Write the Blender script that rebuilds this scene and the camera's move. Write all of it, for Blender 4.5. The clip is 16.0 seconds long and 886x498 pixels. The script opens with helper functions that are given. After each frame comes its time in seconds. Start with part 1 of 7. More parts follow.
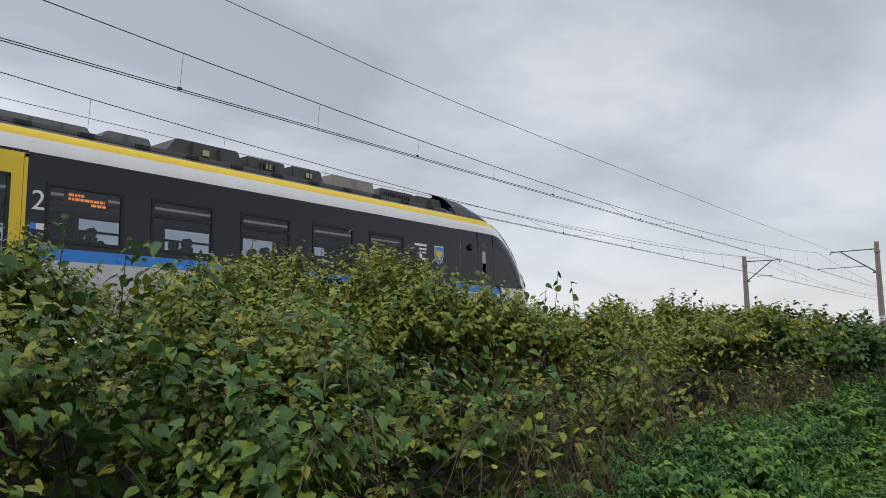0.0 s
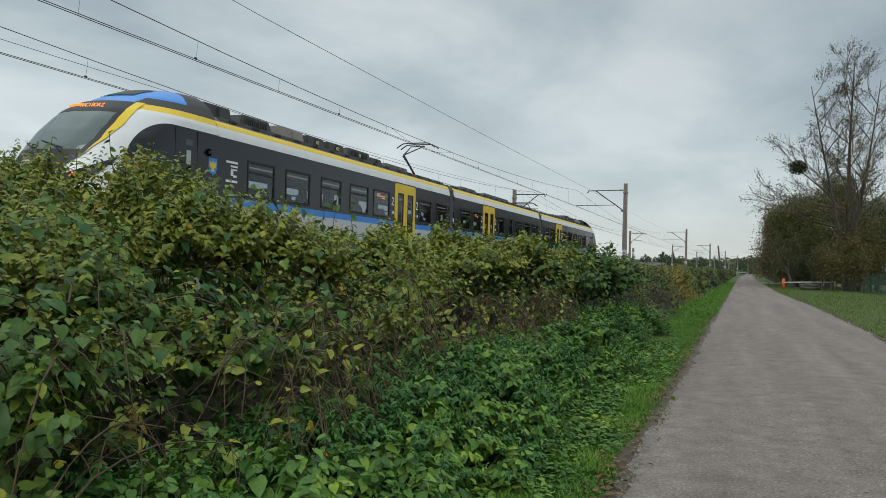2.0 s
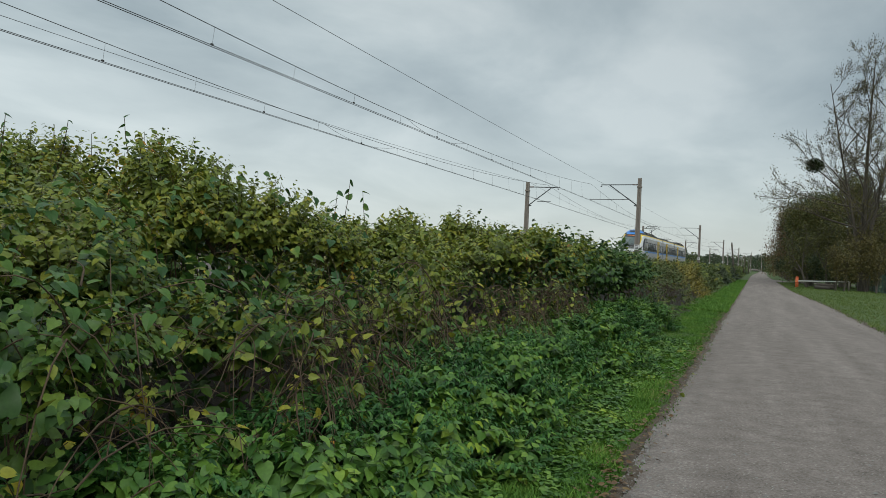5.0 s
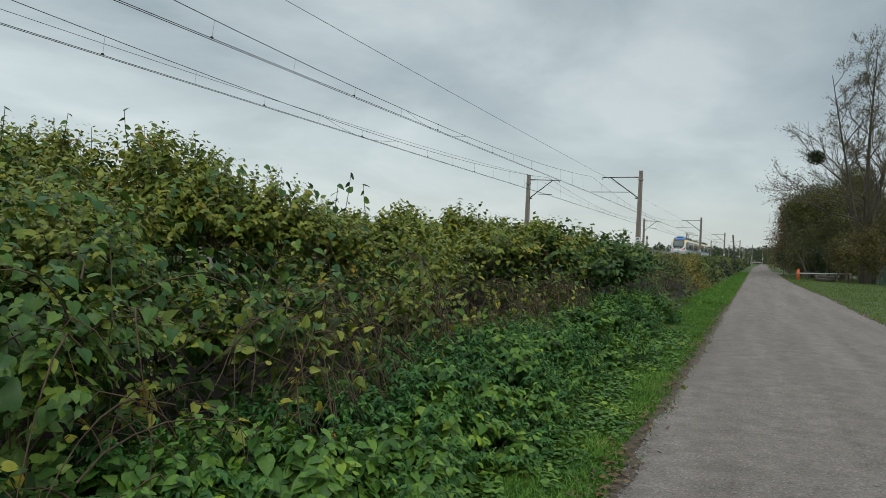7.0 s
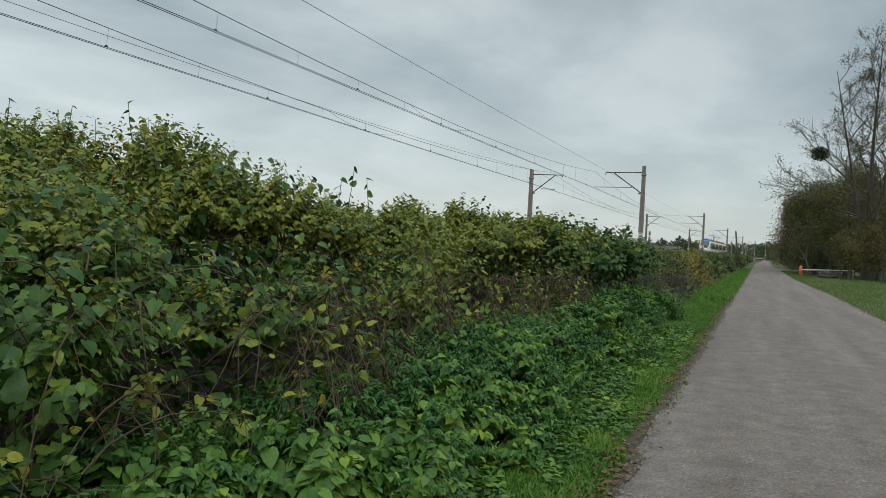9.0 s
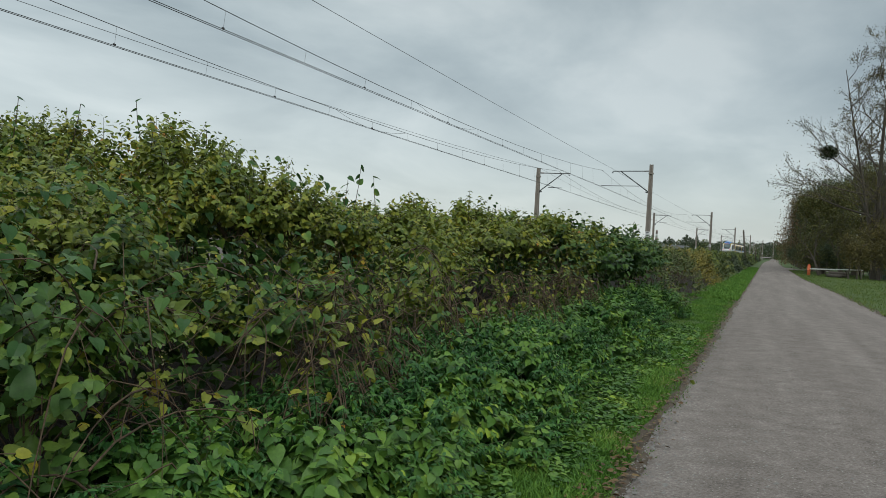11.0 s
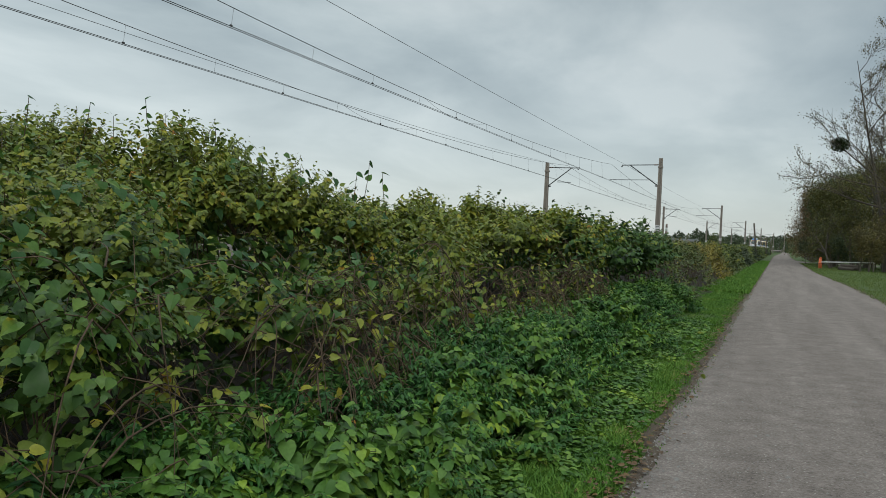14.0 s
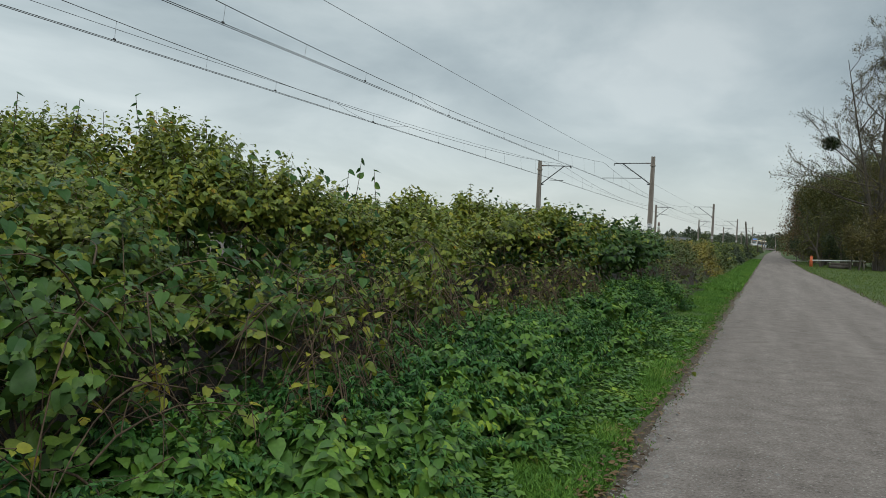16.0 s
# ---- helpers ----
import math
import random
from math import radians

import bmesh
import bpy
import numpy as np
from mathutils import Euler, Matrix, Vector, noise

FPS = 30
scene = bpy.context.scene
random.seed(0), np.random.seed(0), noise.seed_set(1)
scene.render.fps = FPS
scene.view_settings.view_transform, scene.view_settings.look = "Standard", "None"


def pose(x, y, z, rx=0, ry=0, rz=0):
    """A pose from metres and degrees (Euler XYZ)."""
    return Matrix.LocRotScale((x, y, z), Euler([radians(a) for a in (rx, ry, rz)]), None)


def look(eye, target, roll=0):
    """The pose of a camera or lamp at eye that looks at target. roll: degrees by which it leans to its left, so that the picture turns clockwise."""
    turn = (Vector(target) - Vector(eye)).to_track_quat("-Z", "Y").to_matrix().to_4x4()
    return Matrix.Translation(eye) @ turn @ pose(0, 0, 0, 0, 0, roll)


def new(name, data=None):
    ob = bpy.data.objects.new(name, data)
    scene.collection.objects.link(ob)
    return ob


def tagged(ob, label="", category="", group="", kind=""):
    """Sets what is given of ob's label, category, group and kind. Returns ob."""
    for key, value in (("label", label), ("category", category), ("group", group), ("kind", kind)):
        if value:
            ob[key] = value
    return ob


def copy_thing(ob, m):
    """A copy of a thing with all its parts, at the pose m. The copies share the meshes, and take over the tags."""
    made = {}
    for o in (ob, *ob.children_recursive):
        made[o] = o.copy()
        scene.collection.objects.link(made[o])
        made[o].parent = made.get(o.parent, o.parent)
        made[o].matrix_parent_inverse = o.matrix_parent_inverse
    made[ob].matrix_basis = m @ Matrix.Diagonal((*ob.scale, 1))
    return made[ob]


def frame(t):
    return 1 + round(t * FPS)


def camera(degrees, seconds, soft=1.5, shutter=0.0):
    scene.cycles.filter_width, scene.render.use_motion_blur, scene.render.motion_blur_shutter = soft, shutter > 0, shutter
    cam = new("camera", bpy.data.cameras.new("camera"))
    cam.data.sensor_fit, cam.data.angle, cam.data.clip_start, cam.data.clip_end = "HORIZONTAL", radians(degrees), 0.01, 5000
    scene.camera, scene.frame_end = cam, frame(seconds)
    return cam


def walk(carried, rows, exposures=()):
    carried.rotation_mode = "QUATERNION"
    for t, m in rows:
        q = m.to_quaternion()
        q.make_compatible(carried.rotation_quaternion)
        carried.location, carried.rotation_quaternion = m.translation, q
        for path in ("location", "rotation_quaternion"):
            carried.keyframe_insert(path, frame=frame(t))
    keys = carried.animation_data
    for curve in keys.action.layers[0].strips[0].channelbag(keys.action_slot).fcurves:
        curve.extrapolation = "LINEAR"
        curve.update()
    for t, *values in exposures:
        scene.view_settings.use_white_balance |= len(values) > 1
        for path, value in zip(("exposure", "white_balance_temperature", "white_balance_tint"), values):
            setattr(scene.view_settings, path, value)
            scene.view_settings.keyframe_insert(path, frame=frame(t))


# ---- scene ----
cam = camera(61.05, 16.0, soft=0.75)
PATH = [
    (0.0, pose(0.001, -0.091, 1.614, 96.884, 0.462, 38.387)),
    (0.1, pose(-0.004, -0.086, 1.628, 95.961, 0.434, 33.458)),
    (0.2, pose(0.014, -0.089, 1.618, 95.441, 0.754, 30.318)),
    (0.3, pose(-0.002, -0.068, 1.625, 94.810, 0.479, 28.378)),
    (0.5, pose(-0.032, -0.034, 1.603, 93.832, 0.298, 26.187)),
    (1.0, pose(-0.027, -0.026, 1.603, 91.967, -0.367, 23.863)),
    (1.5, pose(-0.005, -0.024, 1.588, 91.462, -0.809, 22.270)),
    (2.0, pose(-0.001, -0.009, 1.595, 91.055, -1.629, 21.704)),
    (2.5, pose(-0.001, -0.008, 1.600, 90.850, -2.448, 22.006)),
    (3.0, pose(-0.004, 0.002, 1.603, 90.639, -3.037, 22.281)),
    (3.5, pose(-0.000, 0.000, 1.600, 90.567, -3.233, 22.346)),
    (4.0, pose(0.004, -0.005, 1.599, 90.488, -3.087, 22.398)),
    (6.5, pose(-0.000, 0.005, 1.593, 89.978, -2.756, 22.697)),
    (7.0, pose(0.001, 0.006, 1.595, 89.793, -2.746, 22.671)),
    (7.5, pose(0.004, 0.003, 1.594, 89.668, -2.683, 22.679)),
    (8.0, pose(0.002, -0.001, 1.595, 89.508, -2.823, 22.721)),
    (8.5, pose(-0.004, -0.001, 1.597, 89.427, -3.015, 22.742)),
    (9.0, pose(-0.007, 0.000, 1.597, 89.335, -3.102, 22.849)),
    (11.5, pose(-0.005, -0.001, 1.596, 89.153, -3.138, 23.517)),
    (12.0, pose(-0.002, -0.002, 1.596, 89.071, -3.041, 23.672)),
    (12.5, pose(0.000, -0.004, 1.598, 89.035, -3.006, 23.795)),
    (13.0, pose(0.003, -0.004, 1.596, 89.050, -2.859, 24.002)),
    (13.5, pose(-0.001, -0.000, 1.598, 88.923, -2.921, 24.012)),
    (14.0, pose(-0.006, -0.000, 1.596, 88.802, -2.827, 24.045)),
    (14.5, pose(-0.005, -0.003, 1.596, 88.734, -2.821, 24.149)),
    (15.0, pose(-0.001, -0.007, 1.594, 88.745, -2.775, 24.254)),
    (15.5, pose(-0.003, -0.001, 1.596, 88.655, -2.854, 24.279)),
    (16.0, pose(0.004, 0.008, 1.595, 88.676, -2.897, 23.500)),]
walk(cam, PATH, exposures=[
    (0.0, 0.14, 6450, 16), (0.3, 0.12, 6500, 13), (0.7, 0.06, 6420, 8), (1.5, 0.05, 6380, 6), (4.0, -0.05, 6350, 4), (16.0, -0.05, 6350, 4)])

# ---- world and light ----
SUN_EL, SUN_ROT = radians(38), radians(200)


def nd(nt, kind, **sets):
    n = nt.nodes.new(kind)
    for k, v in sets.items():
        if k in n.inputs:
            n.inputs[k].default_value = v
    return n


def ramp(nt, stops):
    n = nt.nodes.new("ShaderNodeValToRGB")
    el = n.color_ramp.elements
    while len(el) < len(stops):
        el.new(0.5)
    for e, (p, c) in zip(el, stops):
        e.position, e.color = p, (*c, 1)
    return n


def build_world():
    w = bpy.data.worlds.new("overcast_sky")
    scene.world = w
    w.use_nodes = True
    nt = w.node_tree
    nt.nodes.clear()
    out = nt.nodes.new("ShaderNodeOutputWorld")
    bg_sky = nt.nodes.new("ShaderNodeBackground")
    bg_cloud = nt.nodes.new("ShaderNodeBackground")
    add = nt.nodes.new("ShaderNodeAddShader")
    sky = nt.nodes.new("ShaderNodeTexSky")
    sky.sky_type, sky.sun_disc = "NISHITA", False
    sky.sun_elevation, sky.sun_rotation = SUN_EL, SUN_ROT
    bg_sky.inputs["Strength"].default_value = 0.02
    nt.links.new(sky.outputs[0], bg_sky.inputs["Color"])
    # cloud layer: the view direction laid onto a flat deck
    tc = nt.nodes.new("ShaderNodeTexCoord")
    sep = nt.nodes.new("ShaderNodeSeparateXYZ")
    nt.links.new(tc.outputs["Generated"], sep.inputs[0])
    zc = nt.nodes.new("ShaderNodeMath")
    zc.operation = "MAXIMUM"
    zc.inputs[1].default_value = 0.0
    nt.links.new(sep.outputs["Z"], zc.inputs[0])
    za = nt.nodes.new("ShaderNodeMath")
    za.operation = "ADD"
    za.inputs[1].default_value = 0.16
    nt.links.new(zc.outputs[0], za.inputs[0])
    div = nt.nodes.new("ShaderNodeVectorMath")
    div.operation = "DIVIDE"
    comb = nt.nodes.new("ShaderNodeCombineXYZ")
    for i in range(3):
        nt.links.new(za.outputs[0], comb.inputs[i])
    nt.links.new(tc.outputs["Generated"], div.inputs[0])
    nt.links.new(comb.outputs[0], div.inputs[1])
    mp = nt.nodes.new("ShaderNodeMapping")
    mp.inputs["Scale"].default_value = (1.15, 0.85, 0.0)
    mp.inputs["Rotation"].default_value = (0, 0, 0.5)
    mp.inputs["Location"].default_value = (3.1, 1.7, 0)
    nt.links.new(div.outputs[0], mp.inputs[0])
    n1 = nd(nt, "ShaderNodeTexNoise", Scale=0.9, Detail=7.0, Roughness=0.52, Distortion=0.35)
    nt.links.new(mp.outputs[0], n1.inputs["Vector"])
    cr = ramp(nt, [(0.38, (0.36, 0.405, 0.425)), (0.48, (0.47, 0.515, 0.53)), (0.55, (0.57, 0.61, 0.62)), (0.65, (0.72, 0.745, 0.745))])
    nt.links.new(n1.outputs[0], cr.inputs[0])
    # brighter towards the horizon
    hz = nt.nodes.new("ShaderNodeMapRange")
    hz.inputs["From Min"].default_value, hz.inputs["From Max"].default_value = 0.0, 0.26
    hz.inputs["To Min"].default_value, hz.inputs["To Max"].default_value = 0.85, 0.0
    nt.links.new(zc.outputs[0], hz.inputs[0])
    mx = nt.nodes.new("ShaderNodeMix")
    mx.data_type = "RGBA"
    nt.links.new(hz.outputs[0], mx.inputs[0])
    nt.links.new(cr.outputs[0], mx.inputs[6])
    mx.inputs[7].default_value = (0.70, 0.72, 0.725, 1)
    # the cloud is thinner, and the sky brighter, away from the line's far end
    dot = nt.nodes.new("ShaderNodeVectorMath")
    dot.operation = "DOT_PRODUCT"
    dot.inputs[1].default_value = (-0.88, -0.25, -0.55)
    nt.links.new(tc.outputs["Generated"], dot.inputs[0])
    gr = nt.nodes.new("ShaderNodeMapRange")
    gr.inputs["From Min"].default_value, gr.inputs["From Max"].default_value = -0.5, 0.7
    gr.inputs["To Min"].default_value, gr.inputs["To Max"].default_value = 0.80, 1.22
    nt.links.new(dot.outputs["Value"], gr.inputs[0])
    sc = nt.nodes.new("ShaderNodeVectorMath")
    sc.operation = "SCALE"
    nt.links.new(mx.outputs[2], sc.inputs[0])
    nt.links.new(gr.outputs[0], sc.inputs["Scale"])
    # an overcast sky is brightest overhead
    zen = nt.nodes.new("ShaderNodeMapRange")
    zen.inputs["From Min"].default_value, zen.inputs["From Max"].default_value = 0.42, 0.95
    zen.inputs["To Min"].default_value, zen.inputs["To Max"].default_value = 1.0, 2.5
    nt.links.new(zc.outputs[0], zen.inputs[0])
    sz = nt.nodes.new("ShaderNodeVectorMath")
    sz.operation = "SCALE"
    nt.links.new(sc.outputs[0], sz.inputs[0])
    nt.links.new(zen.outputs[0], sz.inputs["Scale"])
    nt.links.new(sz.outputs[0], bg_cloud.inputs["Color"])
    bg_cloud.inputs["Strength"].default_value = 0.87
    nt.links.new(bg_sky.outputs[0], add.inputs[0])
    nt.links.new(bg_cloud.outputs[0], add.inputs[1])
    nt.links.new(add.outputs[0], out.inputs["Surface"])


build_world()
sun = new("sun", bpy.data.lights.new("sun", "SUN"))
sun.data.energy, sun.data.angle, sun.data.color = 1.3, radians(40), (1.0, 0.97, 0.93)
sun.matrix_world = look((30, -30, 60), (0, 20, 0))

# ---- materials ----


def material(name, rough=0.6, metal=0.0, spec=0.5):
    m = bpy.data.materials.new(name)
    m.use_nodes = True
    b = m.node_tree.nodes["Principled BSDF"]
    b.inputs["Roughness"].default_value, b.inputs["Metallic"].default_value = rough, metal
    b.inputs["Specular IOR Level"].default_value = spec
    return m, m.node_tree, b


def varied(name, stops, scale=4.0, fine=40.0, rough=0.7, metal=0.0, bump=0.2, dist=0.01, spec=0.4, coords="Object", random_mix=0.0):
    """Two noises drive a colour ramp; the fine one also drives the relief."""
    m, nt, b = material(name, rough, metal, spec)
    tc = nt.nodes.new("ShaderNodeTexCoord")
    a = nd(nt, "ShaderNodeTexNoise", Scale=scale, Detail=5.0, Roughness=0.6)
    f = nd(nt, "ShaderNodeTexNoise", Scale=fine, Detail=8.0, Roughness=0.78)
    for n in (a, f):
        nt.links.new(tc.outputs[coords], n.inputs["Vector"])
    mix = nt.nodes.new("ShaderNodeMix")
    mix.inputs[0].default_value = 0.55
    nt.links.new(a.outputs[0], mix.inputs[2])
    nt.links.new(f.outputs[0], mix.inputs[3])
    cr = ramp(nt, stops)
    last = mix.outputs[0]
    if random_mix:
        g = nt.nodes.new("ShaderNodeObjectInfo")
        m2 = nt.nodes.new("ShaderNodeMix")
        m2.inputs[0].default_value = random_mix
        nt.links.new(last, m2.inputs[2])
        nt.links.new(g.outputs["Random"], m2.inputs[3])
        last = m2.outputs[0]
    nt.links.new(last, cr.inputs[0])
    nt.links.new(cr.outputs[0], b.inputs["Base Color"])
    if bump:
        bp = nd(nt, "ShaderNodeBump", Strength=bump, Distance=dist)
        nt.links.new(f.outputs[0], bp.inputs["Height"])
        nt.links.new(bp.outputs[0], b.inputs["Normal"])
    return m


def leafy(name, stops, rough=0.40, through_light=0.16, single=False):
    """Leaves: each one takes its own tint from a ramp; some light passes through the blade."""
    m, nt, b = material(name, rough, 0, 0.22)
    g = nt.nodes.new("ShaderNodeObjectInfo" if single else "ShaderNodeNewGeometry")
    tc = nt.nodes.new("ShaderNodeTexCoord")
    big = nd(nt, "ShaderNodeTexNoise", Scale=1.3, Detail=3.0)
    nt.links.new(tc.outputs["Object"], big.inputs["Vector"])
    mix = nt.nodes.new("ShaderNodeMix")
    mix.inputs[0].default_value = 0.16 if single else 0.42
    wide = nt.nodes.new("ShaderNodeMapRange")
    wide.inputs["From Min"].default_value, wide.inputs["From Max"].default_value = 0.32, 0.68
    nt.links.new(big.outputs[0], wide.inputs[0])
    nt.links.new(g.outputs["Random" if single else "Random Per Island"], mix.inputs[2])
    nt.links.new(wide.outputs[0], mix.inputs[3])
    cr = ramp(nt, stops)
    nt.links.new(mix.outputs[0], cr.inputs[0])
    vein = nd(nt, "ShaderNodeTexNoise", Scale=60.0, Detail=2.0)
    nt.links.new(tc.outputs["Object"], vein.inputs["Vector"])
    hs = nt.nodes.new("ShaderNodeHueSaturation")
    mr = nt.nodes.new("ShaderNodeMapRange")
    mr.inputs["To Min"].default_value, mr.inputs["To Max"].default_value = 0.70, 1.35
    nt.links.new(vein.outputs[0], mr.inputs[0])
    nt.links.new(mr.outputs[0], hs.inputs["Value"])
    nt.links.new(cr.outputs[0], hs.inputs["Color"])
    nt.links.new(hs.outputs[0], b.inputs["Base Color"])
    tr = nt.nodes.new("ShaderNodeBsdfTranslucent")
    nt.links.new(hs.outputs[0], tr.inputs["Color"])
    ms = nt.nodes.new("ShaderNodeMixShader")
    ms.inputs[0].default_value = through_light
    nt.links.new(b.outputs[0], ms.inputs[1])
    nt.links.new(tr.outputs[0], ms.inputs[2])
    nt.links.new(ms.outputs[0], nt.nodes["Material Output"].inputs["Surface"])
    return m


def paint(name, col, rough=0.35, metal=0.0, spec=0.5, dirt=0.12, scale=1.5):
    """Coach paint with a film of dirt."""
    d = [max(0.0, c * (1 - dirt)) for c in col]
    l = [min(1.0, c * (1 + dirt * 0.6)) for c in col]
    return varied(name, [(0.3, d), (0.7, l)], scale=scale, fine=25, rough=rough, metal=metal, bump=0.03, dist=0.004, spec=spec)


def glow(name, col, strength):
    m, nt, b = material(name, 0.4)
    b.inputs["Base Color"].default_value = (*[c * 0.3 for c in col], 1)
    b.inputs["Emission Color"].default_value = (*col, 1)
    b.inputs["Emission Strength"].default_value = strength
    return m


def pane(name, tint, gloss=0.12):
    m = bpy.data.materials.new(name)
    m.use_nodes = True
    nt = m.node_tree
    nt.nodes.clear()
    out = nt.nodes.new("ShaderNodeOutputMaterial")
    tr = nd(nt, "ShaderNodeBsdfTransparent", Color=(*tint, 1))
    gl = nd(nt, "ShaderNodeBsdfGlossy", Color=(0.9, 0.95, 1, 1), Roughness=0.04)
    lw = nd(nt, "ShaderNodeLayerWeight", Blend=0.5)
    pw = nt.nodes.new("ShaderNodeMath")
    pw.operation = "POWER"
    pw.inputs[1].default_value = 3.5
    nt.links.new(lw.outputs["Facing"], pw.inputs[0])
    ad = nt.nodes.new("ShaderNodeMath")
    ad.operation = "MULTIPLY_ADD"
    ad.inputs[1].default_value, ad.inputs[2].default_value = 0.6, gloss
    nt.links.new(pw.outputs[0], ad.inputs[0])
    ms = nt.nodes.new("ShaderNodeMixShader")
    nt.links.new(ad.outputs[0], ms.inputs[0])
    nt.links.new(tr.outputs[0], ms.inputs[1])
    nt.links.new(gl.outputs[0], ms.inputs[2])
    nt.links.new(ms.outputs[0], out.inputs["Surface"])
    return m


M_KNOT = leafy("knotweed_leaf", [(0.08, (0.023, 0.058, 0.015)), (0.45, (0.053, 0.110, 0.022)), (0.72, (0.100, 0.165, 0.027)), (0.88, (0.150, 0.212, 0.030)), (0.955, (0.270, 0.270, 0.030)), (0.985, (0.420, 0.300, 0.030))])
M_KNOT_ONE = leafy("knotweed_leaf_large", [(0.0, (0.025, 0.070, 0.020)), (0.5, (0.048, 0.114, 0.026)), (0.86, (0.085, 0.160, 0.028)), (0.94, (0.150, 0.210, 0.030)), (0.975, (0.406, 0.307, 0.030)), (1.0, (0.406, 0.185, 0.024))], through_light=0.24, single=True)
M_OLIVE = leafy("olive_leaf", [(0.08, (0.066, 0.102, 0.022)), (0.4, (0.145, 0.188, 0.032)), (0.68, (0.228, 0.252, 0.038)), (0.88, (0.320, 0.290, 0.034)), (0.95, (0.383, 0.181, 0.028))], through_light=0.22)
M_DEEP = leafy("deep_green_leaf", [(0.08, (0.021, 0.052, 0.015)), (0.5, (0.048, 0.100, 0.022)), (0.82, (0.098, 0.165, 0.028)), (0.95, (0.160, 0.200, 0.032))])
M_LOW = leafy("young_knotweed_leaf", [(0.08, (0.030, 0.080, 0.018)), (0.45, (0.074, 0.158, 0.027)), (0.75, (0.128, 0.228, 0.034)), (0.95, (0.240, 0.330, 0.036))])
M_NETTLE = leafy("nettle_leaf", [(0.08, (0.020, 0.066, 0.020)), (0.5, (0.046, 0.128, 0.030)), (0.8, (0.084, 0.190, 0.036)), (0.95, (0.170, 0.270, 0.038))])
M_FAR = leafy("far_shrub_leaf", [(0.0, (0.042, 0.072, 0.023)), (0.5, (0.077, 0.108, 0.029)), (1.0, (0.154, 0.157, 0.039))])
M_GOLD = leafy("golden_shrub_leaf", [(0.0, (0.095, 0.115, 0.024)), (0.5, (0.190, 0.168, 0.030)), (1.0, (0.360, 0.255, 0.034))])
M_TREE = leafy("tree_leaf", [(0.0, (0.050, 0.060, 0.023)), (0.5, (0.100, 0.106, 0.033)), (1.0, (0.180, 0.152, 0.044))])
M_RUST = leafy("rusty_tree_leaf", [(0.0, (0.070, 0.049, 0.026)), (0.5, (0.121, 0.070, 0.032)), (1.0, (0.166, 0.109, 0.035))])
M_DARKTREE = leafy("dark_tree_leaf", [(0.0, (0.026, 0.041, 0.023)), (0.5, (0.045, 0.066, 0.032)), (1.0, (0.077, 0.096, 0.037))])
M_BRONZE = leafy("bronze_leaf", [(0.0, (0.062, 0.058, 0.026)), (0.5, (0.120, 0.105, 0.038)), (1.0, (0.200, 0.155, 0.046))])
M_GRASS = leafy("grass_blade", [(0.08, (0.042, 0.105, 0.016)), (0.5, (0.092, 0.200, 0.029)), (0.8, (0.150, 0.268, 0.039)), (0.94, (0.235, 0.270, 0.077))], rough=0.6)
M_LAWN = leafy("lawn_blade", [(0.08, (0.050, 0.090, 0.018)), (0.5, (0.098, 0.150, 0.030)), (0.8, (0.165, 0.200, 0.045)), (0.94, (0.25, 0.22, 0.09))], rough=0.6)
M_LITTER = leafy("fallen_leaf", [(0.0, (0.070, 0.038, 0.021)), (0.5, (0.133, 0.077, 0.035)), (1.0, (0.210, 0.147, 0.056))], through_light=0.1)
M_STALK = varied("green_stalk", [(0.3, (0.035, 0.055, 0.018)), (0.7, (0.09, 0.11, 0.04))], scale=6, fine=60, rough=0.7, bump=0.2)
M_STEM = varied("stem_bark", [(0.38, (0.030, 0.020, 0.013)), (0.66, (0.150, 0.100, 0.058))], scale=6, fine=60, rough=0.85, bump=0.3)
M_BARK = varied("tree_bark", [(0.3, (0.055, 0.045, 0.036)), (0.7, (0.14, 0.12, 0.10))], scale=1.5, fine=14, rough=0.9, bump=0.5, dist=0.03)
M_SOIL = varied("grassy_ground", [(0.30, (0.026, 0.041, 0.013)), (0.48, (0.056, 0.089, 0.021)), (0.60, (0.086, 0.122, 0.030)), (0.78, (0.132, 0.115, 0.050))], scale=0.6, fine=11, rough=0.9, bump=0.7, dist=0.05)
M_STONE = varied("gravel_stone", [(0.3, (0.140, 0.130, 0.119)), (0.7, (0.294, 0.280, 0.266))], scale=8, fine=60, rough=0.9, bump=0.2)
M_BALLAST = varied("ballast_stone", [(0.3, (0.10, 0.085, 0.075)), (0.7, (0.27, 0.24, 0.22))], scale=2, fine=9, rough=0.95, bump=1.0, dist=0.06)
M_RAIL = varied("rail_steel", [(0.3, (0.10, 0.06, 0.04)), (0.7, (0.22, 0.15, 0.11))], scale=3, fine=30, rough=0.6, metal=0.6, bump=0.1)
M_SLEEPER = varied("concrete_sleeper", [(0.3, (0.25, 0.23, 0.21)), (0.7, (0.40, 0.38, 0.35))], scale=3, fine=25, rough=0.9)
M_MAST = varied("mast_concrete", [(0.3, (0.17, 0.145, 0.125)), (0.7, (0.29, 0.255, 0.225))], scale=1.2, fine=14, rough=0.85, bump=0.25)
M_IRON = varied("dark_galvanised_steel", [(0.3, (0.05, 0.052, 0.056)), (0.7, (0.11, 0.112, 0.118))], scale=4, fine=30, rough=0.55, metal=0.5, bump=0.05)
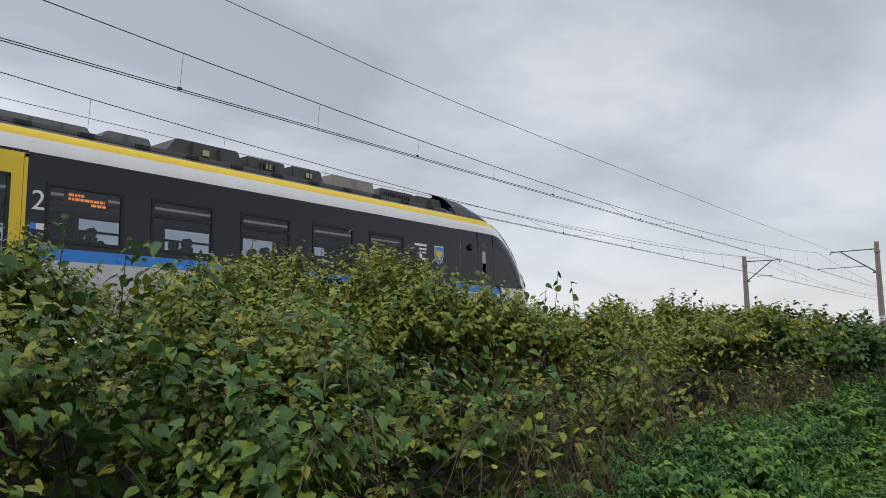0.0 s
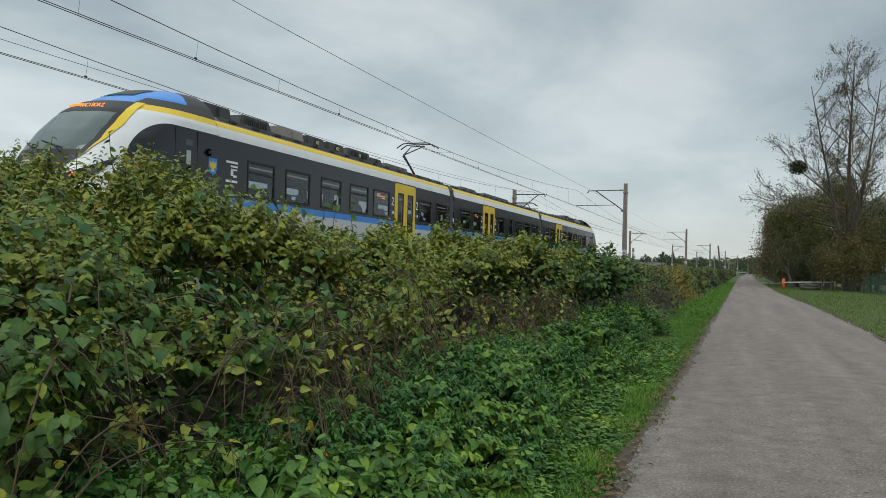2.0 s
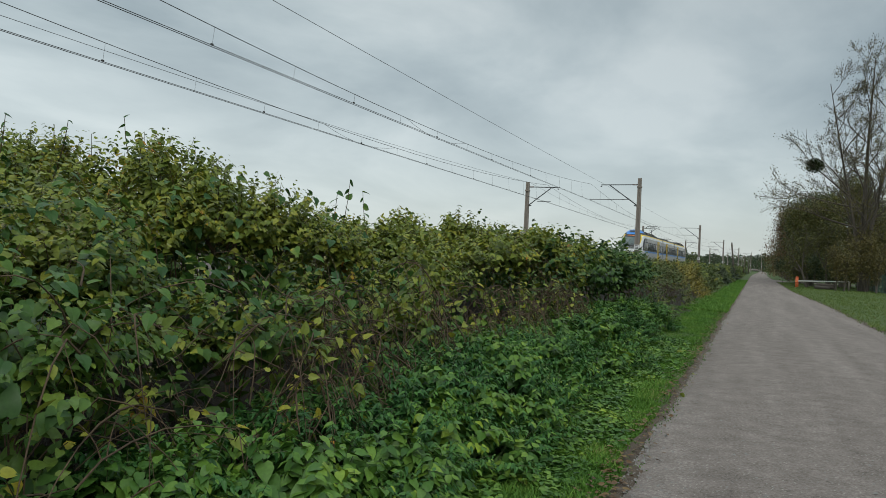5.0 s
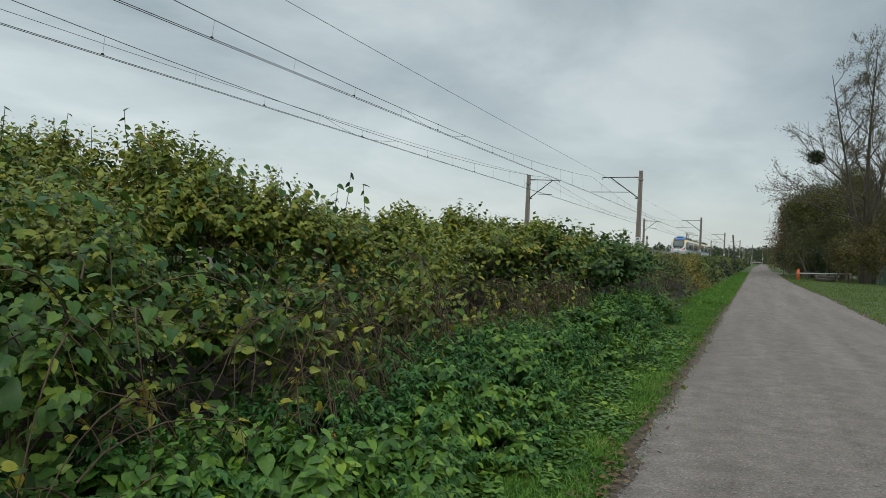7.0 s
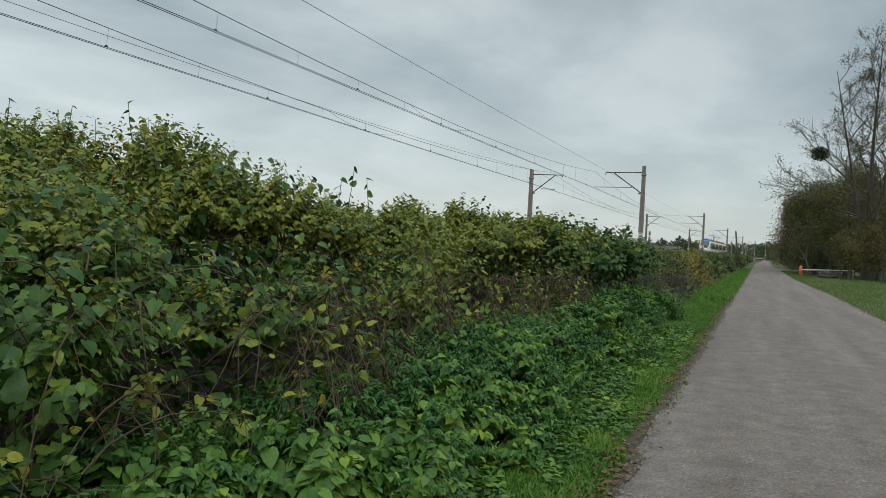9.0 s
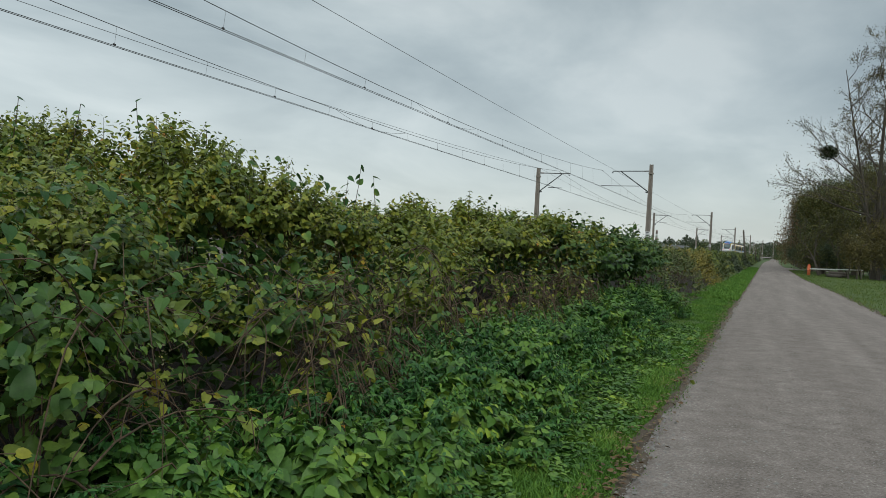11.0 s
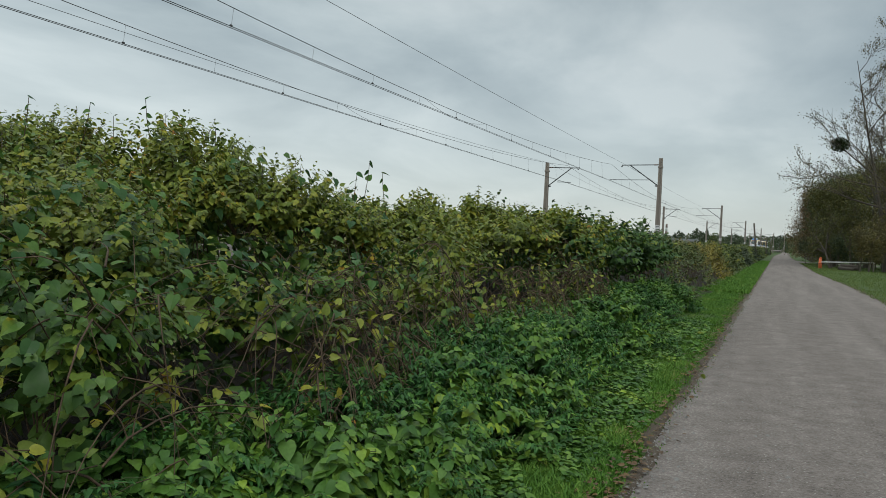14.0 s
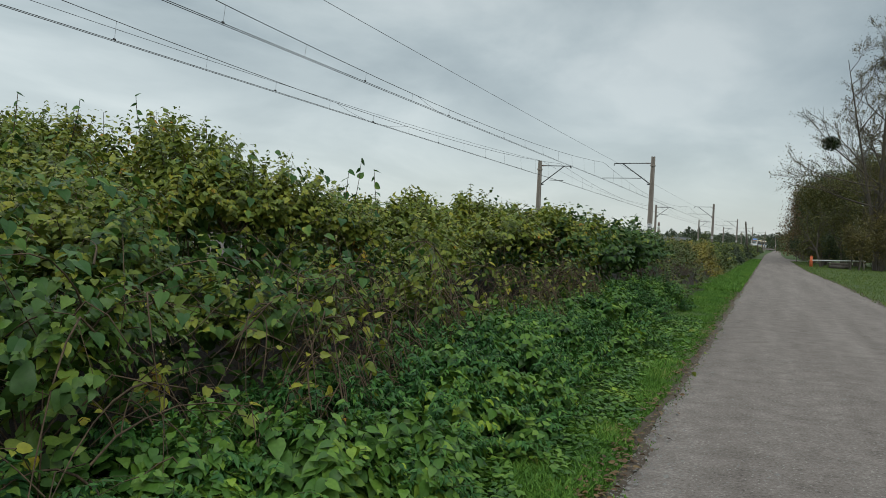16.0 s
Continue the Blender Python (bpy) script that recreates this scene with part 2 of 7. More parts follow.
M_WIRE = varied("oxidised_copper_wire", [(0.3, (0.045, 0.042, 0.042)), (0.7, (0.08, 0.075, 0.075))], scale=4, fine=30, rough=0.5, metal=0.4, bump=0.0)
M_INSUL = paint("glazed_insulator", (0.16, 0.09, 0.06), rough=0.2)
M_GREY = paint("train_anthracite_paint", (0.018, 0.0195, 0.027), rough=0.2, spec=0.42)
M_WHITE = paint("train_white_paint", (0.70, 0.71, 0.72), rough=0.3)
M_LIGHT = paint("train_silver_grey_paint", (0.50, 0.51, 0.53), rough=0.32)
M_YELLOW = paint("train_yellow_paint", (0.75, 0.53, 0.03), rough=0.35)
M_BLUE = paint("train_blue_paint", (0.03, 0.22, 0.66), rough=0.3)
M_ROOF = paint("train_roof_grey", (0.085, 0.086, 0.09), rough=0.6)
M_BOX = paint("roof_box_dark", (0.032, 0.031, 0.031), rough=0.55)
M_BOXL = paint("roof_box_warm_grey", (0.20, 0.18, 0.16), rough=0.55)
M_RUBBER = paint("gangway_rubber", (0.075, 0.075, 0.078), rough=0.8)
M_SEAL = paint("window_seal_black", (0.012, 0.012, 0.014), rough=0.5)
M_INSIDE = paint("coach_lining", (0.42, 0.43, 0.45), rough=0.7)
M_SEAT = paint("seat_fabric_dark", (0.05, 0.06, 0.09), rough=0.9)
M_UNDER = paint("underframe_dark", (0.03, 0.03, 0.032), rough=0.8)
M_PANE = pane("tinted_coach_pane", (0.50, 0.54, 0.58), 0.05)
M_SCREEN = paint("tinted_windscreen", (0.105, 0.135, 0.132), rough=0.12, spec=0.6, dirt=0.3)
M_RED = paint("red_oxide_paint", (0.33, 0.055, 0.03), rough=0.6)
M_LED = glow("orange_led", (1.0, 0.30, 0.05), 1.1)
M_TAIL = glow("red_tail_light", (1.0, 0.08, 0.10), 3.0)
M_SIGNWHITE = paint("white_lettering", (0.75, 0.75, 0.76), rough=0.5)
M_WARN = paint("warning_yellow", (0.42, 0.40, 0.22), rough=0.5)
M_ORANGE = paint("orange_plastic", (0.62, 0.14, 0.05), rough=0.6)
M_BOOM = paint("white_boom_paint", (0.66, 0.65, 0.62), rough=0.6)
M_FENCE = paint("green_fence_coating", (0.02, 0.055, 0.04), rough=0.5)
M_WALL = varied("far_plaster", [(0.3, (0.42, 0.42, 0.42)), (0.7, (0.58, 0.58, 0.57))], scale=0.2, fine=2, rough=0.9)
M_TILE = varied("far_roof", [(0.3, (0.16, 0.12, 0.11)), (0.7, (0.24, 0.18, 0.16))], scale=0.3, fine=3, rough=0.9)
M_GLASSFAR = paint("far_window_glass", (0.05, 0.06, 0.07), rough=0.2)
M_FLOWER = leafy("knotweed_blossom", [(0.1, (0.124, 0.124, 0.056)), (0.6, (0.223, 0.211, 0.112)), (1.0, (0.298, 0.273, 0.161))], rough=0.8)
M_DIRT = varied("bare_verge_soil", [(0.3, (0.055, 0.040, 0.029)), (0.5, (0.091, 0.068, 0.049)), (0.7, (0.143, 0.111, 0.078))], scale=3, fine=30, rough=0.95, bump=0.8, dist=0.02)
# leaf mould, darkened beyond its own brown to paint the hedge's inner shade
M_SHADED_HUMUS = varied("shade_darkened_leaf_mould", [(0.3, (0.008, 0.006, 0.004)), (0.55, (0.017, 0.013, 0.008)), (0.8, (0.036, 0.025, 0.014))], scale=3, fine=22, rough=0.95, bump=0.9, dist=0.03)
M_MISTLE = leafy("mistletoe_leaf", [(0.0, (0.02, 0.032, 0.015)), (1.0, (0.05, 0.065, 0.025))])


def road_surface():
    """Worn asphalt strewn with grit: long wheel tracks, patches and pale speckle."""
    m, nt, b = material("worn_gravel_asphalt", 0.95, 0, 0.2)
    tc = nt.nodes.new("ShaderNodeTexCoord")
    mp = nt.nodes.new("ShaderNodeMapping")
    mp.inputs["Scale"].default_value = (1.6, 0.10, 1.0)
    nt.links.new(tc.outputs["Object"], mp.inputs[0])
    tracks = nd(nt, "ShaderNodeTexNoise", Scale=1.0, Detail=4.0, Roughness=0.55)
    nt.links.new(mp.outputs[0], tracks.inputs["Vector"])
    patch = nd(nt, "ShaderNodeTexNoise", Scale=3.2, Detail=6.0, Roughness=0.7)
    grit = nd(nt, "ShaderNodeTexNoise", Scale=42.0, Detail=6.0, Roughness=0.8)
    peb = nd(nt, "ShaderNodeTexVoronoi", Scale=26.0)
    for n in (patch, grit, peb):
        nt.links.new(tc.outputs["Object"], n.inputs["Vector"])
    m1 = nt.nodes.new("ShaderNodeMix")
    m1.inputs[0].default_value = 0.58
    nt.links.new(tracks.outputs[0], m1.inputs[2])
    nt.links.new(patch.outputs[0], m1.inputs[3])
    m2 = nt.nodes.new("ShaderNodeMix")
    m2.inputs[0].default_value = 0.60
    nt.links.new(m1.outputs[0], m2.inputs[2])
    nt.links.new(grit.outputs[0], m2.inputs[3])
    cr = ramp(nt, [(0.37, (0.075, 0.062, 0.054)), (0.46, (0.170, 0.143, 0.128)), (0.54, (0.238, 0.203, 0.184)), (0.66, (0.40, 0.36, 0.33))])
    nt.links.new(m2.outputs[0], cr.inputs[0])
    # single pale pebbles
    lt = nt.nodes.new("ShaderNodeMapRange")
    lt.inputs["From Min"].default_value, lt.inputs["From Max"].default_value = 0.10, 0.22
    lt.inputs["To Min"].default_value, lt.inputs["To Max"].default_value = 0.85, 0.0
    nt.links.new(peb.outputs["Distance"], lt.inputs[0])
    rare = nt.nodes.new("ShaderNodeMath")
    rare.operation = "GREATER_THAN"
    rare.inputs[1].default_value = 0.52
    sepc = nt.nodes.new("ShaderNodeSeparateColor")
    nt.links.new(peb.outputs["Color"], sepc.inputs[0])
    nt.links.new(sepc.outputs[0], rare.inputs[0])
    ml = nt.nodes.new("ShaderNodeMath")
    ml.operation = "MULTIPLY"
    nt.links.new(lt.outputs[0], ml.inputs[0])
    nt.links.new(rare.outputs[0], ml.inputs[1])
    mc = nt.nodes.new("ShaderNodeMix")
    mc.data_type = "RGBA"
    nt.links.new(ml.outputs[0], mc.inputs[0])
    nt.links.new(cr.outputs[0], mc.inputs[6])
    mc.inputs[7].default_value = (0.42, 0.395, 0.36, 1)
    nt.links.new(mc.outputs[2], b.inputs["Base Color"])
    bp = nd(nt, "ShaderNodeBump", Strength=0.9, Distance=0.012)
    nt.links.new(grit.outputs[0], bp.inputs["Height"])
    nt.links.new(bp.outputs[0], b.inputs["Normal"])
    return m


M_ROAD = road_surface()
M_CEIL = glow("carriage_ceiling_light", (1.0, 0.97, 0.9), 0.18)

# ---- helpers for building ----


def smooth(a, b, v):
    t = np.clip((v - a) / (b - a), 0, 1)
    return t * t * (3 - 2 * t)


def hold(name, at=(0, 0, 0)):
    ob = new(name)
    ob.location = at
    ob.empty_display_size = 0.2
    return ob


def mesh_of(name, bm, mats):
    me = bpy.data.meshes.new(name)
    bm.to_mesh(me)
    bm.free()
    for m in mats if isinstance(mats, (list, tuple)) else [mats]:
        me.materials.append(m)
    return me


def part(name, bm, mats, parent=None, label=""):
    ob = new(name, mesh_of(name, bm, mats))
    ob.parent = parent
    if label:
        ob["label"] = label
    return ob


def share(name, me, parent, m=None):
    ob = new(name, me)
    ob.parent = parent
    if m is not None:
        ob.matrix_basis = m
    return ob


def arrays(name, verts, faces, mats, parent=None, label="", face_mats=None, flat=True):
    """A mesh from numpy arrays; all faces have the same number of corners."""
    me = bpy.data.meshes.new(name)
    k = faces.shape[1]
    me.vertices.add(len(verts))
    me.vertices.foreach_set("co", np.ascontiguousarray(verts, dtype=np.float32).ravel())
    me.loops.add(faces.size)
    me.loops.foreach_set("vertex_index", np.ascontiguousarray(faces, dtype=np.int32).ravel())
    me.polygons.add(len(faces))
    me.polygons.foreach_set("loop_start", np.arange(0, faces.size, k, dtype=np.int32))
    if face_mats is not None:
        me.polygons.foreach_set("material_index", np.ascontiguousarray(face_mats, dtype=np.int32))
    if not flat:
        me.polygons.foreach_set("use_smooth", np.ones(len(faces), dtype=bool))
    for m in mats if isinstance(mats, (list, tuple)) else [mats]:
        me.materials.append(m)
    me.update(calc_edges=True)
    ob = new(name, me)
    ob.parent = parent
    if label:
        ob["label"] = label
    return ob


def box(bm, x0, x1, y0, y1, z0, z1, bevel=0.0, mat=0):
    r = bmesh.ops.create_cube(bm, size=1, matrix=Matrix.Translation(((x0 + x1) / 2, (y0 + y1) / 2, (z0 + z1) / 2)) @ Matrix.Diagonal((x1 - x0, y1 - y0, z1 - z0, 1)))
    fs = {f for v in r["verts"] for f in v.link_faces}
    for f in fs:
        f.material_index = mat
    if bevel:
        bmesh.ops.bevel(bm, geom=list({e for v in r["verts"] for e in v.link_edges}), offset=bevel, segments=2, affect="EDGES")


def rod(bm, a, b, r0, r1=None, sides=8, mat=0):
    a, b = Vector(a), Vector(b)
    r1 = r0 if r1 is None else r1
    q = (b - a).to_track_quat("Z", "Y").to_matrix().to_4x4()
    r = bmesh.ops.create_cone(bm, cap_ends=True, segments=sides, radius1=r0, radius2=r1, depth=(b - a).length, matrix=Matrix.Translation((a + b) / 2) @ q)
    for v in r["verts"]:
        for f in v.link_faces:
            f.material_index = mat
            f.smooth = len(f.verts) == 4


def tubes(paths, radii, sides=5):
    """Vertices and quads of tubes along polylines (each a (k,3) array, one radius per point)."""
    vs, fs, base = [], [], 0
    ang = np.arange(sides) * 2 * np.pi / sides
    for p, r in zip(paths, radii):
        d = np.gradient(p, axis=0)
        d /= np.linalg.norm(d, axis=1, keepdims=True) + 1e-9
        up = np.where(np.abs(d[:, 2:3]) > 0.9, np.array([[1.0, 0, 0]]), np.array([[0, 0, 1.0]]))
        a = np.cross(d, up)
        a /= np.linalg.norm(a, axis=1, keepdims=True) + 1e-9
        b = np.cross(d, a)
        ring = p[:, None, :] + r[:, None, None] * (np.cos(ang)[None, :, None] * a[:, None, :] + np.sin(ang)[None, :, None] * b[:, None, :])
        k = len(p)
        vs.append(ring.reshape(-1, 3))
        i = np.arange(k - 1)[:, None] * sides
        j = np.arange(sides)[None, :]
        jn = (j + 1) % sides
        fs.append(np.stack([base + i + j, base + i + jn, base + i + sides + jn, base + i + sides + j], -1).reshape(-1, 4))
        base += k * sides
    return np.concatenate(vs), np.concatenate(fs)


LEAF_FINE = np.array([[0, 0, 0], [-0.07, 0.17, 0.03], [0.20, 0.37, 0.07], [0.60, 0.26, 0.04], [1.0, 0, -0.14], [0.60, -0.26, 0.04], [0.20, -0.37, 0.07], [-0.07, -0.17, 0.03]])
LEAF_NARROW = LEAF_FINE * np.array([1, 0.62, 1])
LEAF_HEART = np.array([[0, 0, 0], [0.34, 0, -0.01], [0.70, 0, -0.06], [1.0, 0, -0.18]] + [[a, sg * b, c] for sg in (1, -1) for a, b, c in ((-0.08, 0.15, 0.03), (0.05, 0.33, 0.06), (0.31, 0.385, 0.05), (0.62, 0.26, 0.0), (0.85, 0.10, -0.10))])
HEART_FACES = np.array([[0, 5, 4], [0, 1, 5], [1, 6, 5], [1, 2, 7], [1, 7, 6], [2, 3, 8], [2, 8, 7], [0, 9, 10], [0, 10, 1], [1, 10, 11], [1, 12, 2], [1, 11, 12], [2, 13, 3], [2, 12, 13]])
LEAF_ROUGH = np.array([[0, 0, 0], [0.36, 0.34, 0.06], [1.0, 0, -0.1], [0.36, -0.34, 0.06]])


def leaves(name, pos, along, normal, size, mat, parent=None, shape="rough", label=""):
    """Many leaves in one mesh: at pos, pointing along, facing normal."""
    u = along / (np.linalg.norm(along, axis=1, keepdims=True) + 1e-9)
    w = normal - u * (normal * u).sum(1, keepdims=True)
    w /= np.linalg.norm(w, axis=1, keepdims=True) + 1e-9
    v = np.cross(w, u)
    tpl = {"rough": LEAF_ROUGH, "fine": LEAF_FINE, "narrow": LEAF_NARROW, "heart": LEAF_HEART}[shape]
    n, k = len(pos), len(tpl)
    co = pos[:, None, :] + size[:, None, None] * (tpl[None, :, 0:1] * u[:, None, :] + tpl[None, :, 1:2] * v[:, None, :] + tpl[None, :, 2:3] * w[:, None, :])
    b = np.arange(n)[:, None, None] * k
    if shape == "heart":
        co[:, 4:, :] += (rng.normal(size=(n, 10, 1)) * 0.035 * size[:, None, None]) * w[:, None, :]
        f = (b + HEART_FACES[None]).reshape(-1, 3)
    elif shape == "rough":
        f = (b + np.array([[0, 2, 1], [0, 3, 2]])[None]).reshape(-1, 3)
    else:
        f = (b + np.array([[0, 4, 3], [0, 3, 2], [0, 2, 1], [0, 5, 4], [0, 6, 5], [0, 7, 6]])[None]).reshape(-1, 3)
    ob = arrays(name, co.reshape(-1, 3), f, mat, parent, label, flat=shape != "heart")
    ob["kind"] = "stuff"
    return ob


rng = np.random.default_rng(7)


def unit(n):
    v = rng.normal(size=(n, 3))
    return v / np.linalg.norm(v, axis=1, keepdims=True)


# smooth value noise on arrays
_tab = np.random.default_rng(3).random((256, 256))


def vnoise(x, y, scale):
    x, y = np.asarray(x) / scale + 100.0, np.asarray(y) / scale + 100.0
    i, j = np.floor(x).astype(int), np.floor(y).astype(int)
    fx, fy = x - i, y - j
    fx, fy = fx * fx * (3 - 2 * fx), fy * fy * (3 - 2 * fy)
    g = lambda a, b: _tab[a % 256, b % 256]
    return (g(i, j) * (1 - fx) + g(i + 1, j) * fx) * (1 - fy) + (g(i, j + 1) * (1 - fx) + g(i + 1, j + 1) * fx) * fy - 0.5


# ---- plan ----
TRACK_X, RAIL_Z = -13.98, 1.45      # near track; the far one lies 4 m further
FAR_X = TRACK_X - 4.0
ROAD_L, ROAD_R = -0.84, 3.15


def bend(y):
    """The line bends gently towards the lane past 110 m."""
    return 1.1e-4 * np.maximum(0, np.asarray(y, dtype=float) - 110) ** 2


def ground_z(x, y):
    x = np.asarray(x, dtype=float) - bend(np.minimum(y, 420)) * smooth(-3.0, -10.0, np.asarray(x, dtype=float))
    z = 0.85 * smooth(-2.6, -9.5, x) + 0.30 * smooth(-11.2, -12.3, x)
    z = z * (1 - smooth(-19.8, -24.5, x))
    z = z - 0.06 * smooth(3.3, 6.0, x)
    return z

# ---- ground, lane, track ----


def build_ground():
    xs = np.unique(np.concatenate([np.linspace(-3000, -60, 12), np.arange(-60, -24, 3), np.arange(-25, 6, 0.4), np.arange(6, 60, 3), np.linspace(60, 3000, 12)]))
    ys = np.unique(np.concatenate([np.linspace(-400, -20, 8), np.arange(-20, 40, 0.5), np.arange(40, 200, 4), np.arange(200, 460, 20), np.linspace(460, 4500, 14)]))
    X, Y = np.meshgrid(xs, ys)
    near = (np.abs(X) < 40) & (Y < 200)
    Z = ground_z(X, Y) + near * 0.05 * vnoise(X, Y, 1.3) * (1 - smooth(-1.6, -0.9, X) * smooth(4.0, 3.2, X))
    Z = Z - 0.012 * (X > ROAD_L - 0.3) * (X < ROAD_R + 0.6)
    nx, ny = len(xs), len(ys)
    i = (np.arange(ny - 1)[:, None] * nx + np.arange(nx - 1)[None, :]).ravel()
    f = np.stack([i, i + 1, i + nx + 1, i + nx], 1)
    g = arrays("ground", np.stack([X, Y, Z], -1).reshape(-1, 3), f, M_SOIL, flat=False)
    tagged(g, "autumn grass ground rising to the railway bank", "ground", kind="structure")


def build_road():
    ys = np.unique(np.concatenate([np.arange(-30, 60, 0.25), np.arange(60, 200, 2.0), np.arange(200, 900, 25)]))
    ls = np.linspace(0, 1, 17)
    left = ROAD_L + 0.10 * vnoise(ys, ys * 0 + 3, 1.1) + 0.06 * vnoise(ys, ys * 0 + 9, 0.35) + 0.10 * vnoise(ys, ys * 0 + 5, 9.0)
    right = ROAD_R + 0.25 * smooth(10, 30, ys) + 0.22 * vnoise(ys, ys * 0 + 13, 1.6) + 0.10 * vnoise(ys, ys * 0 + 19, 0.4) - 0.7 * smooth(30, 70, ys) + 1.6 * smooth(105, 117, ys) * smooth(131, 122, ys)
    drift = 2.4 * smooth(160, 420, ys)
    X = left[:, None] * (1 - ls) + right[:, None] * ls + drift[:, None]
    Y = np.repeat(ys[:, None], 17, 1)
    crown = 0.035 * (1 - (2 * ls - 1) ** 2)
    Z = -0.012 + 0.02 * smooth(1.0, 0.86, np.abs(2 * ls - 1))[None, :] + crown[None, :] + 0.005 * vnoise(X, Y, 0.9) * (np.abs(2 * ls - 1) < 0.95)
    n = 17
    i = (np.arange(len(ys) - 1)[:, None] * n + np.arange(n - 1)[None, :]).ravel()
    road = arrays("road", np.stack([X, Y, Z], -1).reshape(-1, 3), np.stack([i, i + 1, i + n + 1, i + n], 1), M_ROAD, flat=False)
    tagged(road, "worn grey lane of gravelly old asphalt", "lane", kind="structure")
    # bare, trodden soil along both edges
    for ex, sgn, nm in ((left, -1, 3), (right, 1, 8)):
        ws = np.linspace(-0.05, 0.07, 6)
        wob = 1 + 1.6 * vnoise(ys, ys * 0 + nm, 0.5)
        SX = ex[:, None] + drift[:, None] + sgn * ws[None, :] * np.where(ws[None, :] > 0, wob[:, None], 1)
        SY = np.repeat(ys[:, None], 6, 1)
        SZ = 0.010 + 0.008 * vnoise(SX, SY, 0.2) - 0.03 * (np.arange(6)[None, :] == 5) - 0.012 * (np.arange(6)[None, :] == 0)
        k = (np.arange(len(ys) - 1)[:, None] * 6 + np.arange(5)[None, :]).ravel()
        so = arrays("verge_soil", np.stack([SX, SY, SZ], -1).reshape(-1, 3), np.stack([k, k + 1, k + 7, k + 6], 1), M_DIRT, flat=False)
        tagged(so, "bare brown soil along the lane edge", "soil", kind="structure")
    # side lane that leaves to the right beyond the barrier
    bm = bmesh.new()
    bmesh.ops.create_grid(bm, x_segments=30, y_segments=4, size=1, matrix=Matrix.Translation((23.5, 121, -0.035)) @ Matrix.Diagonal((21.5, 2.6, 1, 1)))
    for v in bm.verts:
        v.co.z += 0.03 * noise.noise(v.co * 0.4) + 0.05 * max(0, 1 - abs(v.co.x - 2) / 4)
    tagged(part("side_road", bm, M_ROAD), "pale side lane joining the gravel lane", "lane", kind="structure")


def rails_line(x, ys):
    return np.stack([x + bend(ys), ys, ys * 0 + RAIL_Z], 1)


def build_track():
    ys = np.concatenate([np.arange(-120, 110, 10.0), np.arange(110, 480, 8.0)])
    prof = [(-10.95 - TRACK_X, 0.84), (-12.0 - TRACK_X, 1.24), (-19.95 - TRACK_X, 1.24), (-21.2 - TRACK_X, 0.6), (-23.5 - TRACK_X, -0.1)]
    vs = np.array([[TRACK_X + bend(y) + px, y, pz] for y in ys for px, pz in prof])
    n = len(prof)
    i = (np.arange(len(ys) - 1)[:, None] * n + np.arange(n - 1)[None, :]).ravel()
    tagged(arrays("ballast_bed", vs, np.stack([i, i + n, i + n + 1, i + 1], 1), M_BALLAST), "grey-brown stone ballast under two railway tracks", "ballast", kind="structure")
    for cx, nm in ((TRACK_X, "near"), (FAR_X, "far")):
        tr = hold("railway_track", (cx, 0, 0))
        tagged(tr, "rusty steel rails on concrete sleepers over ballast", "railway track", "railway tracks", "structure")
        for s in (-0.75, 0.75):
            pr = [(-0.075, -0.17), (-0.02, -0.15), (-0.02, -0.05), (-0.036, -0.03), (-0.036, 0), (0.036, 0), (0.036, -0.03), (0.02, -0.05), (0.02, -0.15), (0.075, -0.17)]
            v = np.array([[s + bend(y) + a, y, RAIL_Z + b] for y in ys for a, b in pr])
            m = len(pr)
            k = (np.arange(len(ys) - 1)[:, None] * m + np.arange(m)[None, :])
            kn = np.arange(len(ys) - 1)[:, None] * m + (np.arange(m)[None, :] + 1) % m
            arrays("rail", v, np.stack([k, kn, kn + m, k + m], -1).reshape(-1, 4), M_RAIL, tr)
        bm = bmesh.new()
        box(bm, -1.25, 1.25, -0.13, 0.13, RAIL_Z - 0.34, RAIL_Z - 0.17, 0.02)
        me = mesh_of("sleeper", bm, M_SLEEPER)
        for q in range(150):
            y = -20 + q * 0.62
            share("sleeper", me, tr, pose(float(bend(y)), y, 0))



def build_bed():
    """Leaf mould under the hedge; its near-black colour paints in the shade of the gaps."""
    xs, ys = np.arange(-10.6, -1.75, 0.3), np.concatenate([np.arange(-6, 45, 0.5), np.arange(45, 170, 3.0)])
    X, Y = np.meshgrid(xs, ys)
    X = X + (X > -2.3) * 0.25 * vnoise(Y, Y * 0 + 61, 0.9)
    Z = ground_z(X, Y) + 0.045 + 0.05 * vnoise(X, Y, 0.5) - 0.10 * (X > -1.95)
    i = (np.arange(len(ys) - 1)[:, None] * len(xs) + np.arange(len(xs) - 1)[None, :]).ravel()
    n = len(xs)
    bed = arrays("hedge_bed", np.stack([X, Y, Z], -1).reshape(-1, 3), np.stack([i, i + 1, i + n + 1, i + n], 1), M_SHADED_HUMUS, flat=False)
    tagged(bed, "brown leaf mould under the hedge, coloured near black as painted shade", "soil", kind="structure")


build_ground()
build_bed()
build_road()
build_track()

# ---- overhead line ----
SPAN = 76.5
MAST_Y = [-66.0, 0.8] + [67.5 + SPAN * k for k in range(6)]
CONTACT_R, CONTACT_L = 6.99, 6.75
MESS_R, MESS_L, FEED_R, FEED_L = 8.50, 8.36, 8.50, 8.58


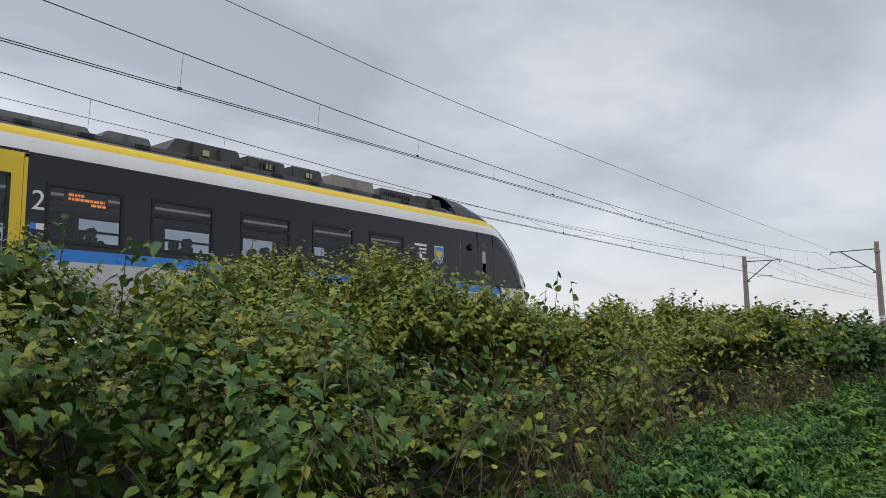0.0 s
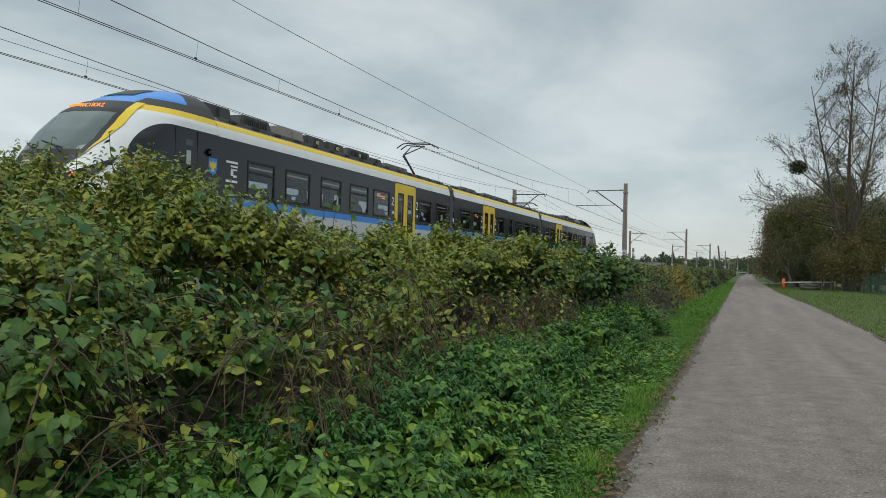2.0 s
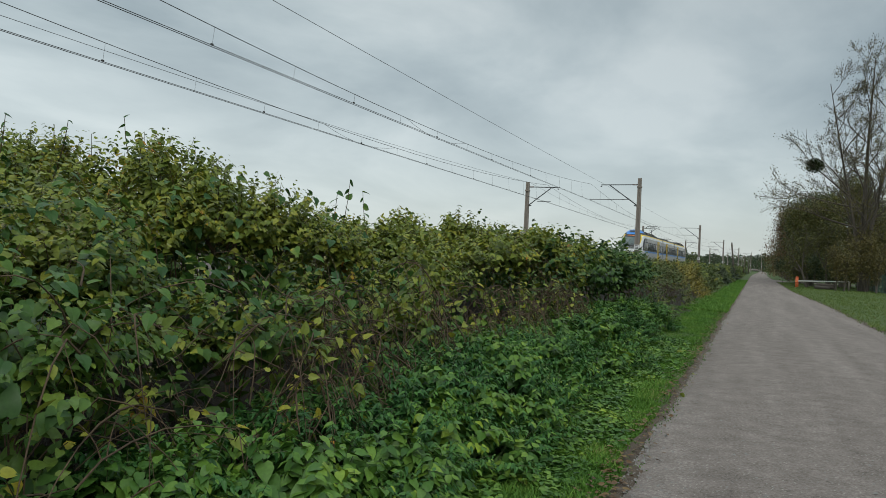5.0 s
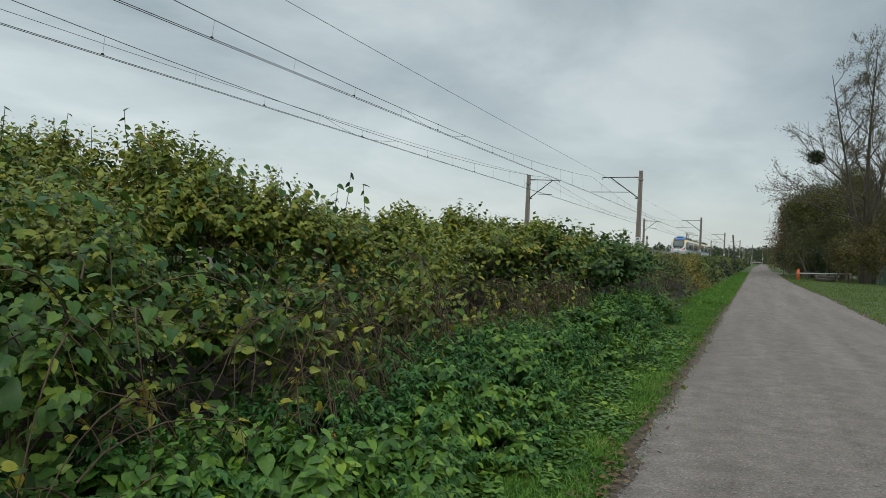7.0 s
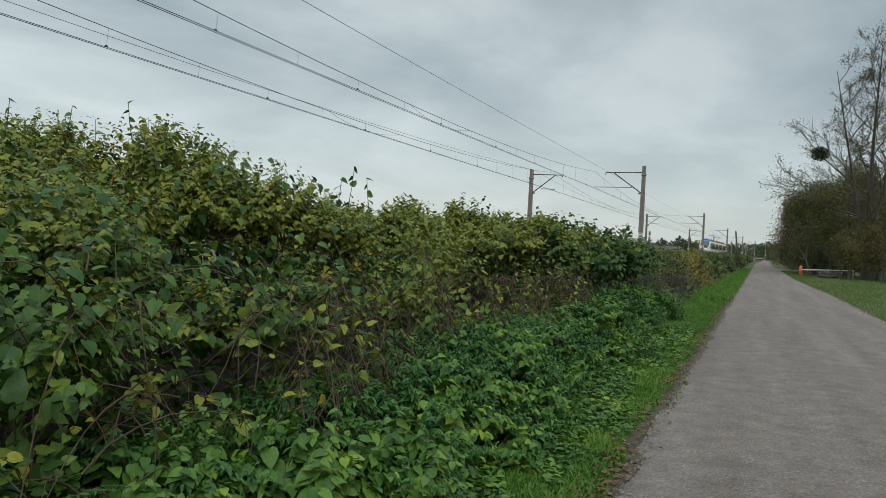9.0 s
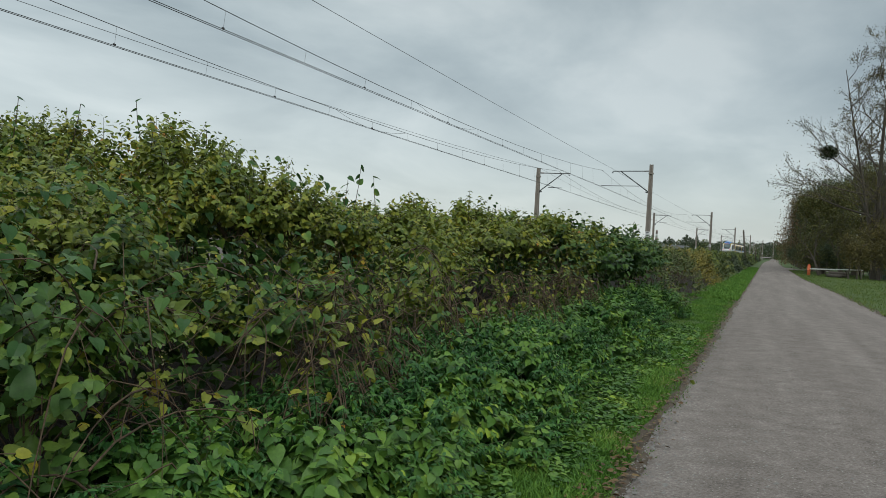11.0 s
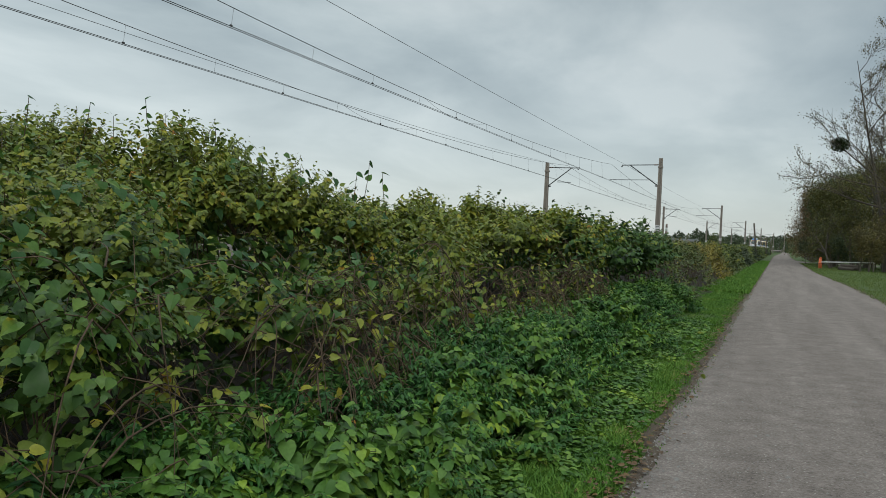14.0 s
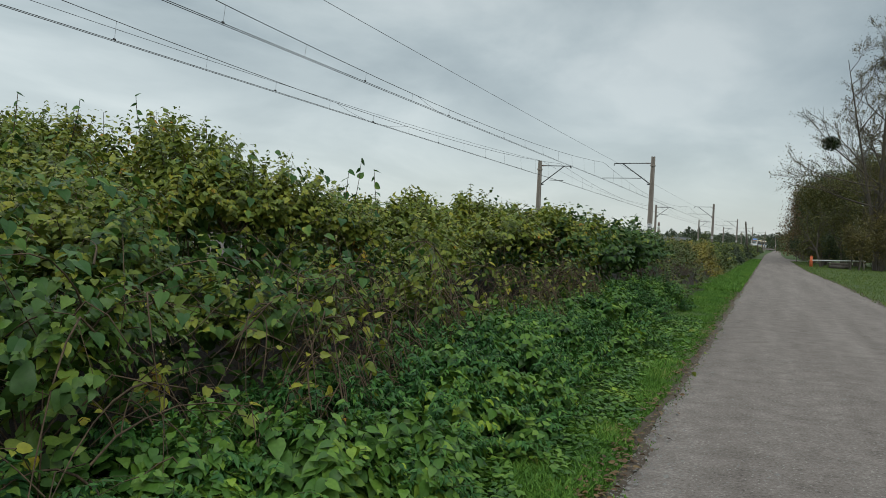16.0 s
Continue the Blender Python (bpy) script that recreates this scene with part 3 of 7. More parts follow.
def mast(near):
    m = hold("catenary_mast")
    tagged(m, "weathered concrete railway mast with a dark steel cantilever", "catenary mast", "catenary masts")
    top = 9.07 if near else 8.56
    base = 0.3
    bm = bmesh.new()
    # tapered H-shaped shaft: two flanges and a recessed web
    for sx in (-1, 1):
        lo, hi = 0.17, 0.11
        v = [bm.verts.new(p) for p in [(sx * lo - 0.06, -0.15, base), (sx * lo + 0.06, -0.15, base), (sx * lo + 0.06, 0.15, base), (sx * lo - 0.06, 0.15, base),
                                       (sx * hi - 0.045, -0.11, top), (sx * hi + 0.045, -0.11, top), (sx * hi + 0.045, 0.11, top), (sx * hi - 0.045, 0.11, top)]]
        for q in ((0, 3, 2, 1), (4, 5, 6, 7), (0, 1, 5, 4), (1, 2, 6, 5), (2, 3, 7, 6), (3, 0, 4, 7)):
            bm.faces.new([v[a] for a in q])
    box(bm, -0.1, 0.1, -0.05, 0.05, base, top - 0.02)
    box(bm, -0.21, 0.21, -0.16, 0.16, top - 0.85, top - 0.72, 0.01)
    part("shaft", bm, M_MAST, m)
    bm = bmesh.new()
    box(bm, -0.26, 0.26, -0.22, 0.22, base - 0.35, base + 0.35, 0.03)
    part("footing", bm, M_SLEEPER, m)
    d = -1 if near else 1
    reach = (3.35, 2.65, 4.35, 0.95) if near else (2.9, 2.3, 2.25, 0.95)
    zt, zb, zs = (8.46, 6.62, 7.16) if near else (8.09, 6.38, 6.80)
    bm = bmesh.new()
    rod(bm, (0, 0, zt + 0.03), (d * reach[0], 0, zt - 0.02), 0.04)
    part("top_tube", bm, M_IRON, m)
    bm = bmesh.new()
    rod(bm, (d * 0.1, 0, zb), (d * reach[1], 0, zt), 0.045)
    rod(bm, (d * 0.05, 0, zb - 0.03), (d * 0.4, 0, zb + 0.03), 0.055)
    part("strut", bm, M_IRON, m)
    bm = bmesh.new()
    rod(bm, (d * reach[3], 0, zs), (d * reach[2], 0, zs - 0.03), 0.028)
    part("steady_arm", bm, M_IRON, m)
    bm = bmesh.new()
    for k in range(4):
        for a, z in ((0.25 + 0.09 * k, zt + 0.02), ):
            rod(bm, (d * a, 0, z), (d * (a + 0.04), 0, z), 0.075, 0.05, 10)
    part("insulator", bm, M_INSUL, m)
    bm = bmesh.new()
    rod(bm, (d * (reach[0] - 0.05), 0, zt - 0.02), (d * (reach[0] - 0.05), 0, zt - 0.16), 0.025)
    box(bm, d * reach[0] - 0.06, d * reach[0] + 0.06, -0.05, 0.05, zt - 0.2, zt - 0.12, 0.01)
    part("clamp", bm, M_IRON, m)
    bm = bmesh.new()
    box(bm, -0.2, 0.2, -0.172, -0.16, 2.75, 3.2, 0.003)
    for k in range(3):
        box(bm, -0.13, 0.13, -0.178, -0.171, 2.83 + 0.12 * k, 2.89 + 0.12 * k, 0, 1)
    part("number_plate", bm, [M_SIGNWHITE, M_SEAL], m, "small white plate with dark marks")
    return m


def build_masts():
    right, left = mast(True), mast(False)
    first = True
    for y in MAST_Y:
        xr, xl = -9.68 + float(bend(y)), -19.68 + float(bend(y))
        if first:
            right.matrix_basis, left.matrix_basis = pose(xr, y, 0), pose(xl, y - 0.5, 0)
            first = False
        else:
            copy_thing(right, pose(xr, y, 0, 0, rng.normal() * 0.4, 0))
            copy_thing(left, pose(xl, y - 0.5, 0, 0, rng.normal() * 0.4, 0))


def wire_pts(x, z_end, z_mid, k, n=17, back=0.0):
    """One span of a hanging wire; back: how far behind the mast its near support stands."""
    y0, y1 = MAST_Y[k], MAST_Y[k + 1]
    ys = np.linspace(y0, y1, n)
    u = 2 * (ys - y0 + back) / (y1 - y0 + back) - 1
    return np.stack([x + bend(ys), ys, z_mid + (z_end - z_mid) * u * u], 1)


def build_wires():
    spans = range(len(MAST_Y) - 1)
    for x, zc, zm, sag, zf, nm in ((TRACK_X, CONTACT_R, MESS_R, 1.24, FEED_R, "near"), (FAR_X, CONTACT_L, MESS_L, 1.30, FEED_L, "far")):
        th = hold("overhead_line", (0, 0, 0))
        tagged(th, "dark contact and carrier wires with short droppers above the track", "overhead line", "overhead lines")
        stag = [0.12 * (-1) ** k for k in range(len(MAST_Y))]
        P = []
        for k in spans:
            p = wire_pts(x, zc, zc - 0.03, k, 9)
            t = np.linspace(0, 1, 9)
            p[:, 0] += stag[k] * (1 - t) + stag[k + 1] * t
            P.append(p if k == 0 else p[1:])
        path = np.concatenate(P)
        for dx in (-0.06, 0.06):
            v, f = tubes([path + np.array([dx, 0, 0])], [np.full(len(path), 0.010)], 6)
            arrays("contact_wire", v, f, M_WIRE, th, flat=False)
        m = np.concatenate([wire_pts(x, zm, zm - sag, k, 17, 5.0 * (k == 1))[(0 if k == 0 else 1):] for k in spans])
        v, f = tubes([m], [np.full(len(m), 0.012)], 5)
        arrays("carrier_wire", v, f, M_WIRE, th, flat=False)
        # droppers
        for k in spans:
            if MAST_Y[k] > 300:
                continue
            for j in range(1, 17):
                y = MAST_Y[k] + (MAST_Y[k + 1] - MAST_Y[k]) * (j / 17)
                bk = 5.0 * (k == 1)
                u = 2 * (y - MAST_Y[k] + bk) / (MAST_Y[k + 1] - MAST_Y[k] + bk) - 1
                zt = zm - sag + sag * u * u
                sx = stag[k] * (1 - j / 17) + stag[k + 1] * (j / 17)
                xx = x + float(bend(y))
                v, f = tubes([np.array([[xx + sx, y, zc - 0.02], [xx, y, zt]])], [np.array([0.005, 0.005])], 4)
                arrays("dropper", v, f, M_WIRE, th)
                if j % 2 == 0 and MAST_Y[k] < 200:
                    bm = bmesh.new()
                    box(bm, xx + sx - 0.02, xx + sx + 0.02, y - 0.05, y + 0.05, zc - 0.01, zc + 0.05, 0.008)
                    part("wire_clamp", bm, M_WIRE, th)
        # stitched jumper near mid-span
        y = MAST_Y[1] + 31.5
        pts = np.array([[x, y + 3.5 * s, zm - sag + 0.0 - 0.34 * (1 - s * s)] for s in np.linspace(-1, 1, 9)])
        v, f = tubes([pts], [np.full(9, 0.007)], 4)
        arrays("jumper", v, f, M_WIRE, th)
        fd = hold("feeder_wire")
        tagged(fd, "single dark feeder wire strung between the masts", "feeder wire", "feeder wires")
        fx, fsag = (x + 1.2, 0.10) if nm == "near" else (x - 1.70, 1.0)
        p = np.concatenate([wire_pts(fx, zf, zf - fsag, k, 17, 30.0 if k == 1 and nm == "far" else 0.0)[(0 if k == 0 else 1):] for k in spans])
        if nm == "near":
            p[:, 2] += 0.5 * smooth(22, 0.8, p[:, 1]) ** 2
        v, f = tubes([p], [np.full(len(p), 0.009)], 5)
        arrays("wire", v, f, M_WIRE, fd, flat=False)


build_masts()
build_wires()

# ---- train ----
# along the train: y, 0 at the rear edge of the leading carriage's door; z above the rail
WIN_Z0, WIN_Z1 = 1.80, 2.76
DOOR_Z0, DOOR_Z1 = 0.62, 3.13
HALF = 1.45
SIDE = [(1.30, 0.32), (1.42, 0.75), (1.45, 1.20), (1.45, 1.50), (1.45, 1.70), (1.45, WIN_Z0), (1.445, WIN_Z1), (1.43, 3.23), (1.375, 3.49), (1.30, 3.64), (1.05, 3.80), (0.6, 3.90), (0.0, 3.93)]


def band_mat(i):
    z = (SIDE[i][1] + SIDE[i + 1][1]) / 2
    if z < 1.5:
        return 1
    if z < 1.72:
        return 2
    if z < 3.23:
        return 0
    if z < 3.54:
        return 3
    if z < 3.64:
        return 4
    return 5


BODY_MATS = [M_GREY, M_LIGHT, M_BLUE, M_WHITE, M_YELLOW, M_ROOF]


def body_shell(y0, y1, wins, doors):
    """A carriage's skin with openings for its windows and doors on both sides."""
    bm = bmesh.new()
    ys = sorted({y0, y1, *[v for w in wins for v in w[:2]], *[v for d in doors for v in d]})
    for sx in (1, -1):
        for i in range(len(SIDE) - 1):
            (xa, za), (xb, zb) = SIDE[i], SIDE[i + 1]
            for a, b in zip(ys, ys[1:]):
                mid = (a + b) / 2
                if i == 5 and any(w[0] <= mid <= w[1] for w in wins):
                    continue
                if zb <= 3.24 and za > 0.6 and any(d[0] <= mid <= d[1] for d in doors):
                    continue
                vs = [bm.verts.new(p) for p in ((sx * xa, a, za), (sx * xa, b, za), (sx * xb, b, zb), (sx * xb, a, zb))]
                f = bm.faces.new(vs if sx > 0 else vs[::-1])
                f.material_index = band_mat(i)
                f.smooth = za >= 3.2
    bmesh.ops.remove_doubles(bm, verts=bm.verts, dist=0.001)
    return bm


def window_unit(parent, y0, y1, sx, hopper, z0=WIN_Z0, z1=WIN_Z1):
    x = 1.45
    bm = bmesh.new()
    w = 0.045
    for a, b, c, d in ((y0 - 0.02, y1 + 0.02, z0 - 0.02, z0 + w), (y0 - 0.02, y1 + 0.02, z1 - w, z1 + 0.02), (y0 - 0.02, y0 + w, z0 + w, z1 - w), (y1 - w, y1 + 0.02, z0 + w, z1 - w)):
        box(bm, min(sx * (x - 0.05), sx * (x + 0.012)), max(sx * (x - 0.05), sx * (x + 0.012)), a, b, c, d, 0.008)
    if hopper:
        box(bm, min(sx * (x - 0.04), sx * (x + 0.008)), max(sx * (x - 0.04), sx * (x + 0.008)), y0 + w, y1 - w, z1 - 0.33, z1 - 0.28)
    fr = part("window", bm, M_SEAL, parent)
    bm = bmesh.new()
    vs = [bm.verts.new((sx * (x - 0.012), a, b)) for a, b in ((y0 + w, z0 + w), (y1 - w, z0 + w), (y1 - w, z1 - w), (y0 + w, z1 - w))]
    bm.faces.new(vs if sx > 0 else vs[::-1])
    share("pane", mesh_of("pane", bm, M_PANE), fr)
    return fr


def door_unit(parent, y0, y1, sx):
    x = 1.452
    mid = (y0 + y1) / 2
    for a, b in ((y0 + 0.02, mid - 0.008), (mid + 0.008, y1 - 0.02)):
        wz0, wz1, wy0, wy1 = 1.35, DOOR_Z1 - 0.32, a + 0.2, b - 0.2
        bm = bmesh.new()
        xs = (min(sx * (x - 0.06), sx * (x + 0.015)), max(sx * (x - 0.06), sx * (x + 0.015)))
        for p in ((a, b, DOOR_Z0, wz0), (a, b, wz1, DOOR_Z1), (a, wy0, wz0, wz1), (wy1, b, wz0, wz1)):
            box(bm, *xs, *p)
        leaf = part("door", bm, M_YELLOW, parent, "bright yellow sliding door leaf")
        bm = bmesh.new()
        xs = (min(sx * (x - 0.01), sx * (x + 0.02)), max(sx * (x - 0.01), sx * (x + 0.02)))
        for p in ((wy0 - 0.03, wy1 + 0.03, wz0 - 0.03, wz0 + 0.04), (wy0 - 0.03, wy1 + 0.03, wz1 - 0.04, wz1 + 0.03), (wy0 - 0.03, wy0 + 0.04, wz0, wz1), (wy1 - 0.04, wy1 + 0.03, wz0, wz1)):
            box(bm, *xs, *p, 0.008)
        f = [bm.verts.new((sx * (x + 0.004), q, r)) for q, r in ((wy0, wz0), (wy1, wz0), (wy1, wz1), (wy0, wz1))]
        face = bm.faces.new(f if sx > 0 else f[::-1])
        face.material_index = 1
        share("door_window", mesh_of("door_window", bm, [M_SEAL, M_PANE]), parent)
    bm = bmesh.new()
    for p in ((y0 - 0.05, y0 + 0.01, DOOR_Z0, DOOR_Z1 + 0.05), (y1 - 0.01, y1 + 0.05, DOOR_Z0, DOOR_Z1 + 0.05), (y0 - 0.05, y1 + 0.05, DOOR_Z1, DOOR_Z1 + 0.06)):
        box(bm, min(sx * 1.40, sx * 1.462), max(sx * 1.40, sx * 1.462), *p)
    box(bm, min(sx * 1.40, sx * 1.45), max(sx * 1.40, sx * 1.45), y0 - 0.05, y1 + 0.05, DOOR_Z1 + 0.06, 3.24, 0, 1)
    box(bm, min(sx * 1.38, sx * 1.44), max(sx * 1.38, sx * 1.44), y0, y1, 0.55, DOOR_Z0, 0, 1)
    part("door_frame", bm, [M_YELLOW, M_GREY], parent)
    for y, dy in ((y0 - 0.24, 0), (y1 + 0.24, 0)):
        cu = bpy.data.curves.new("class_number", "FONT")
        cu.body, cu.size, cu.extrude, cu.align_x = "2", 0.46, 0.003, "CENTER"
        cu.materials.append(M_SIGNWHITE)
        ob = new("class_number", cu)
        ob.parent = parent
        ob.matrix_basis = pose(sx * 1.456, y, 2.30, 90, 0, 90 * sx)
        bm = bmesh.new()
        box(bm, min(sx * 1.45, sx * 1.458), max(sx * 1.45, sx * 1.458), y - 0.11, y + 0.11, 1.98, 2.08, 0, 0)
        box(bm, min(sx * 1.45, sx * 1.46), max(sx * 1.45, sx * 1.46), y - 0.11, y - 0.02, 1.98, 2.08, 0, 1)
        part("pictogram", bm, [M_SIGNWHITE, M_BLUE], parent)


def led_display(parent, y0, y1, sx):
    bm = bmesh.new()
    box(bm, min(sx * 1.36, sx * 1.40), max(sx * 1.36, sx * 1.40), y0 + 0.3, y1 - 0.25, WIN_Z1 - 0.32, WIN_Z1 - 0.05, 0.01)
    d = part("display", bm, M_SEAL, parent)
    bm = bmesh.new()
    r2 = random.Random(int(abs(y0) * 10))
    y = y0 + 0.36
    for row, z in enumerate((WIN_Z1 - 0.13, WIN_Z1 - 0.20, WIN_Z1 - 0.27)):
        y = y0 + (0.36 if row < 2 else 0.75)
        stop = (y0 + 0.62, y1 - 0.32, y1 - 0.30)[row]
        while y < stop:
            w = r2.uniform(0.03, 0.09)
            box(bm, min(sx * 1.398, sx * 1.408), max(sx * 1.398, sx * 1.408), y, min(y + w, stop), z - 0.022, z + 0.022)
            y += w + 0.018
    part("led_row", bm, M_LED, parent, "glowing orange destination letters")


def seats(parent, y0, y1):
    bm = bmesh.new()
    y = y0 + 0.3
    k = 0
    while y < y1 - 0.5:
        for xs in (-1.0, -0.55, 0.55, 1.0):
            box(bm, xs - 0.2, xs + 0.2, y, y + 0.1, 1.15, 2.02, 0.04)
            box(bm, xs - 0.2, xs + 0.2, y - (0.42 if k % 2 else -0.06), y + (0.06 if k % 2 else 0.5), 1.1, 1.28, 0.03)
            box(bm, xs - 0.13, xs + 0.13, y - 0.01, y + 0.11, 1.99, 2.16, 0.03)
        y += 0.95
        k += 1
    part("seats", bm, M_SEAT, parent, "dark blue fabric seats")


def interior(parent, y0, y1, door):
    bm = bmesh.new()
    box(bm, -1.36, 1.36, y0, y1, 0.72, 0.78)
    box(bm, -1.2, 1.2, y0, y1, 3.0, 3.05)
    part("cabin_lining", bm, M_INSIDE, parent)
    for sx in (-1, 1):
        bm = bmesh.new()
        for z0, z1 in ((0.80, WIN_Z0 - 0.06), (WIN_Z1 + 0.05, 3.0)):
            for a, b in ((y0, door[0] - 0.1), (door[1] + 0.1, y1)):
                box(bm, min(sx * 1.36, sx * 1.38), max(sx * 1.36, sx * 1.38), a, b, z0, z1)
        part("side_lining", bm, M_INSIDE, parent)
        bm = bmesh.new()
        box(bm, sx * 0.55 - 0.07, sx * 0.55 + 0.07, y0 + 0.4, y1 - 0.4, 2.97, 2.995)
        part("ceiling_light", bm, M_CEIL, parent, "lit ceiling strip light")


def roof_box(parent, y0, y1, x0, x1, z1, mat=M_BOX, slope=0.0, grille=False, label=""):
    bm = bmesh.new()
    z0 = 3.72
    v = [bm.verts.new(p) for p in ((x0, y0, z0), (x1, y0, z0), (x1, y1, z0), (x0, y1, z0), (x0 + 0.1, y0 + slope, z1), (x1 - 0.1, y0 + slope, z1), (x1 - 0.1, y1 - slope * 0.3, z1), (x0 + 0.1, y1 - slope * 0.3, z1))]
    for q in ((0, 3, 2, 1), (4, 5, 6, 7), (0, 1, 5, 4), (1, 2, 6, 5), (2, 3, 7, 6), (3, 0, 4, 7)):
        bm.faces.new([v[a] for a in q])
    bmesh.ops.bevel(bm, geom=list(bm.edges), offset=0.025, segments=2, affect="EDGES")
    n = max(2, int((y1 - y0) / 0.5))
    for k in range(1, n):
        y = y0 + (y1 - y0) * k / n
        for sx, xx in ((1, x1), (-1, x0)):
            if grille:
                for j in range(5):
                    yy = y + j * 0.09 - 0.2
                    box(bm, xx - 0.06, xx + 0.02, yy, yy + 0.035, z0 + 0.06, z1 - 0.1)
            else:
                box(bm, xx - 0.06, xx + 0.015, y - 0.012, y + 0.012, z0 + 0.03, z1 - 0.06)
                box(bm, xx - 0.06, xx + 0.022, y + 0.1, y + 0.2, z0 + 0.07, z0 + 0.1)
    return part("roof_box", bm, mat, parent, label)


def pantograph(parent, y, direction, raised):
    """Single-arm pantograph at y; the knee points along direction."""
    d = direction
    bm = bmesh.new()
    zb = 3.95
    for xx in (-0.55, 0.55):
        rod(bm, (xx, y - 0.9, zb), (xx, y + 0.9, zb), 0.035)
    for yy in (-0.85, 0, 0.85):
        rod(bm, (-0.6, y + yy, zb), (0.6, y + yy, zb), 0.035)
    base = part("pantograph_base", bm, M_RED, parent, "red-brown pantograph base frame")
    bm = bmesh.new()
    for xx in (-0.55, 0.55):
        for yy in (-0.8, 0.8):
            for k in range(4):
                rod(bm, (xx, y + yy, zb - 0.2 + 0.05 * k), (xx, y + yy, zb - 0.17 + 0.05 * k), 0.07, 0.05, 8)
    part("insulator", bm, M_INSUL, parent)
    if raised:
        foot, knee, head = Vector((0, y + 0.7 * d, zb + 0.05)), Vector((0, y - 0.75 * d, 4.85)), Vector((0, y + 0.75 * d, 5.46))
    else:
        foot, knee, head = Vector((0, y + 0.7 * d, zb + 0.05)), Vector((0, y - 0.95 * d, 4.16)), Vector((0, y + 0.75 * d, 4.28))
    bm = bmesh.new()
    rod(bm, foot, knee, 0.05, 0.04)
    rod(bm, foot + Vector((0.12, -0.25 * d, 0)), knee + Vector((0, -0.1 * d, -0.06)), 0.018)
    part("lower_arm", bm, M_IRON, parent)
    bm = bmesh.new()
    for xx in (-0.32, 0.32):
        rod(bm, knee, head + Vector((xx, 0, 0)), 0.03, 0.022)
    rod(bm, head + Vector((-0.36, 0, 0)), head + Vector((0.36, 0, 0)), 0.022)
    part("upper_arm", bm, M_IRON, parent)
    paths = []
    for yy in (-0.22, 0.22):
        s = np.linspace(-1, 1, 13)
        paths.append(np.stack([s * 0.95, np.full(13, head.y + yy), head.z + 0.12 - 0.33 * np.maximum(0, np.abs(s) - 0.62) ** 1.3 * 2.2], 1))
    v, f = tubes(paths, [np.full(13, 0.028)] * 2, 6)
    arrays("collector_head", v, f, M_IRON, parent)


NOSE_TIP = 17.80
NOSE_Z = [0.35, 0.8, 1.2, 1.5, 1.8, 2.1, 2.44, 2.8, 3.17, 3.4, 3.67, 3.94, 4.14, 4.28, 4.34]
NOSE_Y = [17.45, 17.72, 17.80, 17.78, 17.69, 17.55, 17.35, 17.08, 16.72, 16.45, 15.98, 15.45, 14.95, 14.35, 13.75]
NOSE_W = [1.28, 1.38, 1.44, 1.45, 1.45, 1.45, 1.45, 1.448, 1.43, 1.40, 1.29, 1.12, 0.90, 0.62, 0.40]
NOSE_B = [1.3, 1.45, 1.55, 1.6, 1.65, 1.7, 1.8, 1.9, 2.0, 2.0, 1.9, 1.7, 1.4, 1.0, 0.7]
NOSE_END = 13.4


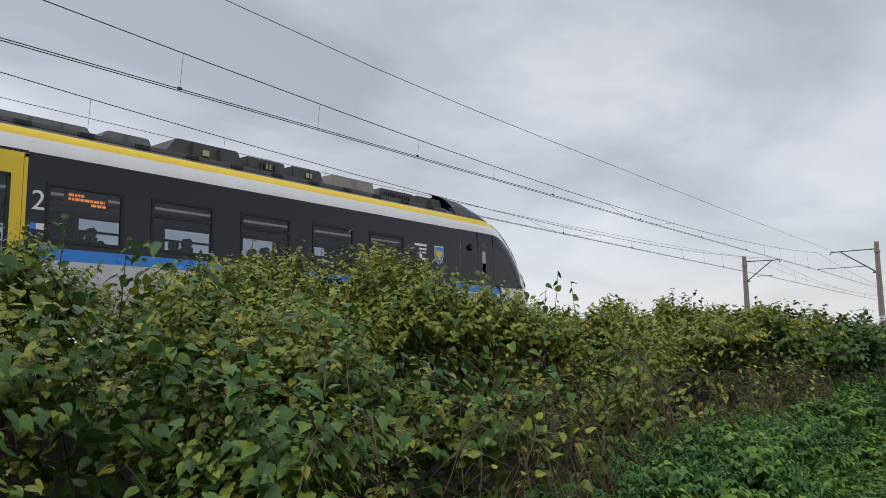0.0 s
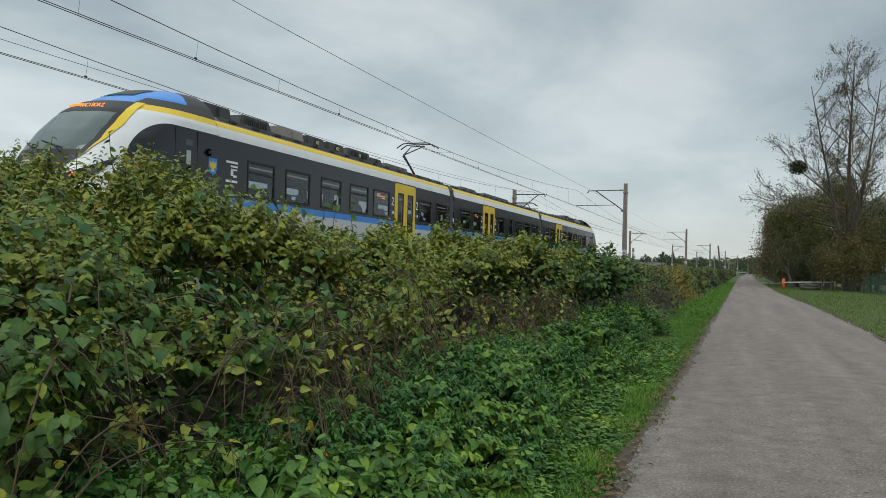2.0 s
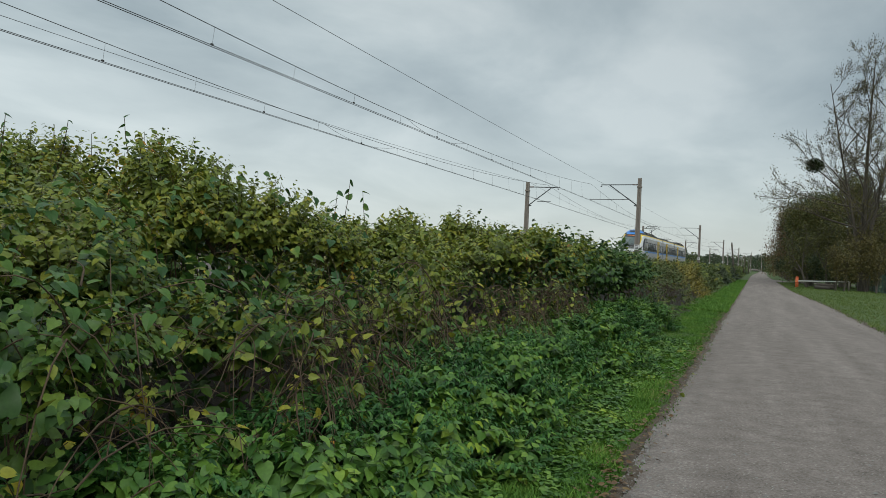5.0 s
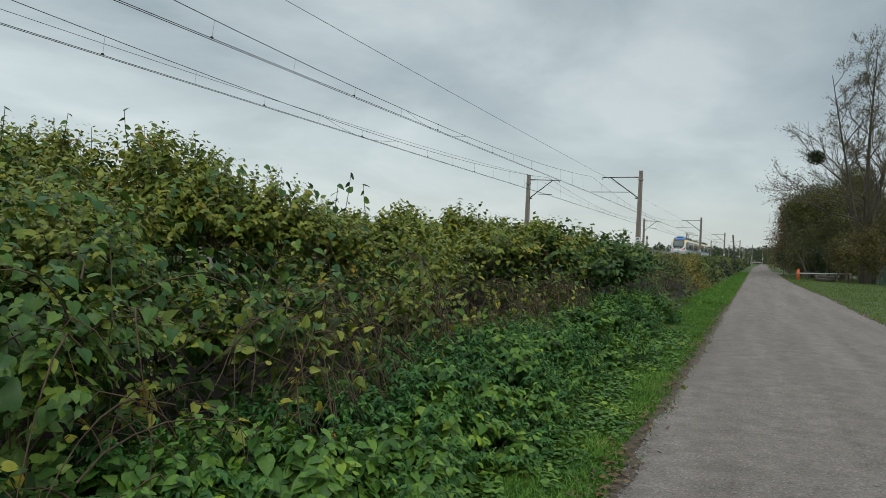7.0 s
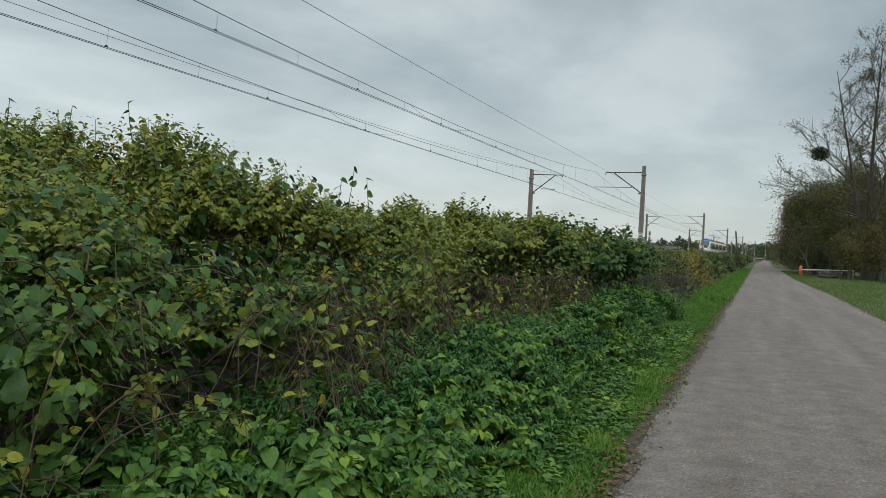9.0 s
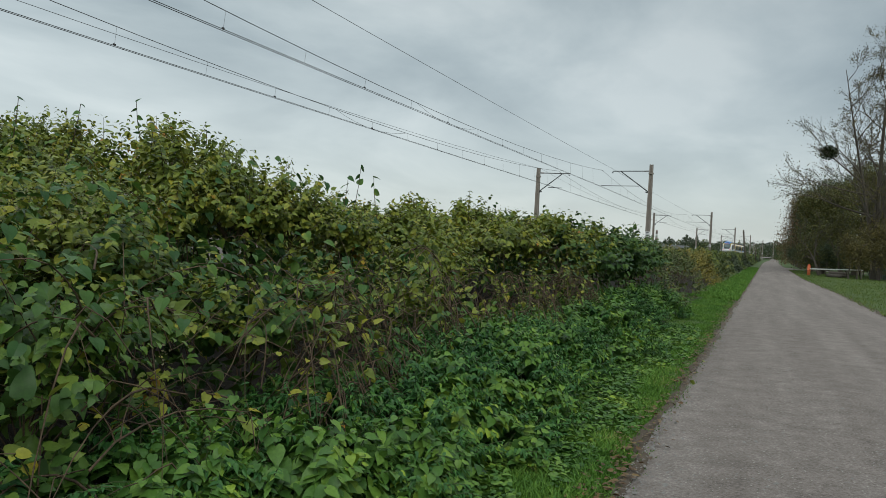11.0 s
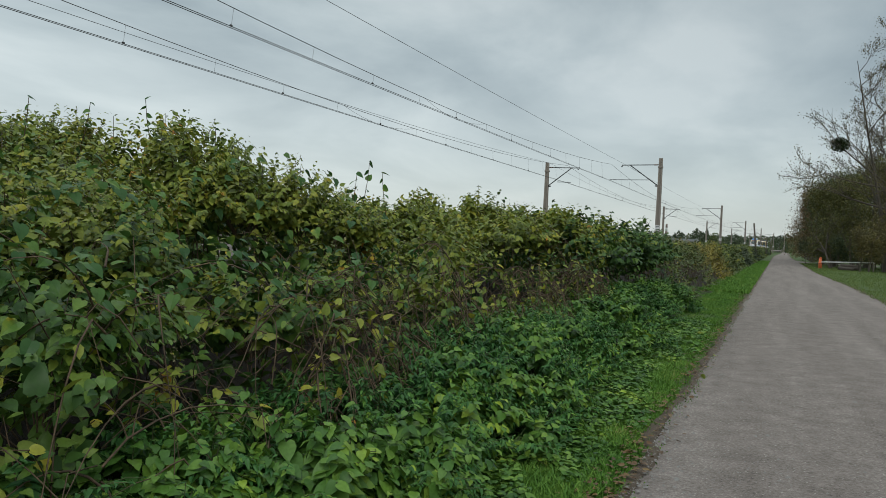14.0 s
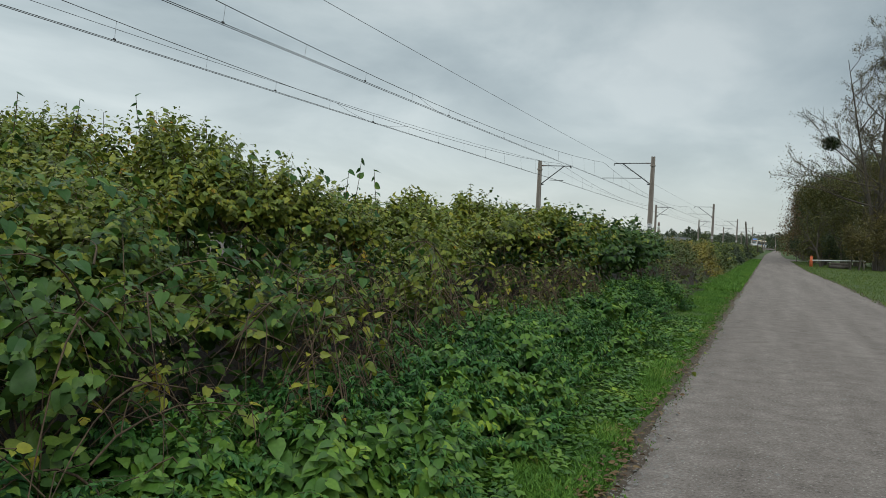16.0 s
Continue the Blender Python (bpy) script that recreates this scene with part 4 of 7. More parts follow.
def nose(parent, flip):
    """Cab front: for each height a rounded plan; skins of glass, paint and trim are separate pieces."""
    zz = np.concatenate([np.linspace(0.35, 4.34, 150)])
    uu = np.concatenate([np.linspace(-1, 1, 151)])
    fy, fw, fb = np.interp(zz, NOSE_Z, NOSE_Y), np.interp(zz, NOSE_Z, NOSE_W), np.interp(zz, NOSE_Z, NOSE_B)
    k = np.array([0.05, 0.25, 0.4, 0.25, 0.05])
    for a in (fy, fw, fb):
        a[2:-2] = np.convolve(a, k / k.sum(), "valid")
    p = 2.3
    th = uu * np.pi / 2
    cx = np.sign(th) * np.abs(np.sin(th)) ** (2 / p)
    cy = np.abs(np.cos(th)) ** (2 / p)
    X = fw[:, None] * cx[None, :]
    Y = fy[:, None] - fb[:, None] * (1 - cy[None, :])
    # straight flanks back to the carriage end
    ext = 56
    tail = np.linspace(0, 1, ext + 1)[1:]
    Xl, Xr = np.repeat(-fw[:, None], ext, 1), np.repeat(fw[:, None], ext, 1)
    edge = Y[:, -1:]
    Ye = edge + (NOSE_END - edge) * tail[None, :]
    X = np.concatenate([Xl[:, ::-1], X, Xr], 1)
    Y = np.concatenate([Ye[:, ::-1], Y, Ye], 1)
    Z = np.repeat(zz[:, None], X.shape[1], 1)
    nr, nc = X.shape
    i = (np.arange(nr - 1)[:, None] * nc + np.arange(nc - 1)[None, :])
    F = np.stack([i, i + 1, i + nc + 1, i + nc], -1).reshape(-1, 4)
    V = np.stack([X, Y, Z], -1).reshape(-1, 3)
    c = V[F].mean(1)
    x, y, z = np.abs(c[:, 0]), c[:, 1], c[:, 2]
    dtip = NOSE_TIP - y
    glass_w = lambda q: np.interp(q, [1.86, 2.05, 2.25, 2.6, 3.0, 3.35, 3.66], [0.62, 0.82, 0.96, 1.04, 1.03, 0.98, 0.88])
    m = np.full(len(F), 1)                              # white surround
    m[z < 1.45] = 2                                      # silver apron
    m[z < 0.85] = 7
    m[z >= 3.64] = 5                                    # blue cowl
    m[(z >= 3.64) & (dtip > 3.75 - 0.5 * (4.34 - z))] = 9
    m[(z >= 3.64) & (z < 3.64 + 0.13 * np.clip(dtip - 0.9, 0, 1.6)) & (x > 0.8)] = 9  # dark wedge under the cowl
    m[(z >= 3.49) & (z < 3.64) & (x > glass_w(z))] = 8
    m[(z > 2.30) & (z < 3.30) & (x < glass_w(z) - 0.05) & (dtip < 2.2)] = 0
    m[(dtip > 2.4) & (z > 1.5) & (z <= 1.70)] = 6
    names = {1: ("cab_surround", M_WHITE), 2: ("cab_apron", M_LIGHT), 5: ("blue_cowl", M_BLUE), 7: ("plough_skirt", M_UNDER), 8: ("yellow_band", M_YELLOW), 9: ("cab_roof", M_BOX)}
    names[6] = ("blue_stripe", M_BLUE)
    for key, (nm, mat) in names.items():
        for half in ((c[:, 0] < 0, c[:, 0] >= 0) if key in (6, 8) else (c[:, 0] < 9,)):
            sel = F[(m == key) & half]
            if not len(sel):
                continue
            used, inv = np.unique(sel, return_inverse=True)
            ob = arrays(nm, V[used], inv.reshape(-1, 4), mat, parent, flat=False)
            if flip:
                ob.matrix_basis = flip
    # dark lining inside the shell
    sel = F[(m != 0) & (z > 1.3) & (z < 3.9)]
    used, inv = np.unique(sel, return_inverse=True)
    ob = arrays("cab_lining", V[used] * np.array([0.96, 1, 1]) + np.array([0, -0.06, -0.03]), inv.reshape(-1, 4), M_SEAT, parent, flat=False)
    if flip:
        ob.matrix_basis = flip

    def flank(yy, q):
        w, b_, y_ = np.interp(q, zz, fw), np.interp(q, zz, fb), np.interp(q, zz, fy)
        cyy = np.clip(1 - (y_ - yy) / b_, 0, 1)
        return w * (1 - cyy ** p) ** (1 / p)

    def front(xx, q):
        w, b_, y_ = np.interp(q, zz, fw), np.interp(q, zz, fb), np.interp(q, zz, fy)
        return y_ - b_ * (1 - (1 - np.clip(np.abs(xx) / w, 0, 1) ** p) ** (1 / p))

    def sheet(nm, P, mat, label=""):
        a, b = P.shape[:2]
        k = (np.arange(a - 1)[:, None] * b + np.arange(b - 1)[None, :]).ravel()
        o = arrays(nm, P.reshape(-1, 3), np.stack([k, k + 1, k + b + 1, k + b], 1), mat, parent, label, flat=False)
        if flip:
            o.matrix_basis = flip

    def front_skin(nm, q, x0, x1, lift, mat, label="", cols=25):
        t = np.linspace(0, 1, cols)
        xx = x0[:, None] * (1 - t) + x1[:, None] * t
        qq = np.repeat(q[:, None], cols, 1)
        sheet(nm, np.stack([xx, front(xx, qq) + lift, qq + lift * 0.5], 2), mat, label)

    q = np.linspace(2.26, 3.34, 30)
    front_skin("windscreen", q, -glass_w(q), glass_w(q), 0.030, M_SCREEN, "large raked grey-tinted windscreen")
    q = np.linspace(3.30, 3.645, 12)
    front_skin("display_band", q, -glass_w(q), glass_w(q), 0.034, M_SEAL)
    q = np.linspace(1.86, 2.32, 12)
    front_skin("black_chin", q, -glass_w(q), glass_w(q), 0.034, M_SEAL)
    for s in (-1, 1):
        q = np.linspace(2.26, 3.34, 40)
        front_skin("windscreen_seal", q, s * (glass_w(q) - 0.09), s * glass_w(q), 0.035, M_SEAL, "", 6)
        q = np.linspace(2.15, 3.645, 50)
        front_skin("yellow_trim", q, s * (glass_w(q) - 0.004), s * (glass_w(q) + 0.005 + 0.11 * smooth(2.2, 3.1, q)), 0.037, M_YELLOW, "", 8)
        ph = np.linspace(-0.035, np.pi / 2, 44)
        q = 1.75 + 1.49 * np.sin(ph)
        edge = NOSE_TIP - (2.8 - 1.55 * np.cos(ph))
        t = np.linspace(0, 1, 40)
        yy = edge[:, None] * t + NOSE_END * (1 - t)
        qq = np.repeat(q[:, None], 40, 1)
        sheet("cab_side", np.stack([s * (flank(yy, qq) + 0.006), yy + 0.003, qq], 2), M_GREY)
    bm = bmesh.new()
    # dashboard and bulkhead seen through the glass
    box(bm, -1.1, 1.1, 15.0, 16.3, 1.5, 1.95, 0.05)
    box(bm, -1.3, 1.3, 13.5, 13.6, 0.8, 3.6)
    box(bm, -1.0, 1.0, 13.5, 14.9, 3.42, 3.5)
    box(bm, -1.35, 1.35, 13.5, 16.2, 1.3, 1.5)
    for s in (-1, 1):
        box(bm, min(s * 1.33, s * 1.37), max(s * 1.33, s * 1.37), 13.5, 14.5, 1.4, 3.4)
    box(bm, 0.15, 0.65, 15.0, 15.15, 1.4, 2.5, 0.05)
    a = part("cab_interior", bm, M_SEAT, parent)
    bm = bmesh.new()
    for xa, za, xb, zb in ((-0.55, 2.36, 0.10, 2.54), (0.15, 2.36, 0.80, 2.54)):
        pts = [(xa + (xb - xa) * t, za + (zb - za) * t) for t in (0, 0.33, 0.66, 1)]
        pts = [(u, float(front(np.array(u), np.array(w))) + 0.05, w) for u, w in pts]
        for u, w in zip(pts, pts[1:]):
            rod(bm, u, w, 0.018)
        rod(bm, (xa - 0.05, float(front(np.array(xa - 0.05), np.array(2.24))) + 0.05, 2.24), pts[1], 0.022)
    b = part("wiper", bm, M_SEAL, parent)
    lamps = []
    for s in (-1, 1):
        bm = bmesh.new()
        w = [(px, float(front(np.array(px), np.array(pz))) + 0.01, pz) for px, pz in ((0.66, 1.72), (0.95, 1.88), (1.18, 2.06), (1.34, 2.28), (1.22, 1.84), (0.94, 1.62))]
        vs = [bm.verts.new((s * (px + 0.02), py + 0.035, pz)) for px, py, pz in w]
        bm.faces.new(vs if s < 0 else vs[::-1])
        bmesh.ops.solidify(bm, geom=list(bm.faces), thickness=0.05)
        h = part("headlight", bm, M_SEAL, parent, "swept-back black headlight cluster")
        bm = bmesh.new()
        bmesh.ops.create_uvsphere(bm, u_segments=12, v_segments=8, radius=0.07, matrix=Matrix.Translation((s * 0.93, float(front(np.array(0.93), np.array(1.76))) + 0.02, 1.76)))
        t = part("tail_lamp", bm, M_TAIL if flip else M_SIGNWHITE, parent, "glowing red tail lamp" if flip else "white head lamp, unlit")
        lamps += [h, t]
    q = np.linspace(3.90, 4.16, 8)
    front_skin("cowl_hatch", q, np.full(8, -0.52), np.full(8, 0.52), 0.02, M_SEAL, "dark camera hatch in the blue cowl", 13)
    bm = bmesh.new()
    rod(bm, (0, 17.2, 0.75), (0, 17.8, 0.75), 0.11, 0.13, 10)
    box(bm, -0.17, 0.17, 17.7, 17.9, 0.6, 0.95, 0.04)
    cp = part("coupler", bm, M_UNDER, parent)
    bm = bmesh.new()
    rg = random.Random(5)
    for row, z in enumerate((1.98, 2.07)):
        xx = -0.42
        while xx < 0.4:
            w = rg.uniform(0.03, 0.07)
            box(bm, xx, xx + w, float(front(np.array(xx), np.array(z))) - 0.02, float(front(np.array(xx), np.array(z))) + 0.045, z - 0.02, z + 0.02)
            xx += w + 0.02
    nb = part("lettering_bars", bm, M_SIGNWHITE, parent)
    # cab door window, mirror camera, grab rails
    mc = []
    for s in (-1, 1):
        for y0, y1, z0, z1, mt, lab in ((14.42, 14.62, 2.05, 2.72, M_INSIDE, "narrow pale cab side window"), (14.36, 14.66, 2.80, 2.98, M_ROOF, "dark vent above the cab side window"), (15.1, 15.3, 2.35, 2.75, M_ROOF, "small dark quarter window")):
            bm = bmesh.new()
            e = 0.0 if y0 < 15 else -0.06
            box(bm, min(s * (1.38 + e), s * (1.456 + e)), max(s * (1.38 + e), s * (1.456 + e)), y0, y1, z0, z1, 0.02)
            mc.append(part("cab_side_window", bm, mt, parent, lab))
    for s in (-1, 1):
        bm = bmesh.new()
        box(bm, min(s * 1.44, s * 1.54), max(s * 1.44, s * 1.54), 13.70, 13.92, 2.66, 2.84, 0.05)
        mc.append(part("side_camera", bm, M_SEAL, parent))
        for y in (14.2, 14.98):
            bm = bmesh.new()
            box(bm, min(s * 1.44, s * 1.458), max(s * 1.44, s * 1.458), y, y + 0.015, 1.75, 3.2)
            mc.append(part("door_seam", bm, M_SEAL, parent))
    # lit destination: bars for the part that cannot be read, and one word that can
    bm = bmesh.new()

    def skin(x, z):
        w, b_, y_ = np.interp(z, NOSE_Z, NOSE_W), np.interp(z, NOSE_Z, NOSE_B), np.interp(z, NOSE_Z, NOSE_Y)
        return float(y_ - b_ * (1 - (1 - min(1, abs(x) / w) ** 2.3) ** (1 / 2.3)))

    xx = 0.08
    while xx < 0.50:
        w = rg.uniform(0.03, 0.06)
        y = skin(xx, 3.5)
        box(bm, xx, xx + w, y - 0.04, y + 0.075, 3.45, 3.545)
        xx += w + 0.015
    ld = part("led_row", bm, M_LED, parent, "glowing orange destination letters")
    for k, ch in enumerate("RACIBORZ"):
        cu = bpy.data.curves.new("led_letter", "FONT")
        cu.body, cu.size, cu.extrude, cu.align_x = ch, 0.15, 0.004, "CENTER"
        cu.materials.append(M_LED)
        lt = new("led_letter", cu)
        lt.parent = parent
        xl = -0.04 - k * 0.072
        wm = pose(xl, skin(xl, 3.44) + 0.07, 3.44, 62, 0, 180)
        lt.matrix_basis = (flip @ wm) if flip else wm
    bits = [a, b, cp, nb, ld, *mc, *lamps]
    for o in bits:
        if flip:
            o.matrix_basis = flip


def badges(parent, yl, yc, sx, flip):
    g = 1 if sx > 0 else -1
    bm = bmesh.new()
    x0, x1 = min(sx * 1.45, sx * 1.457), max(sx * 1.45, sx * 1.457)
    for a, b, c, d in ((-0.24, 0.24, 2.60, 2.66), (-0.05, 0.24, 2.50, 2.55), (0.02, 0.22, 2.42, 2.46), (-0.04, 0.06, 2.28, 2.46), (0.06, 0.2, 2.24, 2.30), (-0.24, 0.24, 2.10, 2.16)):
        box(bm, x0, x1, yl + a, yl + b, c, d)
    part("operator_mark", bm, M_SIGNWHITE, parent, "plain white mark of bars")
    bm = bmesh.new()
    def shield(w, h, zt, off, mat):
        pts = [(-w, zt), (w, zt), (w, zt - h * 0.55), (w * 0.75, zt - h * 0.8), (0, zt - h), (-w * 0.75, zt - h * 0.8), (-w, zt - h * 0.55)]
        vs = [bm.verts.new((sx * (1.452 + off), yc + a, b)) for a, b in pts]
        f = bm.faces.new(vs if sx > 0 else vs[::-1])
        f.material_index = mat
    shield(0.19, 0.50, 2.66, 0.0, 0)
    shield(0.165, 0.45, 2.635, 0.004, 1)
    pts = [(0, 2.58), (0.04, 2.5), (0.13, 2.56), (0.12, 2.4), (0.05, 2.38), (0.06, 2.27), (0, 2.3), (-0.06, 2.27), (-0.05, 2.38), (-0.12, 2.4), (-0.13, 2.56), (-0.04, 2.5)]
    vs = [bm.verts.new((sx * 1.460, yc + a, b)) for a, b in pts]
    f = bm.faces.new(vs if sx > 0 else vs[::-1])
    f.material_index = 2
    part("crest", bm, [M_SIGNWHITE, M_BLUE, M_YELLOW], parent, "blue shield with a plain yellow emblem")


def bogie(parent, y):
    bm = bmesh.new()
    box(bm, -1.05, 1.05, y - 1.5, y + 1.5, 0.42, 0.62, 0.04)
    b = part("bogie", bm, M_UNDER, parent)
    bm = bmesh.new()
    for yy in (-1.2, 1.2):
        for xx in (-0.78, 0.78):
            rod(bm, (xx - 0.06, y + yy, 0.43), (xx + 0.06, y + yy, 0.43), 0.43, 0.43, 24)
        rod(bm, (-0.8, y + yy, 0.43), (0.8, y + yy, 0.43), 0.08, 0.08, 10)
    share("wheelset", mesh_of("wheelset", bm, M_RAIL), b)


CARS = {
    "leading": dict(y0=-4.22, y1=13.4, wins=[(-3.50, -2.25, 1), (-1.66, -0.37, 0), (2.22, 3.52, 2), (4.07, 5.37, 1), (6.03, 7.30, 1), (7.95, 9.20, 0), (9.76, 11.0, 1)], door=(0.0, 1.84)),
    "middle": dict(y0=-20.72, y1=-4.74, wins=[(-19.80, -18.52, 1), (-18.02, -16.87, 2), (-13.85, -12.75, 0), (-11.75, -11.12, 1), (-10.44, -9.14, 1), (-8.54, -7.20, 0), (-6.67, -5.34, 1)], door=(-16.45, -14.61)),
    "trailing": dict(y0=-37.7, y1=-21.24, wins=[(-24.82, -23.5, 0), (-22.94, -21.66, 1), (-28.95, -27.62, 2), (-30.72, -29.38, 1), (-32.62, -31.35, 1), (-34.62, -33.3, 0), (-36.46, -35.2, 1)], door=(-27.1, -25.26)),
}
FLIP = Matrix.Translation((0, -24.3, 0)) @ Matrix.Rotation(math.pi, 4, "Z")


def build_train():
    train = hold("electric_train")
    tagged(train, "anthracite three-car electric train with yellow doors and blue stripe", "train")
    for key, c in CARS.items():
        wins, door = c["wins"], c["door"]
        car = part("carriage", body_shell(c["y0"], c["y1"], wins, [door]), BODY_MATS, train, "anthracite carriage with white, yellow and blue bands")
        for sx in (1, -1):
            for a, b, kind in wins:
                window_unit(car, a, b, sx, kind == 1)
                if kind == 2:
                    led_display(car, a, b, sx)
            door_unit(car, *door, sx)
        interior(car, c["y0"], c["y1"], door)
        seats(car, c["y0"] + 0.4, c["y1"] - 0.6)
        for y in (c["y0"] + 2.2, c["y1"] - 2.0):
            bogie(car, y)
        if key == "leading":
            nose(car, None)
            pantograph(car, -2.9, -1, False)
            for sx in (1, -1):
                badges(car, 11.66, 12.43, sx, False)
            spec = [(3.2, 4.35, -1.0, 1.0, 4.02, M_ROOF, 0.25, False), (1.0, 3.1, -1.05, 1.05, 3.97, M_ROOF, 0.1, False), (4.45, 6.35, -1.1, 1.1, 4.14, M_BOX, 0.35, False), (6.42, 7.5, -1.1, 1.1, 4.10, M_BOX, 0.05, True), (7.65, 8.6, -1.1, 1.1, 4.10, M_BOX, 0.06, False), (8.9, 10.35, -1.1, 1.1, 4.12, M_BOXL, 0.05, False), (10.5, 12.1, -1.0, 1.0, 4.08, M_BOX, 0.25, True), (12.2, 13.35, -0.9, 0.9, 4.12, M_BOX, 0.1, False)]
        elif key == "trailing":
            nose(car, FLIP)
            for sx in (1, -1):
                badges(car, -37.15, -37.92, sx, True)
            spec = [(-27.2, -25.0, -1.05, 1.05, 4.0, M_ROOF, 0.2, False), (-28.4, -27.3, -1.0, 1.0, 4.05, M_BOX, 0.2, False), (-30.4, -28.5, -1.1, 1.1, 4.12, M_BOX, 0.3, True), (-31.6, -30.5, -1.1, 1.1, 4.10, M_BOX, 0.05, False), (-32.9, -31.8, -1.1, 1.1, 4.10, M_BOX, 0.06, False), (-34.5, -33.1, -1.1, 1.1, 4.12, M_BOXL, 0.05, False), (-36.3, -34.7, -1.0, 1.0, 4.14, M_BOX, 0.25, True), (-37.65, -36.45, -0.9, 0.9, 4.2, M_BOX, 0.1, False)]
            pantograph(car, -22.6, 1, True)
        else:
            spec = [(-15.5, -10.4, -1.05, 1.05, 3.99, M_ROOF, 0.6, False), (-18.5, -16.2, -1.0, 1.0, 3.99, M_ROOF, 0.2, False)]
        for a, b, x0, x1, z, mt, sl, gr in spec:
            roof_box(car, a, b, x0, x1, z, mt, sl, gr)
        # ribs along the roof and small yellow warning plates
        bm = bmesh.new()
        for sx in (-1, 1):
            box(bm, min(sx * 0.98, sx * 1.2), max(sx * 0.98, sx * 1.2), c["y0"] + 0.3, c["y1"] - 0.3, 3.70, 3.80, 0.02)
            y = c["y0"] + 0.7
            while y < c["y1"] - 0.6:
                box(bm, min(sx * 1.12, sx * 1.235), max(sx * 1.12, sx * 1.235), y, y + 0.28, 3.71, 3.79, 0.01, 1)
                y += 1.05
        part("roof_fairing", bm, [M_ROOF, M_SEAL], car)
        for a, b, x0, x1, z, mt, sl, gr in spec[2:5]:
            bm = bmesh.new()
            box(bm, x1 - 0.03, x1 + 0.012, (a + b) / 2 - 0.07, (a + b) / 2 + 0.07, 3.86, 3.98, 0.005)
            part("warning_plate", bm, M_WARN, car)
    # bellows between the carriages
    for y0, y1 in ((-4.74, -4.22), (-21.24, -20.72)):
        bm = bmesh.new()
        n = 12
        rings = []
        for k in range(n + 1):
            s = 0.03 if k % 2 else -0.03
            yy = y0 + (y1 - y0) * k / n
            rings.append([bm.verts.new(p) for p in ((-1.38 - s, yy, 0.5), (-1.38 - s, yy, 3.50 + s), (-1.2, yy, 3.68 + s), (1.2, yy, 3.68 + s), (1.38 + s, yy, 3.50 + s), (1.38 + s, yy, 0.5))])
        for r0, r1 in zip(rings, rings[1:]):
            for a in range(6):
                bm.faces.new((r0[a], r0[(a + 1) % 6], r1[(a + 1) % 6], r1[a]))
        part("gangway_bellows", bm, M_RUBBER, train, "ribbed grey gangway bellows")
    return train


train = build_train()

# ---- hedge of knotweed and brambles between lane and track ----
CREST_Y = [-6, 1.0, 2.4, 2.9, 3.3, 4.3, 5.1, 5.8, 6.9, 8.1, 10.0, 11.7, 14.0, 17.0, 21.0, 26.0, 32.0, 40.0, 50, 60, 80, 110, 160]
CREST_Z = [2.75, 2.75, 2.56, 2.34, 2.08, 2.12, 2.38, 2.66, 2.47, 2.07, 1.95, 2.02, 2.06, 2.05, 1.92, 1.74, 1.64, 1.84, 1.74, 1.70, 1.70, 1.75, 1.7]


_mr = np.random.default_rng(21)
MOUND = np.stack([-_mr.uniform(2.2, 9.6, 620), _mr.uniform(-4, 45, 620), _mr.uniform(0.42, 0.95, 620), _mr.uniform(0.5, 0.85, 620), _mr.uniform(-0.12, 0.14, 620)], 1)


def mounds(x, y):
    """Rounded clumps of foliage with deep creases between them."""
    x, y = np.atleast_1d(x).astype(float), np.atleast_1d(y).astype(float)
    sel = MOUND[(MOUND[:, 1] > y.min() - 1.1) & (MOUND[:, 1] < y.max() + 1.1)]
    best = np.zeros(x.shape)
    for mx_, my_, r, a, o in sel:
        d2 = ((x - mx_) ** 2 + (y - my_) ** 2) / (r * r)
        best = np.maximum(best, np.where(d2 < 1, o + a * np.sqrt(np.clip(1 - d2, 0, 1)), 0))
    return best


def hedge_top(x, y):
    f = -np.asarray(x, dtype=float)
    crest = np.interp(y, CREST_Y, CREST_Z)
    shift = 0.35 * vnoise(y, y * 0 + 41, 1.7)
    far_edge = np.interp(y, [6.0, 10.0, 13.0, 16.0], [6.2, 4.3, 3.5, 3.3])
    f = f - shift
    h = 1.18 * smooth(2.05, 2.95, f) + (crest - 1.18) * smooth(0, 1, (f - 2.5) / (far_edge - 2.5))
    h = h * (1 - 0.8 * smooth(8.2, 9.8, f))
    near = np.asarray(y) < 24
    if near.any():
        h = h + np.where(near, (mounds(x, y) - 0.56) * smooth(2.1, 2.9, f), 0.6 * vnoise(x, y, 1.4) * smooth(2.2, 3.2, f))
    else:
        h = h + 0.6 * vnoise(x, y, 1.6) * smooth(2.2, 3.2, f)
    h = h + 0.22 * vnoise(x, y, 0.45) * smooth(2.2, 3.0, f)
    return h


def slope_out(x, y):
    e = 0.12
    gx = (hedge_top(x + e, y) - hedge_top(x - e, y)) / (2 * e)
    gy = (hedge_top(x, y + e) - hedge_top(x, y - e)) / (2 * e)
    n = np.stack([-gx, -gy, np.ones_like(gx)], 1)
    return n / np.linalg.norm(n, axis=1, keepdims=True), np.sqrt(1 + gx * gx + gy * gy)


